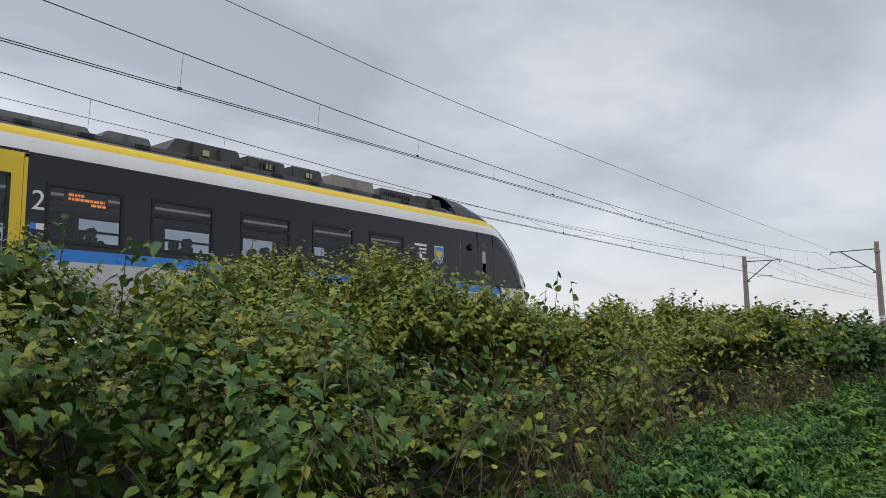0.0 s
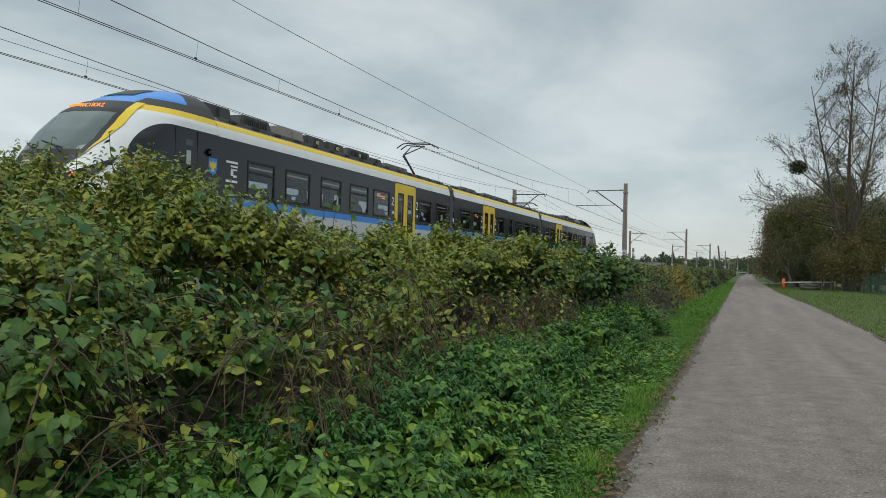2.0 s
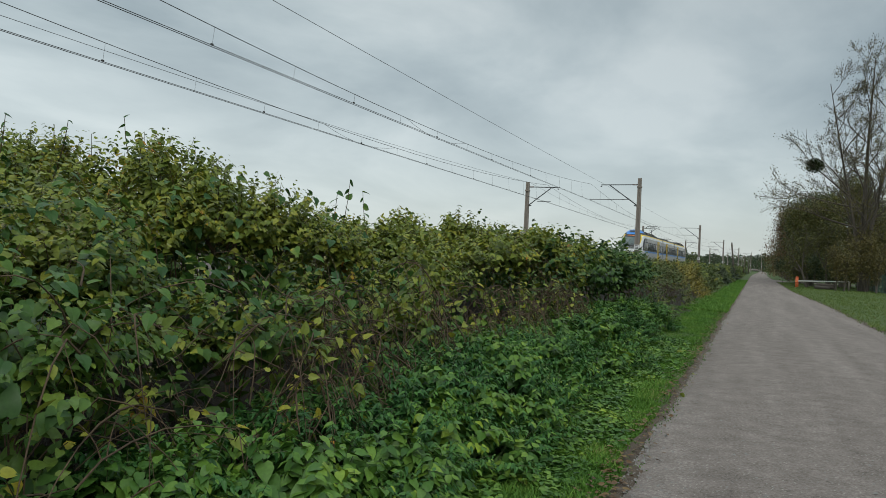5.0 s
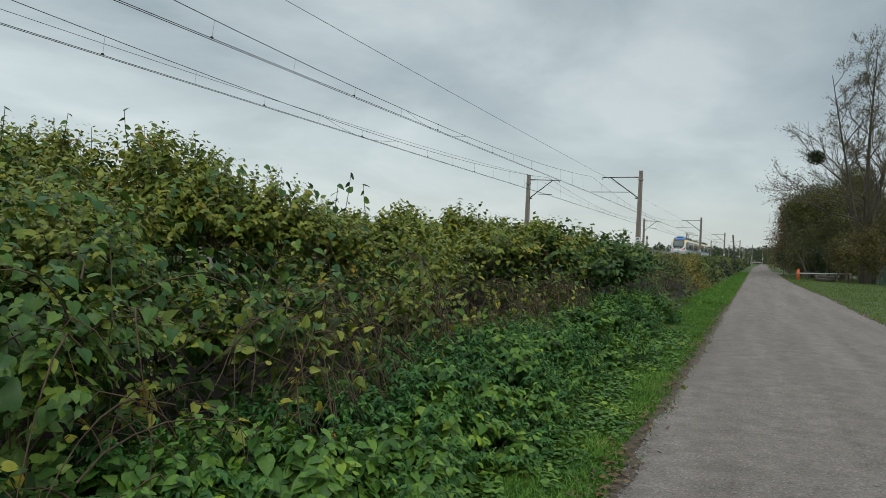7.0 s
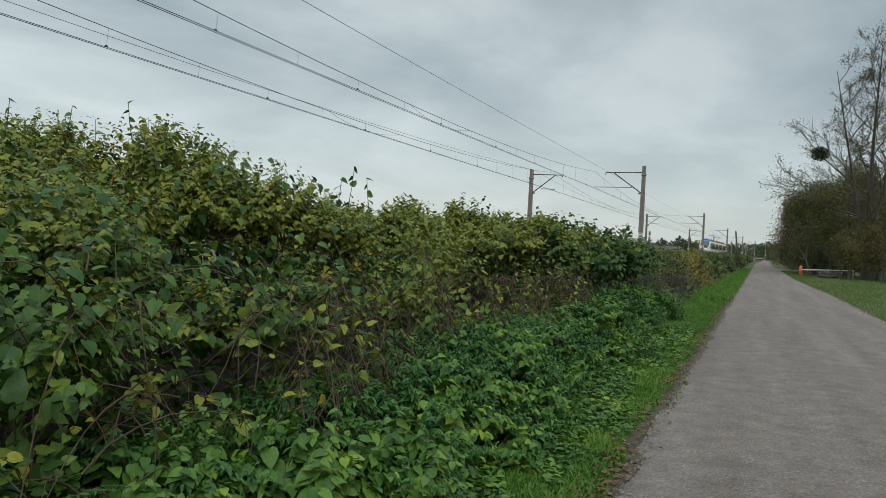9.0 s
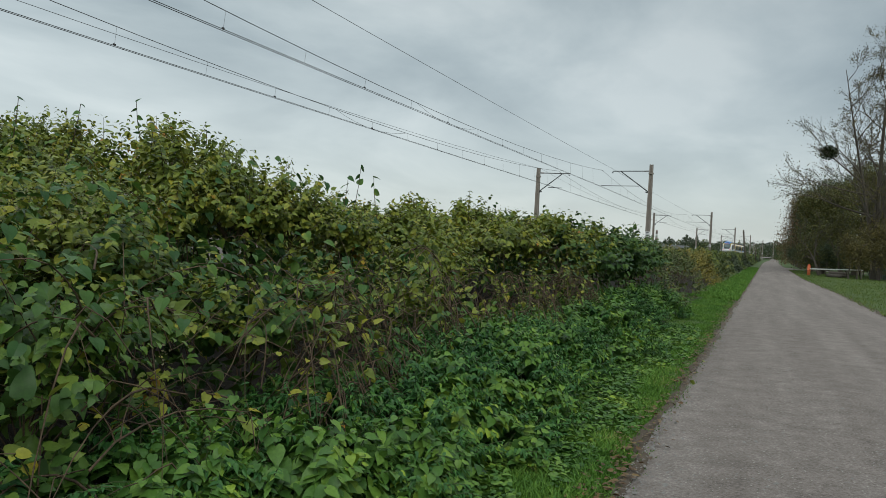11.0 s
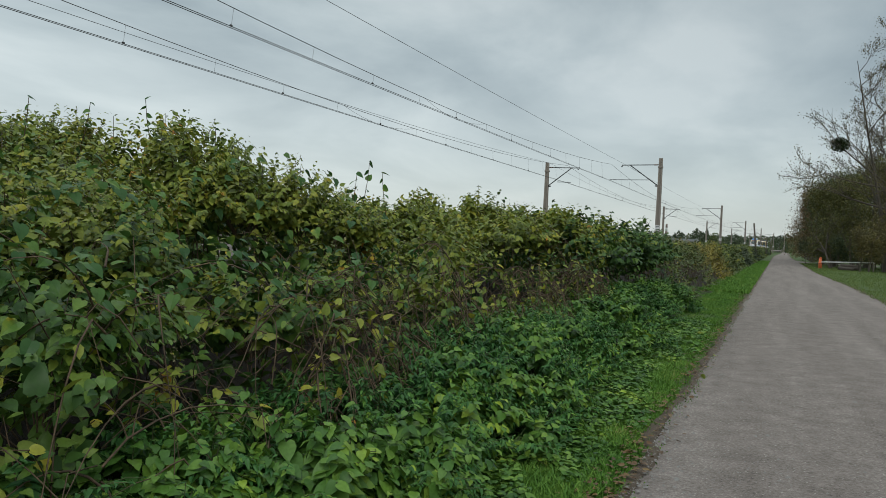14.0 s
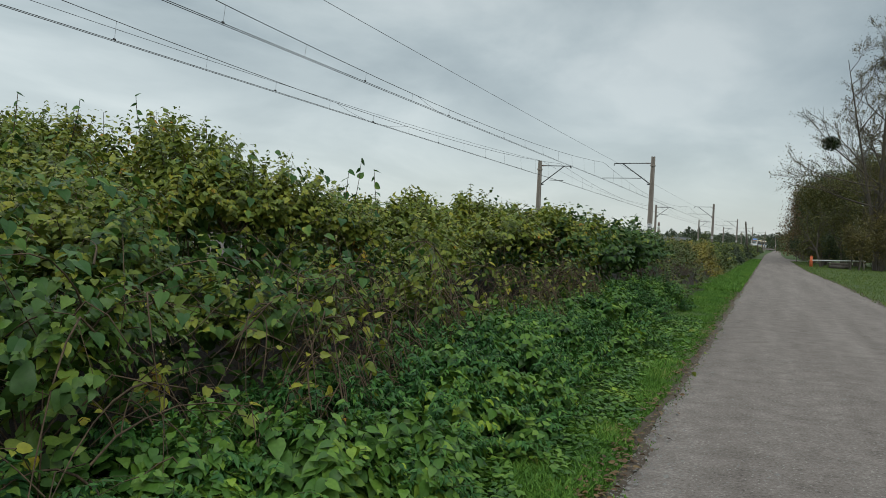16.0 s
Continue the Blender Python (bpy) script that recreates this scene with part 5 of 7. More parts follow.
def shoots(x, y, top, length, spread=0.45):
    """Arching shoots: their middle lines, from deep inside the bush to top."""
    n = len(x)
    nrm, _ = slope_out(x, y)
    d = nrm * 0.75 + np.array([0, 0, 0.55]) + rng.normal(size=(n, 3)) * spread * np.array([1, 1, 0.5])
    d /= np.linalg.norm(d, axis=1, keepdims=True)
    tip = np.stack([x, y, top], 1)
    arch = np.stack([d[:, 0], d[:, 1], d[:, 2] * 0 - 0.35], 1)
    t = np.linspace(0, 1, 6)
    pts = tip[:, None, :] + d[:, None, :] * length[:, None, None] * (t[None, :, None] - 1) + arch[:, None, :] * length[:, None, None] * 0.45 * (t[None, :, None] ** 2 - 1) * 0.6
    return pts, d


def envelope(x, y):
    """The hedge's height without its single mounds."""
    f = -np.asarray(x, dtype=float) - 0.35 * vnoise(y, np.asarray(y) * 0 + 41, 1.7)
    crest = np.interp(y, CREST_Y, CREST_Z)
    far_edge = np.interp(y, [6.0, 10.0, 13.0, 16.0], [6.2, 4.3, 3.5, 3.3])
    h = 1.18 * smooth(2.05, 2.95, f) + (crest - 1.18) * smooth(0, 1, (f - 2.5) / (far_edge - 2.5))
    return h * (1 - 0.8 * smooth(8.2, 9.8, f))


def dome_branches(c, r, a, n, low=0.15):
    """Branches that leave a mound's core, arch over its dome and droop at the ends; their middle lines and directions."""
    az = rng.uniform(0, 2 * np.pi, n)
    cp = rng.uniform(low, 1.0, n)
    sp = np.sqrt(1 - cp * cp)
    k = rng.uniform(0.82, 1.12, n)
    tip = np.stack([r * sp * np.cos(az) * k, r * sp * np.sin(az) * k, a * cp * k], 1)
    root = np.stack([tip[:, 0] * 0.12, tip[:, 1] * 0.12, tip[:, 2] * 0.2 - 0.15], 1)
    t = np.linspace(0, 1, 6)[None, :, None]
    rise = np.array([0, 0, 1.0])[None, None, :] * (0.75 * (t - t * t)) * np.linalg.norm(tip - root, axis=1)[:, None, None]
    pts = root[:, None, :] * (1 - t) + tip[:, None, :] * t + rise * sp[:, None, None] + np.asarray(c)[None, None, :]
    d = pts[:, 5] - pts[:, 3]
    return pts, d / (np.linalg.norm(d, axis=1, keepdims=True) + 1e-9)


def tier_leaves(pts, d, per, size, jitter=0.2):
    """Two ranks of leaves along each branch, blades nearly level, tips hanging."""
    n = len(pts)
    t = np.clip(np.linspace(0.30, 1.0, per)[None, :] + rng.uniform(-0.03, 0.03, (n, per)), 0, 1) * 5
    i = np.clip(np.floor(t).astype(int), 0, 4)
    fr = (t - i)[..., None]
    p = np.take_along_axis(pts, i[..., None].repeat(3, 2), 1) * (1 - fr) + np.take_along_axis(pts, (i + 1)[..., None].repeat(3, 2), 1) * fr
    side = np.cross(d, np.array([0, 0, 1.0])[None])
    side /= np.linalg.norm(side, axis=1, keepdims=True) + 1e-6
    sgn = np.where(np.arange(per) % 2 == 0, 1.0, -1.0)[None, :, None]
    out = d * np.array([1, 1, 0.3])
    along = side[:, None, :] * sgn * 0.8 + out[:, None, :] * 0.55 + np.array([0, 0, -0.50]) + rng.normal(size=(n, per, 3)) * jitter * 1.3
    normal = np.array([0.10, -0.05, 0.95]) + out[:, None, :] * 0.45 + rng.normal(size=(n, per, 3)) * jitter
    s = rng.uniform(0.65, 1.15, (n, per)) * size[:, None] * np.linspace(1.15, 0.6, per)[None, :]
    return p.reshape(-1, 3), along.reshape(-1, 3), normal.reshape(-1, 3), s.ravel()


def leaves_on(pts, d, per, size, jitter=0.35):
    """Leaves alternate along shoots, hanging outwards. Returns position, direction, normal, size."""
    n = len(pts)
    t = np.linspace(0.18, 1.0, per)[None, :] + rng.uniform(-0.03, 0.03, (n, per))
    t = np.clip(t, 0, 1) * 5
    i = np.clip(np.floor(t).astype(int), 0, 4)
    fr = (t - i)[..., None]
    a = np.take_along_axis(pts, i[..., None].repeat(3, 2), 1)
    b = np.take_along_axis(pts, (i + 1)[..., None].repeat(3, 2), 1)
    p = a * (1 - fr) + b * fr
    side = np.cross(d, np.array([0, 0, 1.0])[None] + rng.normal(size=(n, 3)) * 0.3)
    side /= np.linalg.norm(side, axis=1, keepdims=True) + 1e-6
    sgn = np.where(np.arange(per) % 2 == 0, 1.0, -1.0)[None, :, None]
    along = side[:, None, :] * sgn * 0.85 + d[:, None, :] * 0.45 + np.array([0, 0, -0.42]) + rng.normal(size=(n, per, 3)) * jitter
    normal = np.array([0.25, -0.1, 0.75]) + d[:, None, :] * 0.65 + rng.normal(size=(n, per, 3)) * (jitter + 0.05)
    s = rng.uniform(0.6, 1.15, (n, per)) * size[:, None] * np.linspace(1.1, 0.62, per)[None, :]
    p = p + along / np.linalg.norm(along, axis=2, keepdims=True) * 0.025
    return p.reshape(-1, 3), along.reshape(-1, 3), normal.reshape(-1, 3), s.ravel()


def twig_zone(x, y):
    """Where bare brown twigs show on the hedge's face."""
    f = -x
    return smooth(1.6, 2.8, y) * smooth(14.5, 11.5, y) * smooth(2.15, 2.4, f) * smooth(3.35, 2.95, f)


def shrub(y0, y1, dens, size, olive, label, name="knotweed_shrub", x_in=2.05, x_out=9.4, shape="fine", mats=(None, None), per=10):
    th = hold(name, (-4.5, (y0 + y1) / 2, float(ground_z(-4.5, (y0 + y1) / 2))))
    tagged(th, label, "shrub", "hedge shrubs")
    base = np.array(th.location)
    area = (y1 - y0) * (x_out - x_in)
    n = int(area * dens * 3.5)
    f = x_in + (x_out - x_in) * rng.random(n) ** 1.12
    y = rng.uniform(y0 - 0.35, y1 + 0.35, n)
    x = -f
    _, st = slope_out(x, y)
    keep = rng.random(n) < np.clip(st / 2.0, 0.62, 1.0)
    lump = vnoise(x, y, 0.42) + 0.6 * vnoise(x + 31, y, 0.95)
    keep &= (lump > -0.06) | (rng.random(n) < 0.07)
    tz = twig_zone(x, y)
    keep &= rng.random(n) > tz * 0.93
    keep &= rng.random(n) > 0.45 * smooth(3.3, 2.5, f) * (lump < 0.12)
    x, y = x[keep], y[keep]
    h = hedge_top(x, y)
    hollow = smooth(7.0, 9.0, y) * smooth(24, 20, y)
    low = rng.random(len(x)) > 0.88 * hollow * smooth(1.40, 1.15, h)
    x, y, h, hollow = x[low], y[low], h[low], hollow[low]
    _, st = slope_out(x, y)
    n = len(x)
    steep = np.clip((st - 1) / 1.5, 0, 1)
    drop = np.where(rng.random(n) < 0.12 + 0.22 * smooth(3.8, 5.0, -x), rng.random(n) * 0.8, rng.random(n) * 0.12)
    top = h - drop * (1 + steep) + rng.exponential(0.045, n) * (rng.random(n) < 0.35)
    gz = ground_z(x, y)
    top = np.maximum(top, gz + 0.12)
    length = rng.uniform(0.38, 0.8, n) * np.clip((top - gz) / 0.7, 0.3, 1)
    pts, d = shoots(x, y, top, length)
    pts[:, :, 0] += (0.38 * hollow * smooth(1.15, 1.45, h) * smooth(4.6, 3.0, -x))[:, None]
    if y0 < 22:
        # tiers of foliage: the mounds whose middle lies in this shrub, over a thinned scatter of single shoots
        thin = rng.random(n) < 0.30
        P_, D_ = [pts[thin]], [d[thin]]
        for mx_, my_, r, a, o in MOUND[(MOUND[:, 1] >= y0) & (MOUND[:, 1] < y1) & (MOUND[:, 0] > -x_out)]:
            ez = float(envelope(np.array([mx_]), np.array([my_]))[0]) - 0.62 + o
            tz_ = float(twig_zone(np.array([mx_]), np.array([my_]))[0])
            nb = int(dens * 1.05 * (r / 0.68) ** 1.6 * (1 - 0.80 * tz_) * (1 - 0.75 * float(smooth(2.8, 2.35, -mx_)) * float(smooth(1.0, 2.2, my_))))
            q, dd = dome_branches((mx_, my_, ez), r * 0.86, a, max(nb, 3))
            ok = q[:, 5, 2] > ground_z(q[:, 5, 0], q[:, 5, 1]) + 0.18
            P_.append(q[ok])
            D_.append(dd[ok])
        n_s = int(thin.sum())
        pts, d = np.concatenate(P_), np.concatenate(D_)
        n = len(pts)
        x, y = pts[:, 5, 0], pts[:, 5, 1]
        tier = np.arange(n) >= n_s
    else:
        tier = np.zeros(n, dtype=bool)
    is_ol = rng.random(n) < olive * (0.25 + 0.75 * smooth(2.7, 3.6, -x)) + 0.48 * smooth(3.2, 4.6, -x) * smooth(15, 11, y) + 0.75 * smooth(1.8, 1.0, y) + 0.40 * smooth(4.2, 6.2, y) * smooth(18, 13, y) * smooth(2.5, 3.1, -x) + 0.35 * vnoise(x, y, 1.6)
    for flag, mat, key in ((False, mats[0] or M_KNOT, "leaves"), (True, mats[1] or M_OLIVE, "flowering_leaves")):
        s = is_ol == flag
        if s.sum() < 3:
            continue
        sz = 1.10 * size * rng.uniform(0.75, 1.25, s.sum()) * (0.88 if flag else 1.0)
        groups = []
        ts = tier[s]
        if (~ts).sum() > 2:
            groups.append(leaves_on(pts[s][~ts], d[s][~ts], per + (3 if flag else 0), sz[~ts]))
        if ts.sum() > 2:
            groups.append(tier_leaves(pts[s][ts], d[s][ts], per + (4 if flag else 1), sz[ts]))
        p, a, nn, ss = (np.concatenate(g) for g in zip(*groups))
        leaves(key, p - base, a, nn, ss, mat, th, shape)
        if flag and shape != "rough" and y0 < 30:
            # pale blossom sprays at the shoot ends
            per_f = 16 if y0 < 14 else 8
            q = pts[s][rng.random(s.sum()) < 0.30 * smooth(5.2, 3.4, -x[s])]
            m_ = len(q)
            if m_ > 3:
                tt = rng.uniform(0.55, 1.12, (m_, per_f, 1))
                fp = q[:, 3:4, :] * (1 - tt) + q[:, 5:6, :] * tt + rng.normal(size=(m_, per_f, 3)) * 0.035 + np.array([0, 0, 0.03])
                fp = fp.reshape(-1, 3)
                k_ = len(fp)
                leaves("blossom", fp - base, rng.normal(size=(k_, 3)), rng.normal(size=(k_, 3)) + np.array([0.3, 0, 0.5]), rng.uniform(0.012, 0.026, k_), M_FLOWER, th, "rough", "pale blossom sprays")
    if y0 < 20 and y1 > 0.5:
        m_ = int(area * 70)
        xi, yi = -rng.uniform(x_in + 0.35, min(x_out, 7.5), m_), rng.uniform(y0, y1, m_)
        hi = hedge_top(xi, yi)
        zi = hi - rng.uniform(0.55, 1.2, m_)
        ok = (zi > ground_z(xi, yi) + 0.1) & ((-xi > 3.15) | (yi < 8.0))
        q = np.stack([xi, yi, zi], 1)[ok]
        k_ = len(q)
        leaves("inner_leaves", q - base, rng.normal(size=(k_, 3)), rng.normal(size=(k_, 3)) + np.array([0, 0, 0.8]), rng.uniform(0.08, 0.14, k_), M_DEEP, th, "fine", "shaded inner leaves")
    # stems: main canes and the bare part of the shoots
    k = min(n, int(140 if y0 > 12 else 420))
    sel = rng.choice(n, k, replace=False)
    P, R = [], []
    for q in sel:
        P.append(pts[q] - base)
        R.append(np.linspace(0.0045, 0.0022, 6))
    for _ in range(int((y1 - y0) * 16)):
        xx, yy = -rng.uniform(x_in + 0.3, 7.5), rng.uniform(y0, y1)
        g = float(ground_z(xx, yy))
        lean = rng.normal(size=2) * 0.30
        tt = np.linspace(0, 1, 5)
        bend_ = rng.normal(size=2) * 0.20
        hh = min(float(hedge_top(np.array([xx + k_ * (lean[0] + bend_[0])]), np.array([yy + k_ * (lean[1] + bend_[1])]))[0]) for k_ in (0, 0.6, 1))
        P.append(np.stack([xx + lean[0] * tt + bend_[0] * tt * tt, yy + lean[1] * tt + bend_[1] * tt * tt, g - 0.05 + (hh - 0.1 - g) * tt], 1) - base)
        R.append(np.linspace(0.008, 0.003, 5))
    v, fc = tubes(P, R, 4)
    arrays("stem_tangle", v, fc, M_STEM, th, "thin brown stems")["kind"] = "stuff"
    return th


def twigs():
    """Dry bramble tangle on the hedge's face."""
    th = hold("bramble_tangle", (-2.8, 6.3, 0.1))
    tagged(th, "tangle of dry brown bramble twigs with few leaves", "brambles")
    base = np.array(th.location)
    P, R = [], []
    while len(P) < 1350:
        x, y = -rng.uniform(2.1, 3.3), 1.8 + 12.2 * rng.random()
        if rng.random() > (twig_zone(np.array([x]), np.array([y]))[0] + 0.12) * (0.3 + 0.7 * float(smooth(2.6, 4.6, y))):
            continue
        h = float(hedge_top(np.array([x]), np.array([y]))[0])
        z = rng.uniform(0.15, max(0.3, h + 0.02))
        ln = rng.uniform(0.35, 1.1)
        a = rng.uniform(0, 2 * np.pi)
        d = np.array([np.cos(a) * 0.55 + 0.2, np.sin(a) * 0.8, rng.uniform(-0.15, 1.5)])
        d /= np.linalg.norm(d)
        t = np.linspace(0, 1, 7)[:, None]
        curl = rng.normal(size=3) * 0.28
        droop = np.array([0.1, 0, -0.35])
        p = np.array([x, y, z]) + d * ln * t + curl * ln * t * t + droop * ln * t ** 2 * rng.uniform(0.2, 1.2)
        p[:, 2] = np.minimum(p[:, 2], hedge_top(p[:, 0], p[:, 1]) + 0.03)
        p[:, 2] = np.maximum(p[:, 2], 0.05)
        P.append(p - base)
        R.append(np.linspace(rng.uniform(0.0028, 0.0075), 0.0015, 7))
    v, f = tubes(P, R, 4)
    arrays("twig_tangle", v, f, M_STEM, th)["kind"] = "stuff"
    pos, al, nn, sz = [], [], [], []
    for p in P:
        for q in p[2:]:
            if rng.random() < 0.20:
                pos.append(q)
                al.append(rng.normal(size=3) + np.array([0.4, 0, -0.4]))
                nn.append(np.array([0.5, -0.2, 0.8]) + rng.normal(size=3) * 0.5)
                sz.append(rng.uniform(0.04, 0.095))
    leaves("sparse_leaves", np.array(pos), np.array(al), np.array(nn), np.array(sz), M_OLIVE, th, "fine")


def sprigs():
    """Single long shoots that stand out above the hedge against the sky."""
    for bearing, dist, elev, ln, sz in ((-29.9, 9.5, 5.7, 0.95, 0.14), (-28.9, 9.6, 5.0, 0.7, 0.13), (-30.8, 9.3, 4.9, 0.7, 0.12), (-46.0, 8.2, 9.0, 0.55, 0.085), (-53.2, 7.6, 8.3, 0.5, 0.09), (-41.2, 8.8, 7.4, 0.45, 0.08), (-25.2, 12.5, 3.6, 0.6, 0.09), (-19.5, 16.0, 3.6, 0.7, 0.11), (-38.0, 9.4, 5.6, 0.5, 0.08), (-11.5, 26.0, 2.9, 1.2, 0.13), (-9.8, 30.0, 2.2, 1.3, 0.13), (-8.7, 31.0, 2.4, 1.6, 0.12), (-49.5, 7.9, 8.4, 0.5, 0.08), (-33.0, 10.5, 4.6, 0.5, 0.09), (-22.0, 14.0, 3.2, 0.6, 0.1), (-14.6, 21.0, 3.1, 0.7, 0.12), (-57.0, 7.2, 7.4, 0.5, 0.09), (-62.0, 6.9, 8.0, 0.5, 0.09), (-66.0, 6.6, 9.6, 0.6, 0.09)):
        b = radians(bearing)
        tip = np.array([math.sin(b) * dist, math.cos(b) * dist, 1.6 + dist * math.tan(radians(elev - 0.7))])
        t = np.linspace(0, 1, 7)
        lean = rng.normal(size=2) * 0.45 * ln
        p = np.stack([tip[0] - lean[0] * (1 - t) ** 1.5, tip[1] - lean[1] * (1 - t) ** 1.5, tip[2] - (ln + 0.5) * (1 - t)], 1)
        th = hold("knotweed_shoot", tuple(p[0]))
        tagged(th, "tall knotweed shoot with heart-shaped leaves standing above the hedge", "shoot", "tall shoots")
        v, f = tubes([p - p[0]], [np.linspace(0.008, 0.003, 7)], 5)
        arrays("stem", v, f, M_STEM, th)
        n = 9
        tt = np.linspace(0.40, 1.0, n)
        pos = np.stack([np.interp(tt, t, p[:, k]) for k in range(3)], 1) - p[0]
        ang = np.arange(n) * 2.4
        al = np.stack([np.cos(ang), np.sin(ang), np.full(n, -0.35)], 1) + rng.normal(size=(n, 3)) * 0.5
        nm = np.array([0, 0, 0.6]) + rng.normal(size=(n, 3)) * 0.55
        for k in range(n):
            u = al[k] / np.linalg.norm(al[k])
            w = nm[k] - u * (nm[k] @ u)
            w /= np.linalg.norm(w)
            vv = np.cross(w, u)
            s = 1.25 * sz * rng.uniform(0.7, 1.1) * (1.2 - 0.5 * tt[k])
            ob = share("leaf", LEAF_MESH, th)
            ob.matrix_basis = Matrix.Translation(pos[k]) @ Matrix(((u[0] * s, vv[0] * s, w[0] * s, 0), (u[1] * s, vv[1] * s, w[1] * s, 0), (u[2] * s, vv[2] * s, w[2] * s, 0), (0, 0, 0, 1)))


def leaf_mesh():
    """One large heart-shaped leaf with a folded midrib and thickness of a blade."""
    me = bpy.data.meshes.new("leaf")
    o = [(0, 0, 0), (-0.08, 0.13, 0.02), (-0.03, 0.27, 0.045), (0.12, 0.37, 0.06), (0.32, 0.37, 0.06), (0.55, 0.28, 0.03), (0.80, 0.12, -0.05), (1.0, 0, -0.16)]
    mid = [(0, 0, 0), (0.15, 0, 0.0), (0.32, 0, 0.0), (0.55, 0, -0.03), (0.80, 0, -0.09), (1.0, 0, -0.16)]
    vs = o + [(a, -b, c) for a, b, c in o[1:7]] + mid[1:5]
    L, Rr, C = [0, 1, 2, 3, 4, 5, 6, 7], [0, 8, 9, 10, 11, 12, 13, 7], [0, 14, 15, 16, 17, 7]
    fs = []
    for S, flip in ((L, False), (Rr, True)):
        for q in ((C[0], C[1], S[2], S[1]), (C[1], C[2], S[4], S[3]), (C[1], S[3], S[2]), (C[2], C[3], S[5], S[4]), (C[3], C[4], S[6], S[5]), (C[4], C[5], S[6])):
            fs.append(q[::-1] if flip else q)
    me.from_pydata(vs, [], fs)
    me.materials.append(M_KNOT_ONE)
    me.update()
    return me


LEAF_MESH = leaf_mesh()


def big_leaves(th, y0, y1, count, size):
    """The nearest large leaves of a shrub, one by one."""
    base = Vector(th.location)
    k = 0
    while k < count:
        f, y = 2.15 + 2.6 * rng.random() ** 1.4, rng.uniform(y0, y1)
        x = -f
        if rng.random() < twig_zone(np.array([x]), np.array([y]))[0] * 0.75:
            continue
        h = float(hedge_top(np.array([x]), np.array([y]))[0])
        nrm, st = slope_out(np.array([x]), np.array([y]))
        nrm = nrm[0]
        z = h + 0.03 - rng.random() * (0.25 + 0.5 * min(1, (st[0] - 1) / 2))
        if z < (0.98 if y < 4.8 else 0.62):
            continue
        out = nrm * np.array([1, 1, 0.2])
        out = out / (np.linalg.norm(out) + 1e-6)
        side = np.array([-out[1], out[0], 0])
        u = out * 0.6 + side * rng.normal() * 0.8 + np.array([0, 0, -0.75 + rng.normal() * 0.3])
        u /= np.linalg.norm(u)
        w = nrm * 0.7 + np.array([0, 0, 0.6]) + rng.normal(size=3) * 0.3
        w = w - u * (w @ u)
        w /= np.linalg.norm(w)
        v = np.cross(w, u)
        s = size * rng.uniform(0.7, 1.2)
        ob = share("leaf", LEAF_MESH, th)
        p = Vector((x, y, z)) + Vector(nrm) * 0.05 - base
        ob.matrix_basis = Matrix(((u[0] * s, v[0] * s, w[0] * s, p.x), (u[1] * s, v[1] * s, w[1] * s, p.y), (u[2] * s, v[2] * s, w[2] * s, p.z), (0, 0, 0, 1)))
        k += 1


def build_hedge():
    near_label = "green knotweed shrub with large heart-shaped leaves, some turning yellow"
    mixed = "autumn knotweed shrub with olive, yellowing leaves and thin stems"
    plan = [(-3.0, 1.0, 30, 0.092, 0.25, near_label), (1.0, 3.2, 50, 0.088, 0.30, near_label), (3.2, 5.2, 52, 0.088, 0.34, near_label), (5.2, 7.4, 46, 0.09, 0.46, mixed), (7.4, 10.0, 40, 0.10, 0.62, mixed), (10.0, 13.0, 38, 0.115, 0.50, mixed), (13.0, 17.5, 32, 0.125, 0.40, near_label), (17.5, 22.5, 24, 0.13, 0.30, near_label)]
    for y0, y1, dens, size, ol, lab in plan:
        th = shrub(y0, y1, dens, size, ol, lab, mats=(M_DEEP, M_OLIVE) if y0 > 12 else (None, None), x_out=9.4 if y0 < 9 else 7.5, shape="heart" if 0 < y0 < 9 else "fine")
        if 0.5 < y0 + 0.1 and y1 < 8:
            big_leaves(th, y0, y1, 170, 0.092)
    far = [(22.5, 27, M_FAR, 15, 0.10), (27, 31.5, M_FAR, 14, 0.11), (31.5, 36, M_FAR, 13, 0.11), (36, 45, M_GOLD, 12, 0.12), (45, 55, M_FAR, 7, 0.18), (55, 68, M_FAR, 5, 0.22), (68, 84, M_DARKTREE, 4, 0.24), (84, 100, M_FAR, 4, 0.24), (100, 130, M_DARKTREE, 4, 0.26), (130, 165, M_FAR, 4, 0.28), (165, 205, M_FAR, 3, 0.34), (205, 260, M_DARKTREE, 3, 0.38), (260, 330, M_FAR, 2.4, 0.42)]
    labels = {M_FAR: "dense grey-green roadside shrub in early autumn", M_GOLD: "golden-yellow autumn shrub beside the lane", M_DARKTREE: "dark green roadside shrub"}
    for y0, y1, mt, dens, sz in far:
        shrub(y0, y1, dens, sz, 0.25, labels[mt], "roadside_shrub", 2.15, 6.5, "rough", (mt, M_OLIVE if mt != M_GOLD else M_FAR), 12)


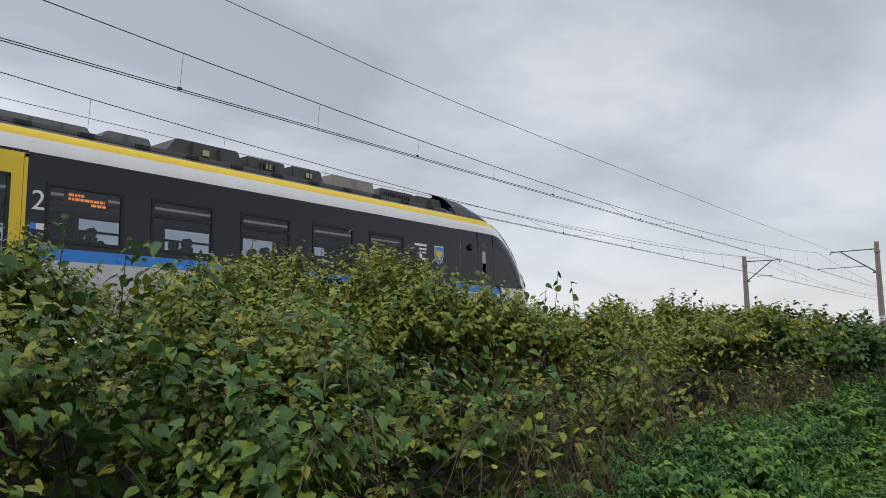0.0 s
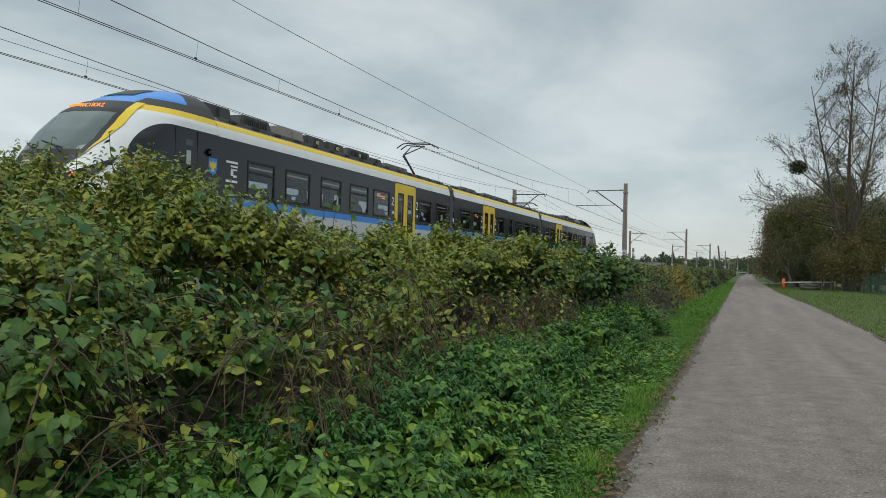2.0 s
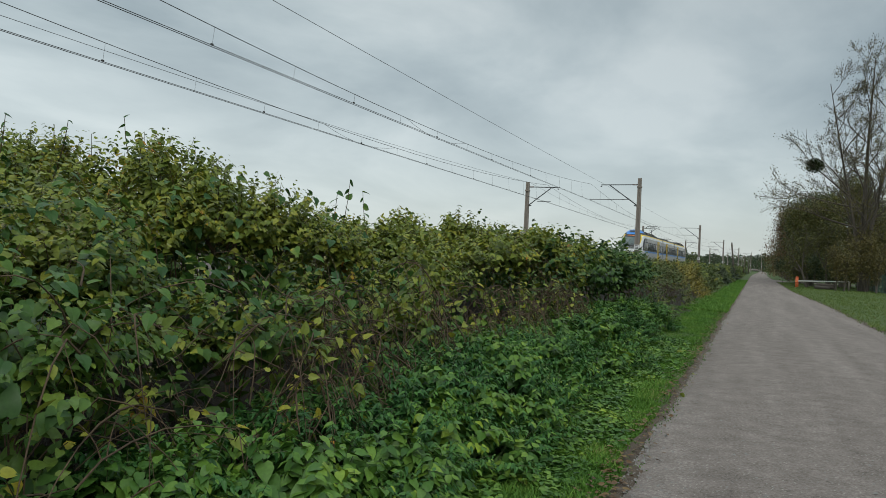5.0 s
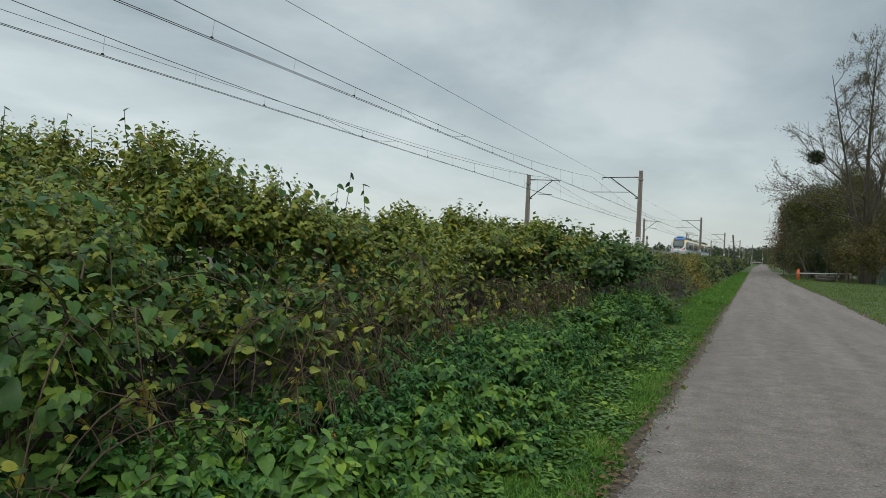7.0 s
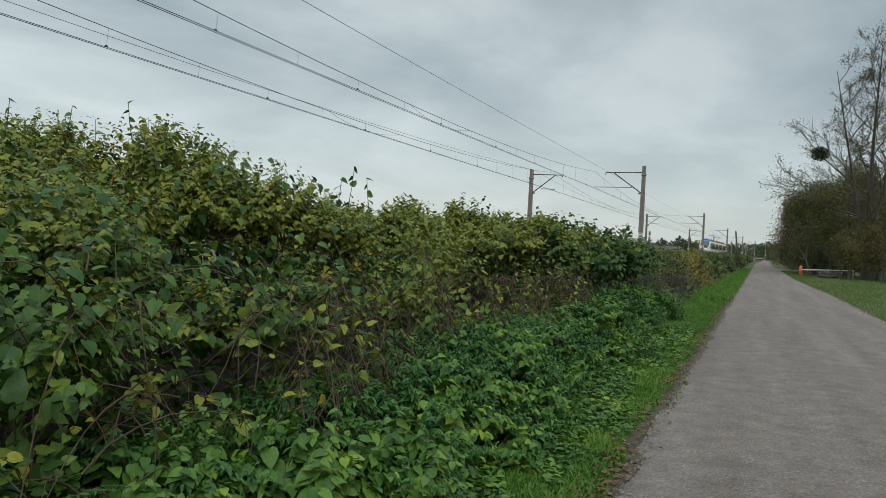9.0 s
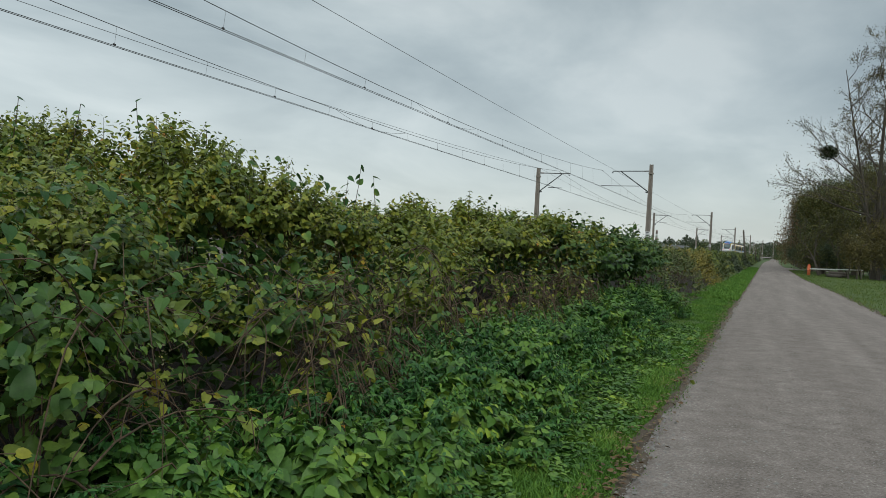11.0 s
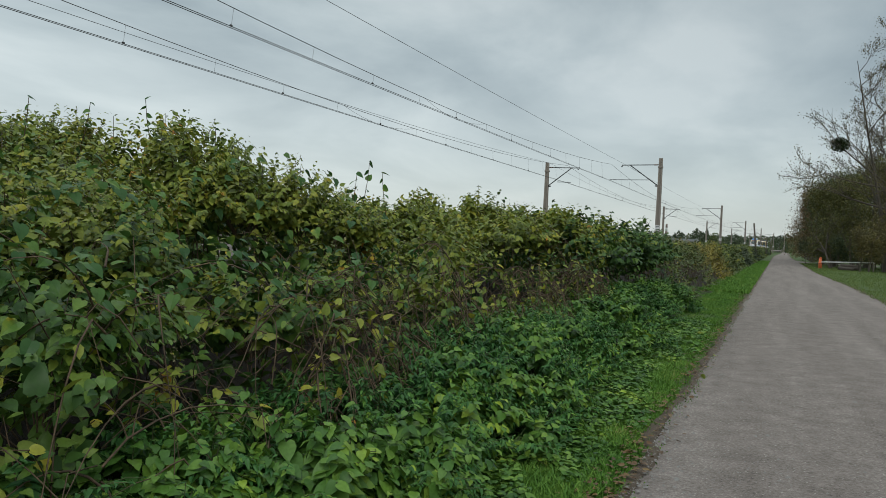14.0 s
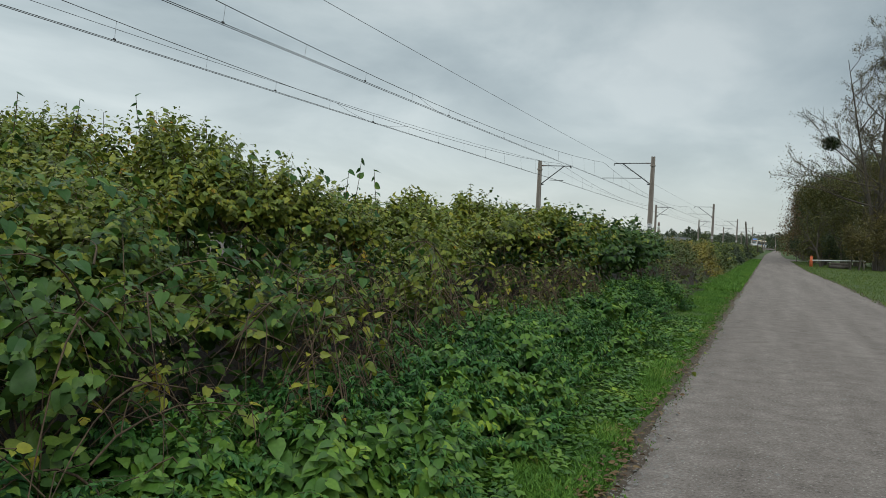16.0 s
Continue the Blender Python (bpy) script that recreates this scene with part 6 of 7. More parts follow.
def undergrowth(y0, y1, count):
    """Low clumps of nettles and young knotweed that overhang the verge."""
    th = hold("nettle_patch", (-1.9, (y0 + y1) / 2, 0.0))
    tagged(th, "patch of low bright-green nettles and heart-leaved shoots at the hedge foot", "nettles", "nettle patches")
    base = np.array(th.location)
    P_, D_, big = [], [], []
    for k in range(count):
        y = y0 + (y1 - y0) * (k + rng.random()) / count
        front = 1.50 + 0.012 * y + 0.30 * float(vnoise(np.array([y]), np.array([77.0]), 1.1)[0])
        dep = rng.random()
        x = -(front + 0.12 + 1.25 * dep)
        r = rng.uniform(0.26, 0.48)
        z = (0.10 + 0.40 * min(1, dep * 2.2)) * rng.uniform(0.75, 1.15) * (0.8 + 0.25 * smooth(4.0, 6.5, y))
        q, dd = dome_branches((x, y, float(ground_z(x, y)) + z), r, rng.uniform(0.20, 0.34), rng.integers(20, 30), 0.05)
        P_.append(q)
        D_.append(dd)
        big.append(np.full(len(q), rng.random() < 0.5))
    pts, d, big = np.concatenate(P_), np.concatenate(D_), np.concatenate(big)
    pts[:, :, 2] = np.maximum(pts[:, :, 2], ground_z(pts[:, :, 0], pts[:, :, 1]) + 0.04)
    for flag, shape, sz, per in ((True, "heart" if y0 < 7 else "fine", 0.108, 10), (False, "narrow", 0.076, 14)):
        q = big == flag
        if q.sum() < 3:
            continue
        p, al, nm, ss = tier_leaves(pts[q], d[q], per, np.full(q.sum(), sz) * rng.uniform(0.8, 1.2, q.sum()), 0.24)
        leaves("leaves" if flag else "nettle_leaves", p - base, al, nm, ss, M_LOW if flag else M_NETTLE, th, shape)
    sel = pts[rng.random(len(pts)) < 0.5]
    foot = sel[:, :1, :].copy()
    foot[:, :, 2] = ground_z(foot[:, :, 0], foot[:, :, 1]) - 0.02
    line = np.concatenate([foot, sel], 1) - base
    v, f = tubes(list(line), [np.linspace(0.005, 0.002, 7)] * len(line), 3)
    arrays("stalk_tangle", v, f, M_STALK, th)["kind"] = "stuff"


build_hedge()
twigs()
sprigs()
for a, b, n in ((0.8, 3.0, 30), (3.0, 5.2, 40), (5.2, 8.0, 52), (8.0, 12.5, 66), (12.5, 19.0, 60)):
    undergrowth(a, b, n)

# ---- verge grass, stones, fallen leaves ----


def blades(name, x, y, h, label, wide=0.006, mat=M_GRASS):
    n = len(x)
    g = ground_z(x, y)
    a = rng.uniform(0, 2 * np.pi, n)
    lean = rng.normal(size=(n, 2)) * 0.55 * h[:, None]
    w = wide * rng.uniform(0.7, 1.4, n)
    b = np.stack([x, y, g - 0.01], 1)
    sd = np.stack([np.cos(a) * w, np.sin(a) * w, a * 0], 1)
    mid = b + np.stack([lean[:, 0] * 0.35, lean[:, 1] * 0.35, h * 0.6], 1)
    tip = b + np.stack([lean[:, 0], lean[:, 1], h], 1)
    V = np.stack([b - sd, b + sd, mid + sd * 0.8, mid - sd * 0.8, tip], 1).reshape(-1, 3)
    k = np.arange(n)[:, None] * 5
    F = np.concatenate([k + np.array([[0, 1, 2]]), k + np.array([[0, 2, 3]]), k + np.array([[3, 2, 4]])], 0)
    ob = arrays(name, V, F, mat)
    tagged(ob, label, "grass", kind="stuff")


def build_grass():
    n = 80000
    y = 3.0 + 27 * rng.random(n) ** 1.7
    x = -0.70 - (0.75 + 0.05 * y) * rng.random(n) ** 0.9
    edge = smooth(-0.72, -1.1, x)
    h = (0.018 + 0.036 * edge) * rng.uniform(0.6, 1.5, n) * (1 + 0.9 * vnoise(x, y, 0.6))
    keep = (x < -0.92 + 0.30 * vnoise(x, y, 0.35)) | (rng.random(n) < 0.2)
    blades("verge_grass", x[keep], y[keep], h[keep], "bright green grass verge along the lane edge", 0.0055)
    n = 22000
    y = 28 + 80 * rng.random(n) ** 1.5
    x = -0.85 - 1.6 * rng.random(n)
    blades("verge_grass", x, y, rng.uniform(0.06, 0.16, n), "bright green grass verge along the lane edge", 0.014)
    n = 42000
    y = 17 + 95 * rng.random(n) ** 1.4
    x = 3.25 + 0.2 * vnoise(y, y * 0 + 3, 1.5) + 8.5 * rng.random(n) - 0.6 * smooth(30, 70, y)
    blades("lawn_grass", x, y, rng.uniform(0.03, 0.09, n), "mown green lawn beside the lane with yellowed edge", 0.013, M_LAWN)


def build_stones():
    n = 9000
    y = 4.5 + 26 * rng.random(n) ** 1.8
    x = ROAD_L + (ROAD_R - ROAD_L) * rng.random(n)
    bare = rng.random(n) < 0.35
    x = np.where(bare, ROAD_L + rng.exponential(0.12, n), x)
    s = 0.0035 + rng.exponential(0.0028, n)
    o = np.array([[1, 0, 0.1], [0.2, 0.9, 0], [-0.9, 0.2, 0.1], [-0.1, -1, 0], [0.1, 0, 0.8]])
    V = np.stack([x, y, 0.006 + 0.035 * (1 - (2 * (x - ROAD_L) / (ROAD_R - ROAD_L) - 1) ** 2)], 1)[:, None, :] + s[:, None, None] * (o[None] + rng.normal(size=(n, 5, 3)) * 0.18)
    k = np.arange(n)[:, None] * 5
    F = np.concatenate([k + np.array([[a, b, 4]]) for a, b in ((0, 1), (1, 2), (2, 3), (3, 0))], 0)
    tagged(arrays("loose_stones", V.reshape(-1, 3), F, M_STONE), "small pale loose stones on the lane", "gravel", kind="stuff")
    n = 1700
    y = 4.5 + 40 * rng.random(n) ** 1.5
    x = np.where(rng.random(n) < 0.75, ROAD_L - 0.08 + rng.normal(size=n) * 0.10, 3.2 + rng.normal(size=n) * 0.25)
    ob = leaves("fallen_leaves", np.stack([x, y, 0.035 + 0 * x], 1), np.stack([*rng.normal(size=(2, n)), 0 * x], 1), np.array([0, 0, 1.0]) + rng.normal(size=(n, 3)) * 0.25, rng.uniform(0.025, 0.06, n), M_LITTER, None, "fine")
    tagged(ob, "dry brown fallen leaves along the lane edge", "leaf litter", kind="stuff")


def build_weeds():
    """Small broad-leaved weeds between the nettles and the lane edge."""
    n = 15000
    y = 3.2 + 13 * rng.random(n) ** 1.4
    x = -0.95 - (0.72 + 0.02 * y) * rng.random(n) ** 0.6
    keep = vnoise(x, y, 0.35) + 0.5 * vnoise(x + 9, y, 0.8) + 0.35 * smooth(-1.0, -1.5, x) > 0.12
    x, y = x[keep], y[keep]
    n = len(x)
    pos = np.stack([x, y, ground_z(x, y) + rng.uniform(0.02, 0.10, n) * smooth(-0.9, -1.4, x) + 0.012], 1)
    ob = leaves("verge_weeds", pos, np.stack([rng.normal(size=n), rng.normal(size=n), rng.normal(size=n) * 0.2 - 0.1], 1), np.array([0.05, 0, 1.0]) + rng.normal(size=(n, 3)) * 0.3, rng.uniform(0.03, 0.07, n), M_LOW, None, "fine")
    tagged(ob, "low broad-leaved green weeds in the grass verge", "weeds", kind="stuff")


build_grass()
build_weeds()
build_stones()

# ---- trees beside the lane ----


def limbs(start, direction, length, radius, depth, spread, rise, out, tips):
    """Recursive branching: polylines and radii, and the twig tips."""
    n = 5
    p = [np.array(start)]
    d = np.array(direction, dtype=float)
    for k in range(n - 1):
        d = d + rng.normal(size=3) * 0.10 + np.array([0, 0, rise])
        d /= np.linalg.norm(d)
        p.append(p[-1] + d * length / (n - 1))
    r = np.linspace(radius, radius * 0.55, n)
    out.append((np.array(p), r))
    if depth == 0:
        tips.append((p[-1], d))
        tips.append((p[2], d))
        return
    kids = 3 if depth > 1 else 4
    for k in range(kids):
        at = p[-1] if k == 0 else p[rng.integers(2, n)]
        dd = d + unit(1)[0] * spread
        dd /= np.linalg.norm(dd)
        limbs(at, dd, length * rng.uniform(0.6, 0.82), radius * 0.52, depth - 1, spread, rise, out, tips)


def tree(name, at, height, label, mat, stems=1, depth=3, spread=0.7, rise=0.05, crown=(3.5, 4.5), leaf=0.42, count=2600, hug=0.0, lift=0.55, lean=0.0):
    th = hold(name, at)
    tagged(th, label, "tree", "lane-side trees")
    out, tips = [], []
    trunk = height * (1 - lift) * 0.6
    for s in range(stems):
        d = np.array([rng.normal() * 0.12 * (stems > 1) + lean, rng.normal() * 0.12 * (stems > 1), 1.0])
        limbs((rng.normal() * 0.15 * (stems - 1), rng.normal() * 0.15 * (stems - 1), -0.2), d / np.linalg.norm(d), trunk + 0.2 if depth else height, 0.014 * height / max(1, stems) ** 0.4, depth, spread, rise, out, tips)
    v, f = tubes([o[0] for o in out], [o[1] for o in out], 6)
    top = v[:, 2].max()
    k = height / top * 0.97
    sc = np.array([k ** 0.5, k ** 0.5, k])
    tk = arrays("trunk" if stems == 1 else "stem_cluster", v * sc, f, M_BARK, th, flat=False)
    if stems > 1:
        tk["kind"] = "stuff"
    tp = np.array([t[0] for t in tips]) * sc
    td = np.array([t[1] for t in tips])
    # clumps of leaves about the twig ends and through an uneven crown
    c = rng.integers(0, len(tp), count)
    pos = tp[c] + rng.normal(size=(count, 3)) * np.array([0.06, 0.06, 0.05]) * height * (1 - hug)
    if hug:
        pos = tp[c] + td[c] * rng.uniform(-0.9, 0.25, (count, 1)) + rng.normal(size=(count, 3)) * 0.28
    fill = int(count * (1 - hug) * 0.4)
    u = unit(fill) * (rng.random((fill, 1)) ** 0.45)
    cz = height * (1 - lift * 0.62)
    lob = 1 + 1.3 * vnoise(np.arctan2(u[:, 1], u[:, 0]) * 2.2 + at[1], u[:, 2] * 3, 0.8)
    q = u * np.array([crown[0], crown[0], height * lift * 0.62])[None] * lob[:, None] + np.array([0, 0, cz])
    pos = np.concatenate([pos, q]) if fill else pos
    pos = pos[pos[:, 2] > 0.6]
    n = len(pos)
    leaves("crown", pos, rng.normal(size=(n, 3)) + np.array([0, 0, -0.5]), rng.normal(size=(n, 3)) + np.array([0, 0, 0.6]), leaf * rng.uniform(0.6, 1.3, n), mat, th, "rough")
    return th


def tall_poplar():
    """A half-bare poplar: forked trunk, ascending limbs, fine twigs with few leaves."""
    at = (9.6, 83.0, -0.05)
    th = hold("tall_poplar", at)
    tagged(th, "tall half-bare poplar with sparse bronze leaves behind the lawn", "tree", "lane-side trees")
    out, tips = [], []
    t = np.linspace(0, 1, 12)
    leaders = [np.stack([-0.5 * t + 0.8 * t * t, 0 * t, -0.3 + 23.0 * t], 1), np.stack([-0.2 - 4.2 * np.clip(t - 0.2, 0, 1), -0.6 * t, -0.3 + 6 * t + 14.5 * t ** 1.2], 1), np.stack([0.1 + 3.2 * np.clip(t - 0.25, 0, 1) ** 0.8, 0.4 * t, -0.3 + 7 * t + 14 * t ** 1.2], 1)]
    for ld, r0 in zip(leaders, (0.34, 0.22, 0.22)):
        out.append((ld, np.linspace(r0, 0.03, 12)))
        for h in np.linspace(0.22, 0.95, 15):
            p = np.array([np.interp(h, t, ld[:, k]) for k in range(3)])
            az = rng.uniform(0, 2 * np.pi)
            el = rng.uniform(0.55, 1.15)
            d = np.array([math.cos(az) * math.cos(el), math.sin(az) * math.cos(el), math.sin(el)])
            limbs(p, d, rng.uniform(2.2, 3.6) * (1.25 - 0.75 * h), 0.085 * (1.2 - h) + 0.02, 3, 0.62, 0.03, out, tips)
    # the bough that carries the mistletoe, and two lower ones over the lane
    for p, tgt, ln in (((-0.1, 0, 8.2), (-4.65, -1.0, 3.9), 6.2), ((-0.1, 0, 8.0), (-5.5, -1.0, 1.2), 6.0), ((-0.1, 0, 6.0), (-5.2, -1.5, 1.6), 5.5)):
        d = np.array(tgt) / np.linalg.norm(tgt)
        q = np.array(p) + d[None, :] * ln * np.linspace(0, 1, 6)[:, None] + np.array([0, 0, -0.5])[None] * (np.linspace(0, 1, 6) * (1 - np.linspace(0, 1, 6)))[:, None]
        out.append((q, np.linspace(0.11, 0.05, 6)))
        for k in (2, 3, 4, 5, 5):
            limbs(q[k], d + unit(1)[0] * 0.55, 2.0, 0.04, 2, 0.6, 0.05, out, tips)
    v, f = tubes([o[0] for o in out], [np.maximum(o[1], 0.012) for o in out], 5)
    arrays("trunk", v, f, M_BARK, th, flat=False)
    tp, td = np.array([q[0] for q in tips]), np.array([q[1] for q in tips])
    n = 24000
    c = rng.integers(0, len(tp), n)
    pos = tp[c] + td[c] * rng.uniform(-0.7, 0.3, (n, 1)) + rng.normal(size=(n, 3)) * 0.20
    keep = rng.random(n) < 0.48 + 0.40 * smooth(16, 5, pos[:, 2])
    pos = pos[keep]
    n = len(pos)
    leaves("crown", pos, rng.normal(size=(n, 3)) + np.array([0, 0, -0.5]), rng.normal(size=(n, 3)) + np.array([0, 0, 0.4]), rng.uniform(0.09, 0.17, n), M_BRONZE, th, "rough")


def build_trees():
    # tall open tree with the mistletoe
    tall_poplar()
    th = hold("mistletoe", (4.95, 82.0, 12.05))
    tagged(th, "dark round mistletoe ball on a poplar bough", "mistletoe")
    u = unit(800)
    pos = u * (rng.random((800, 1)) ** 0.55) * np.array([0.78, 0.78, 0.66])
    leaves("sprays", pos, u + rng.normal(size=(800, 3)) * 0.4, rng.normal(size=(800, 3)), rng.uniform(0.12, 0.26, 800), M_MISTLE, th, "rough")
    P, R = [], []
    for k in range(40):
        d = unit(1)[0]
        P.append(np.stack([d * 0.7 * t for t in np.linspace(0, 1, 3)]))
        R.append(np.array([0.02, 0.014, 0.008]))
    v, f = tubes(P, R, 4)
    arrays("stalks", v, f, M_BARK, th)
    # brushwood about its foot
    for x, y, h, mt, lab in ((8.4, 80.0, 5.6, M_BRONZE, "twiggy bronze brushwood at a tree foot"), (10.8, 82.0, 7.2, M_BRONZE, "twiggy bronze brushwood at a tree foot"), (6.9, 86.5, 7.4, M_TREE, "olive brushwood beside the lawn"), (12.8, 84.0, 8.2, M_TREE, "olive brushwood beside the lawn"), (6.6, 95.0, 4.0, M_DARKTREE, "dark green undergrowth below the trees"), (8.8, 94.0, 3.6, M_DARKTREE, "dark green undergrowth below the trees"), (11.0, 95.0, 4.2, M_TREE, "olive brushwood beside the lawn"), (13.4, 93.0, 4.4, M_DARKTREE, "dark green undergrowth below the trees"), (5.6, 104.0, 3.8, M_DARKTREE, "dark green undergrowth below the trees"), (9.6, 88.0, 8.8, M_BRONZE, "twiggy bronze brushwood at a tree foot")):
        tree("brushwood", (x, y, -0.05), h, lab, mt, stems=4, depth=3, spread=0.85, rise=0.03, crown=(h * 0.30, 3), leaf=0.15, count=7500, hug=0.55, lift=0.92)
    # wood along the lane
    rows = [(6.0, 98, 10.8, M_TREE, "olive"), (9.5, 101, 13.5, M_TREE, "olive"), (5.4, 110, 11.8, M_DARKTREE, "dark green"), (9.2, 114, 12.5, M_DARKTREE, "dark green"), (4.9, 126, 11.4, M_RUST, "rusty brown"), (8.6, 129, 13, M_DARKTREE, "dark green"), (5.0, 140, 10.4, M_RUST, "rusty brown"), (9, 146, 13, M_RUST, "rusty brown"), (5.2, 158, 8.0, M_RUST, "rusty brown"), (5.4, 178, 7.5, M_TREE, "olive"), (5.6, 200, 7.0, M_FAR, "fading green"), (6.2, 225, 7.0, M_FAR, "fading green"), (13, 106, 11.5, M_TREE, "olive"), (14.5, 122, 12.5, M_DARKTREE, "dark green"), (14, 96, 10, M_DARKTREE, "dark green")]
    for x, y, h, mt, c in rows:
        tree("broadleaf_tree", (x, y, -0.06), h, "dense %s broadleaf tree lining the lane" % c, mt, depth=3, spread=0.75, crown=(3.4, 5), leaf=0.20, count=10500, lift=0.88)


def far_tree(at, h, w, mat, name, label, n=260):
    th = hold(name, at)
    tagged(th, label, "tree", "far trees")
    v, f = tubes([np.array([[0, 0, -0.3], [0, 0, h * 0.5], [0, 0, h * 0.9]])], [np.array([h * 0.02, h * 0.014, h * 0.004])], 5)
    arrays("trunk", v, f, M_BARK, th)
    z = rng.random(n)
    prof = np.sin(np.pi * np.clip(z * 0.92 + 0.08, 0, 1)) ** 0.6
    a = rng.uniform(0, 6.283, n)
    r = w * prof * np.sqrt(rng.random(n)) * rng.uniform(0.7, 1.25, n)
    pos = np.stack([np.cos(a) * r, np.sin(a) * r, h * (0.02 + 0.98 * z)], 1)
    leaves("crown", pos, rng.normal(size=(n, 3)) + np.array([0, 0, 0.4]), rng.normal(size=(n, 3)), rng.uniform(0.06, 0.11, n) * h, mat, th, "rough")


def bearing_at(b, y):
    return (y * math.tan(radians(b)), y)


def build_distance():
    for b, e in ((-6.9, 0.85), (-6.64, 1.05), (-6.45, 0.9), (-5.75, 0.8), (-5.55, 1.1), (-5.4, 1.2), (-5.18, 1.05), (-4.95, 1.0), (-4.7, 1.15)):
        x, y = bearing_at(b, 560 + rng.uniform(-15, 15))
        far_tree((x, y, 0), 1.6 + y * math.tan(radians(e)), 2.3, M_DARKTREE, "far_poplar", "slim dark poplar on the horizon")
    for k in range(64):
        b = -11 + k * 0.19 + rng.uniform(-0.1, 0.1)
        x, y = bearing_at(b, 610 + rng.uniform(-30, 60))
        far_tree((x, y, 0), 1.6 + y * math.tan(radians(0.50 + 0.35 * rng.random() + (0.15 if b > -5 else 0))), 6.5, M_DARKTREE if k % 3 else M_FAR, "far_tree", "dark hazy tree on the horizon", 460)
    for k in range(16):
        x, y = bearing_at(0.1 + k * 0.45, 480 + rng.uniform(-40, 40))
        far_tree((x, y, 0), rng.uniform(8, 12), 5.0, M_DARKTREE, "far_tree", "dark hazy tree on the horizon", 460)
    # tall banded chimney
    x, y = bearing_at(-7.52, 900)
    ch = hold("chimney", (x, y, 0))
    tagged(ch, "slim brown and white banded works chimney far away", "chimney")
    top = 1.6 + 900 * math.tan(radians(1.5))
    for k in range(6):
        bm = bmesh.new()
        rod(bm, (0, 0, top * k / 6), (0, 0, top * (k + 1) / 6), 1.7 - 0.1 * k, 1.6 - 0.1 * k, 14)
        part("band", bm, M_TILE if k % 2 else M_WALL, ch)
    # low works halls and houses on the horizon
    for b, y, w, h, mt in ((-6.2, 520, 17, 4.2, M_WALL), (-4.1, 700, 24, 9.0, M_WALL), (-2.9, 720, 30, 8.0, M_WALL), (-1.9, 690, 16, 7.0, M_WALL), (-9.0, 640, 26, 6.5, M_WALL)):
        x, yy = bearing_at(b, y)
        ho = hold("far_building", (x, yy, 0))
        tagged(ho, "pale low works building on the horizon", "building", "far buildings")
        bm = bmesh.new()
        box(bm, -w / 2, w / 2, -5, 5, -0.3, h, 0.05)
        part("wall", bm, mt, ho)
        bm = bmesh.new()
        vs = [bm.verts.new(p) for p in ((-w / 2 - 0.4, -5.4, h), (w / 2 + 0.4, -5.4, h), (w / 2 + 0.4, 5.4, h), (-w / 2 - 0.4, 5.4, h), (-w / 2 - 0.4, 0, h + 1.6), (w / 2 + 0.4, 0, h + 1.6))]
        for q in ((0, 1, 5, 4), (2, 3, 4, 5), (0, 4, 3), (1, 2, 5), (3, 2, 1, 0)):
            bm.faces.new([vs[i] for i in q])
        part("roof", bm, M_ROOF, ho)
        for k in range(int(w / 4)):
            bm = bmesh.new()
            xx = -w / 2 + 2 + k * 4
            box(bm, xx - 0.8, xx + 0.8, -5.06, -4.9, h * 0.4, h * 0.75)
            part("window", bm, M_GLASSFAR, ho)


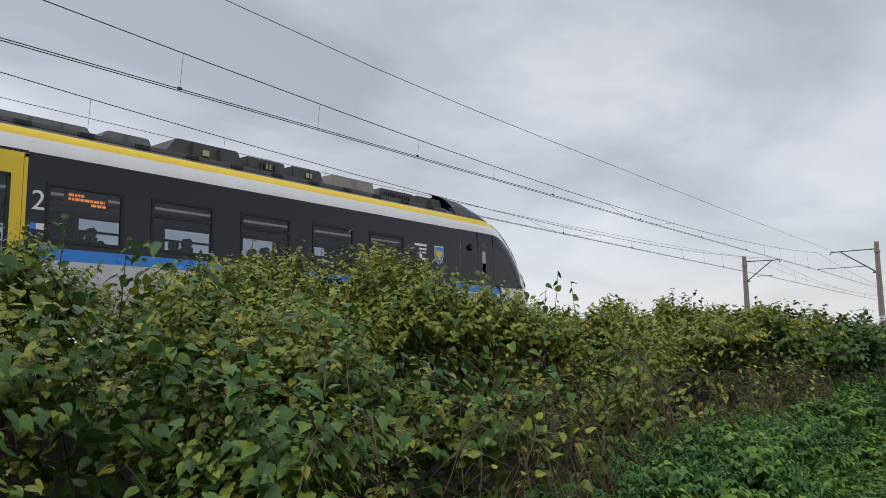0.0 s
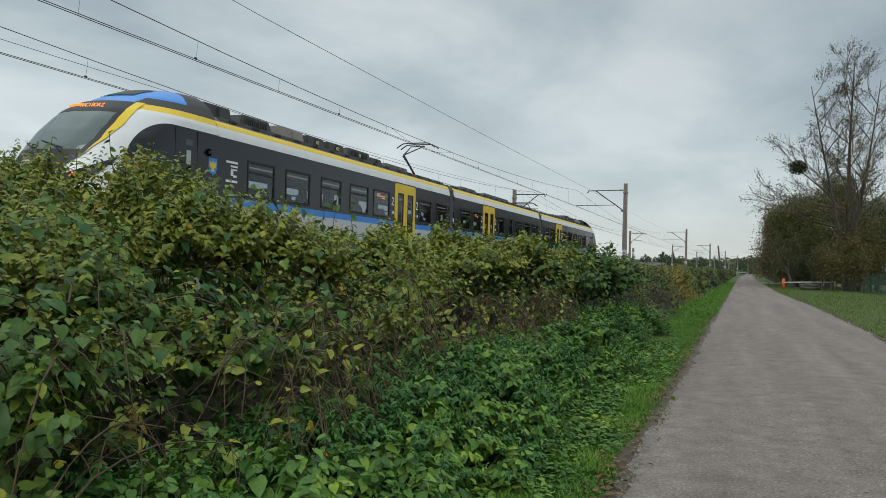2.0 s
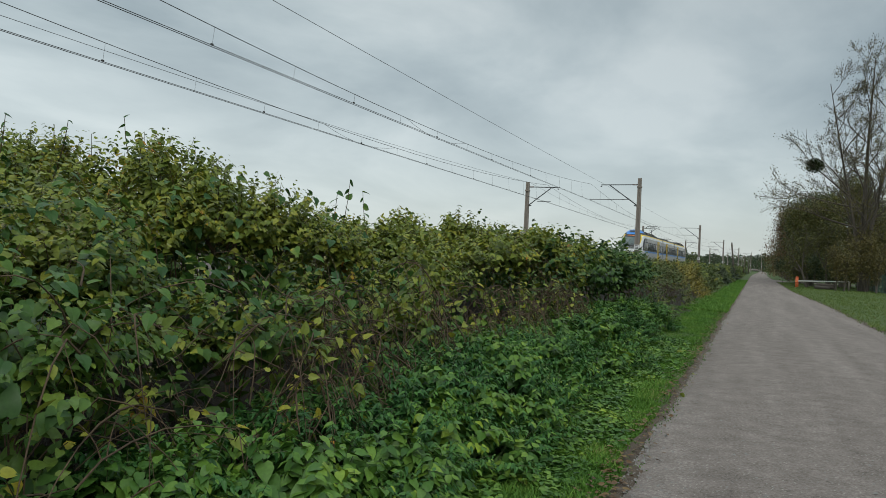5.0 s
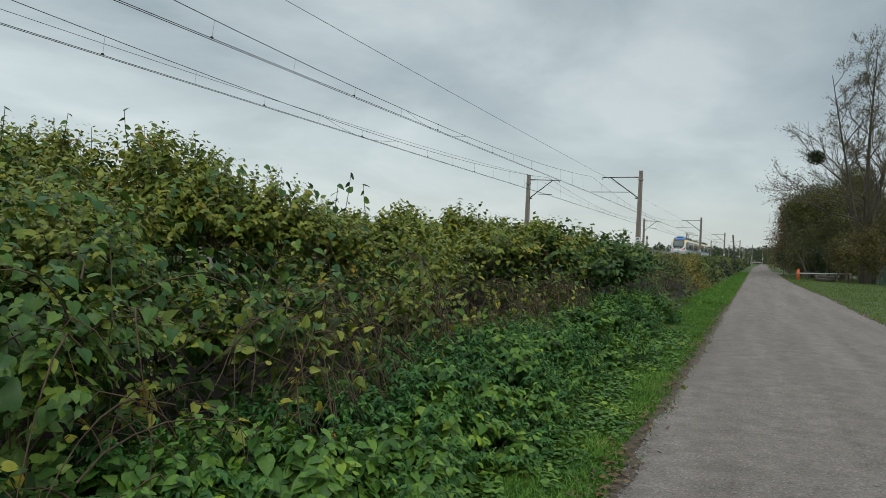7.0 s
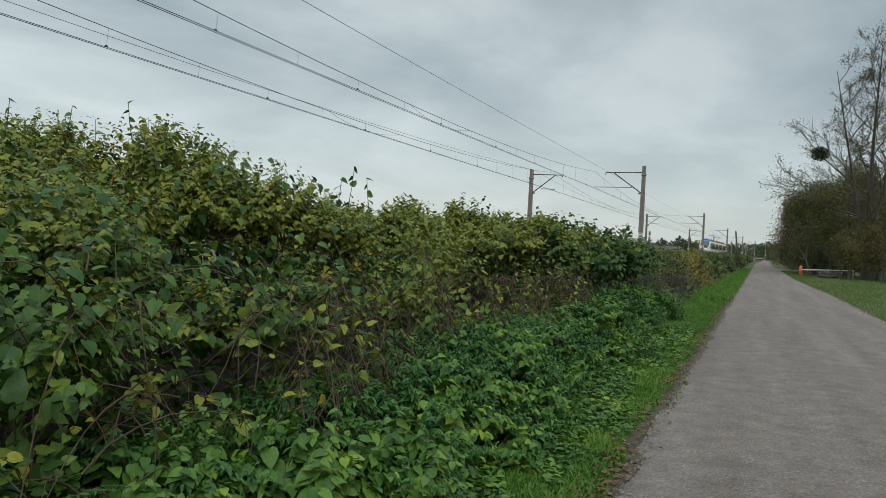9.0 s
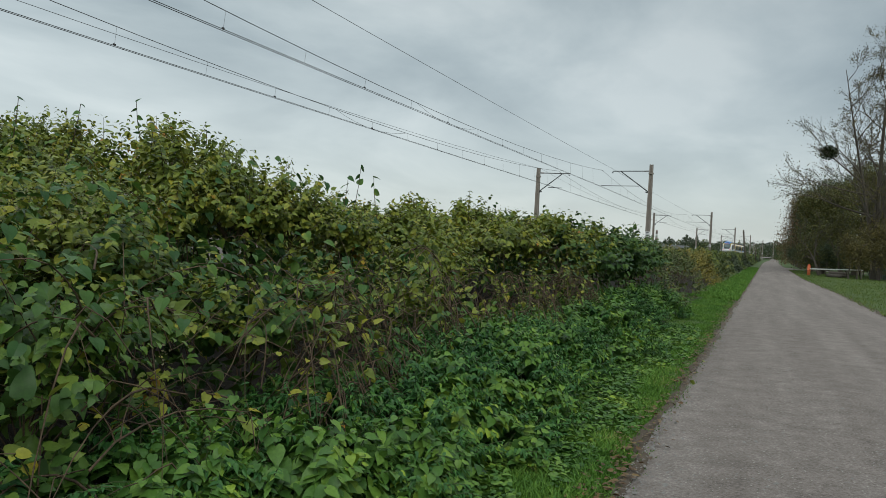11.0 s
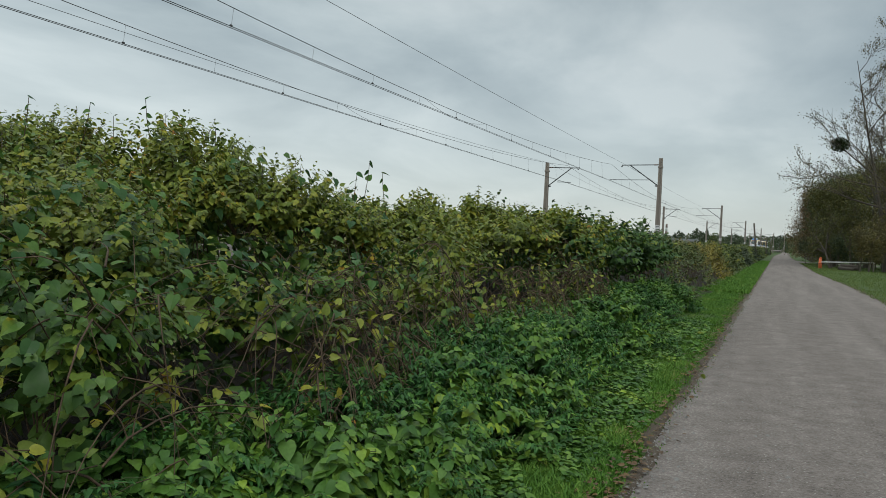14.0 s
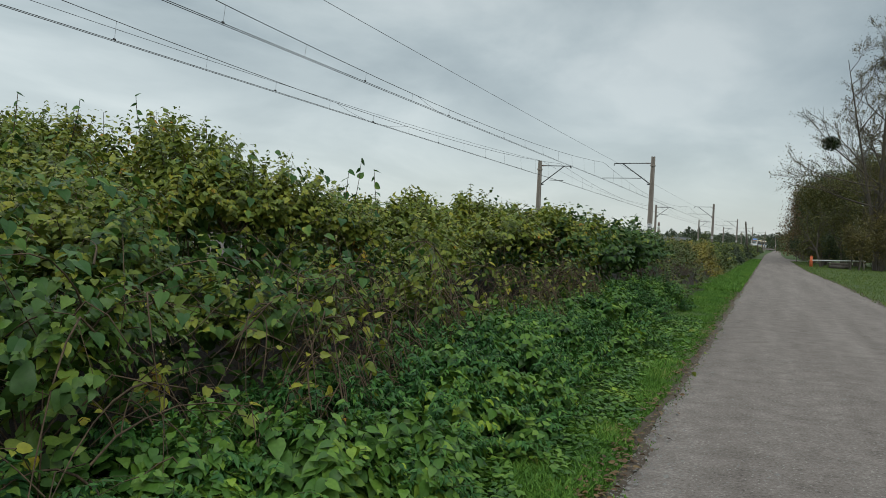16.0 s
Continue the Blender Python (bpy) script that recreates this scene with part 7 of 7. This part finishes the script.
def build_small():
    # leaning wooden pole
    p = hold("leaning_pole", (-2.75, 120, 0))
    tagged(p, "old dark wooden pole leaning beside the lane hedge", "pole")
    bm = bmesh.new()
    rod(bm, (0, 0, -0.4), (-0.66, 0.1, 5.35), 0.15, 0.11, 10)
    rod(bm, (-0.60, 0.1, 4.9), (-0.61, 0.1, 4.98), 0.16, 0.16, 10)
    part("shaft", bm, M_BARK, p)
    for y, x, h in ((185, -2.4, 4.6), (245, -1.9, 4.8)):
        q = hold("wooden_pole", (x, y, 0))
        tagged(q, "slim wooden line pole beside the lane", "pole", "line poles")
        bm = bmesh.new()
        rod(bm, (0, 0, -0.3), (0, 0, h), 0.13, 0.09, 8)
        part("shaft", bm, M_BARK, q)
    # orange post and white barrier boom
    b = hold("lane_barrier", (3.85, 82.0, 0))
    tagged(b, "orange barrier post with a long white boom across the lawn", "barrier")
    bm = bmesh.new()
    rod(bm, (0, 0, -0.1), (0, 0, 0.98), 0.16, 0.13, 12)
    rod(bm, (0, 0, 0.98), (0, 0, 1.06), 0.15, 0.08, 12)
    rod(bm, (0, 0, 0.45), (0, 0, 0.56), 0.165, 0.165, 12)
    part("post", bm, M_ORANGE, b)
    bm = bmesh.new()
    rod(bm, (0.1, -0.1, 0.62), (4.5, -1.5, 0.82), 0.06, 0.05, 8)
    part("boom", bm, M_BOOM, b)
    bm = bmesh.new()
    rod(bm, (4.4, -1.45, -0.15), (4.4, -1.45, 0.85), 0.06, 0.06, 8)
    part("rest_post", bm, M_MAST, b)
    yp = hold("marker_post", (4.3, 200, 0))
    tagged(yp, "small yellow marker post beside the lane", "post")
    bm = bmesh.new()
    rod(bm, (0, 0, -0.1), (0, 0, 1.5), 0.16, 0.16, 10)
    box(bm, -0.25, 0.25, -0.18, -0.14, 0.9, 1.5, 0.02)
    part("shaft", bm, M_WARN, yp)
    # heap of cut logs by the barrier
    for k, (dx, dz, ln) in enumerate(((0, 0.17, 1.7), (0.5, 0.15, 1.4), (0.25, 0.40, 1.5), (-0.45, 0.14, 1.2))):
        lg = hold("cut_log", (6.3 + dx * 0.4, 82.6 + dx, dz - 0.05))
        tagged(lg, "grey-brown cut log lying on the grass", "log", "cut logs")
        bm = bmesh.new()
        rod(bm, (-ln / 2, 0, 0), (ln / 2, rng.normal() * 0.1, rng.normal() * 0.03), 0.17, 0.13, 12)
        for v in bm.verts:
            v.co += Vector(rng.normal(size=3) * 0.012)
        part("bark", bm, M_BARK, lg)
    # green mesh fence along the lawn's far edge
    fe = hold("mesh_fence", (10.5, 58.0, -0.06))
    tagged(fe, "dark green welded mesh fence beyond the lawn", "fence")
    bm = bmesh.new()
    box(bm, -0.03, 0.03, -0.03, 0.03, -0.1, 1.75, 0.006)
    post = mesh_of("fence_post", bm, M_FENCE)
    bm = bmesh.new()
    for k in range(12):
        y = 0.12 + k * 0.2
        box(bm, -0.006, 0.006, y - 0.006, y + 0.006, 0.05, 1.68)
    for z in (0.08, 0.45, 0.85, 1.25, 1.62):
        box(bm, -0.012, 0.012, 0.03, 2.47, z - 0.012, z + 0.012)
    pan = mesh_of("fence_panel", bm, M_FENCE)
    for k in range(15):
        share("fence_post", post, fe, pose(0.02 * k, k * 2.5, 0))
        share("fence_panel", pan, fe, pose(0.02 * k, k * 2.5, 0))


build_trees()
build_distance()
build_small()


def build_insect():
    th = hold("flying_insect")
    tagged(th, "small dark insect flying past", "insect")
    bm = bmesh.new()
    bmesh.ops.create_uvsphere(bm, u_segments=10, v_segments=6, radius=1, matrix=Matrix.Diagonal((0.008, 0.002, 0.002, 1)))
    bmesh.ops.create_uvsphere(bm, u_segments=8, v_segments=6, radius=0.002, matrix=Matrix.Translation((0.009, 0, 0)))
    part("body", bm, M_ROOF, th)
    for s in (-1, 1):
        bm = bmesh.new()
        vs = [bm.verts.new(p) for p in ((0.004, 0, 0.003), (0.010, s * 0.010, 0.008), (0.004, s * 0.021, 0.010), (-0.008, s * 0.018, 0.009), (-0.006, s * 0.004, 0.004))]
        bm.faces.new(vs if s > 0 else vs[::-1])
        bmesh.ops.solidify(bm, geom=list(bm.faces), thickness=0.0006)
        part("wing", bm, M_LIGHT, th)
    return th


insect = build_insect()


# ---- motion ----
TRAIN_ROWS = [(0.0, 3.15), (0.5, 15.7), (1.0, 28.25), (1.5, 40.8), (2.0, 53.4), (2.5, 66.3), (3.0, 79.4), (3.5, 92.8), (4.0, 106.2), (5.2, 140.0), (6.5, 177.0), (8.0, 219.0), (9.0, 246.0), (10.5, 284.0), (12.0, 320.0), (14.0, 368.0), (16.0, 414.0)]


def motions():
    rows = []
    for t, y in TRAIN_ROWS:
        mid = y - 12.0
        rows.append((t, pose(TRACK_X + float(bend(mid)) + 12.0 * 0, y, RAIL_Z) if mid < 110 else
                     pose(TRACK_X + float(bend(mid)) + 12.0 * 2.2e-4 * (mid - 110), y, RAIL_Z, 0, 0, -math.degrees(2.2e-4 * (mid - 110)))))
    walk(train, rows)
    way = [(0.0, (-2.2, 0.9, 1.95)), (3.7, (-2.2, 0.9, 1.95)), (3.9, (-0.739, 0.938, 1.714)), (4.0, (-0.27, 1.158, 1.758)), (4.1, (0.35, 1.36, 1.74)), (4.3, (1.7, 1.7, 1.8)), (16.0, (1.7, 1.7, 1.8))]
    walk(insect, [(t, pose(*p, 0, 0, 20)) for t, p in way])


motions()
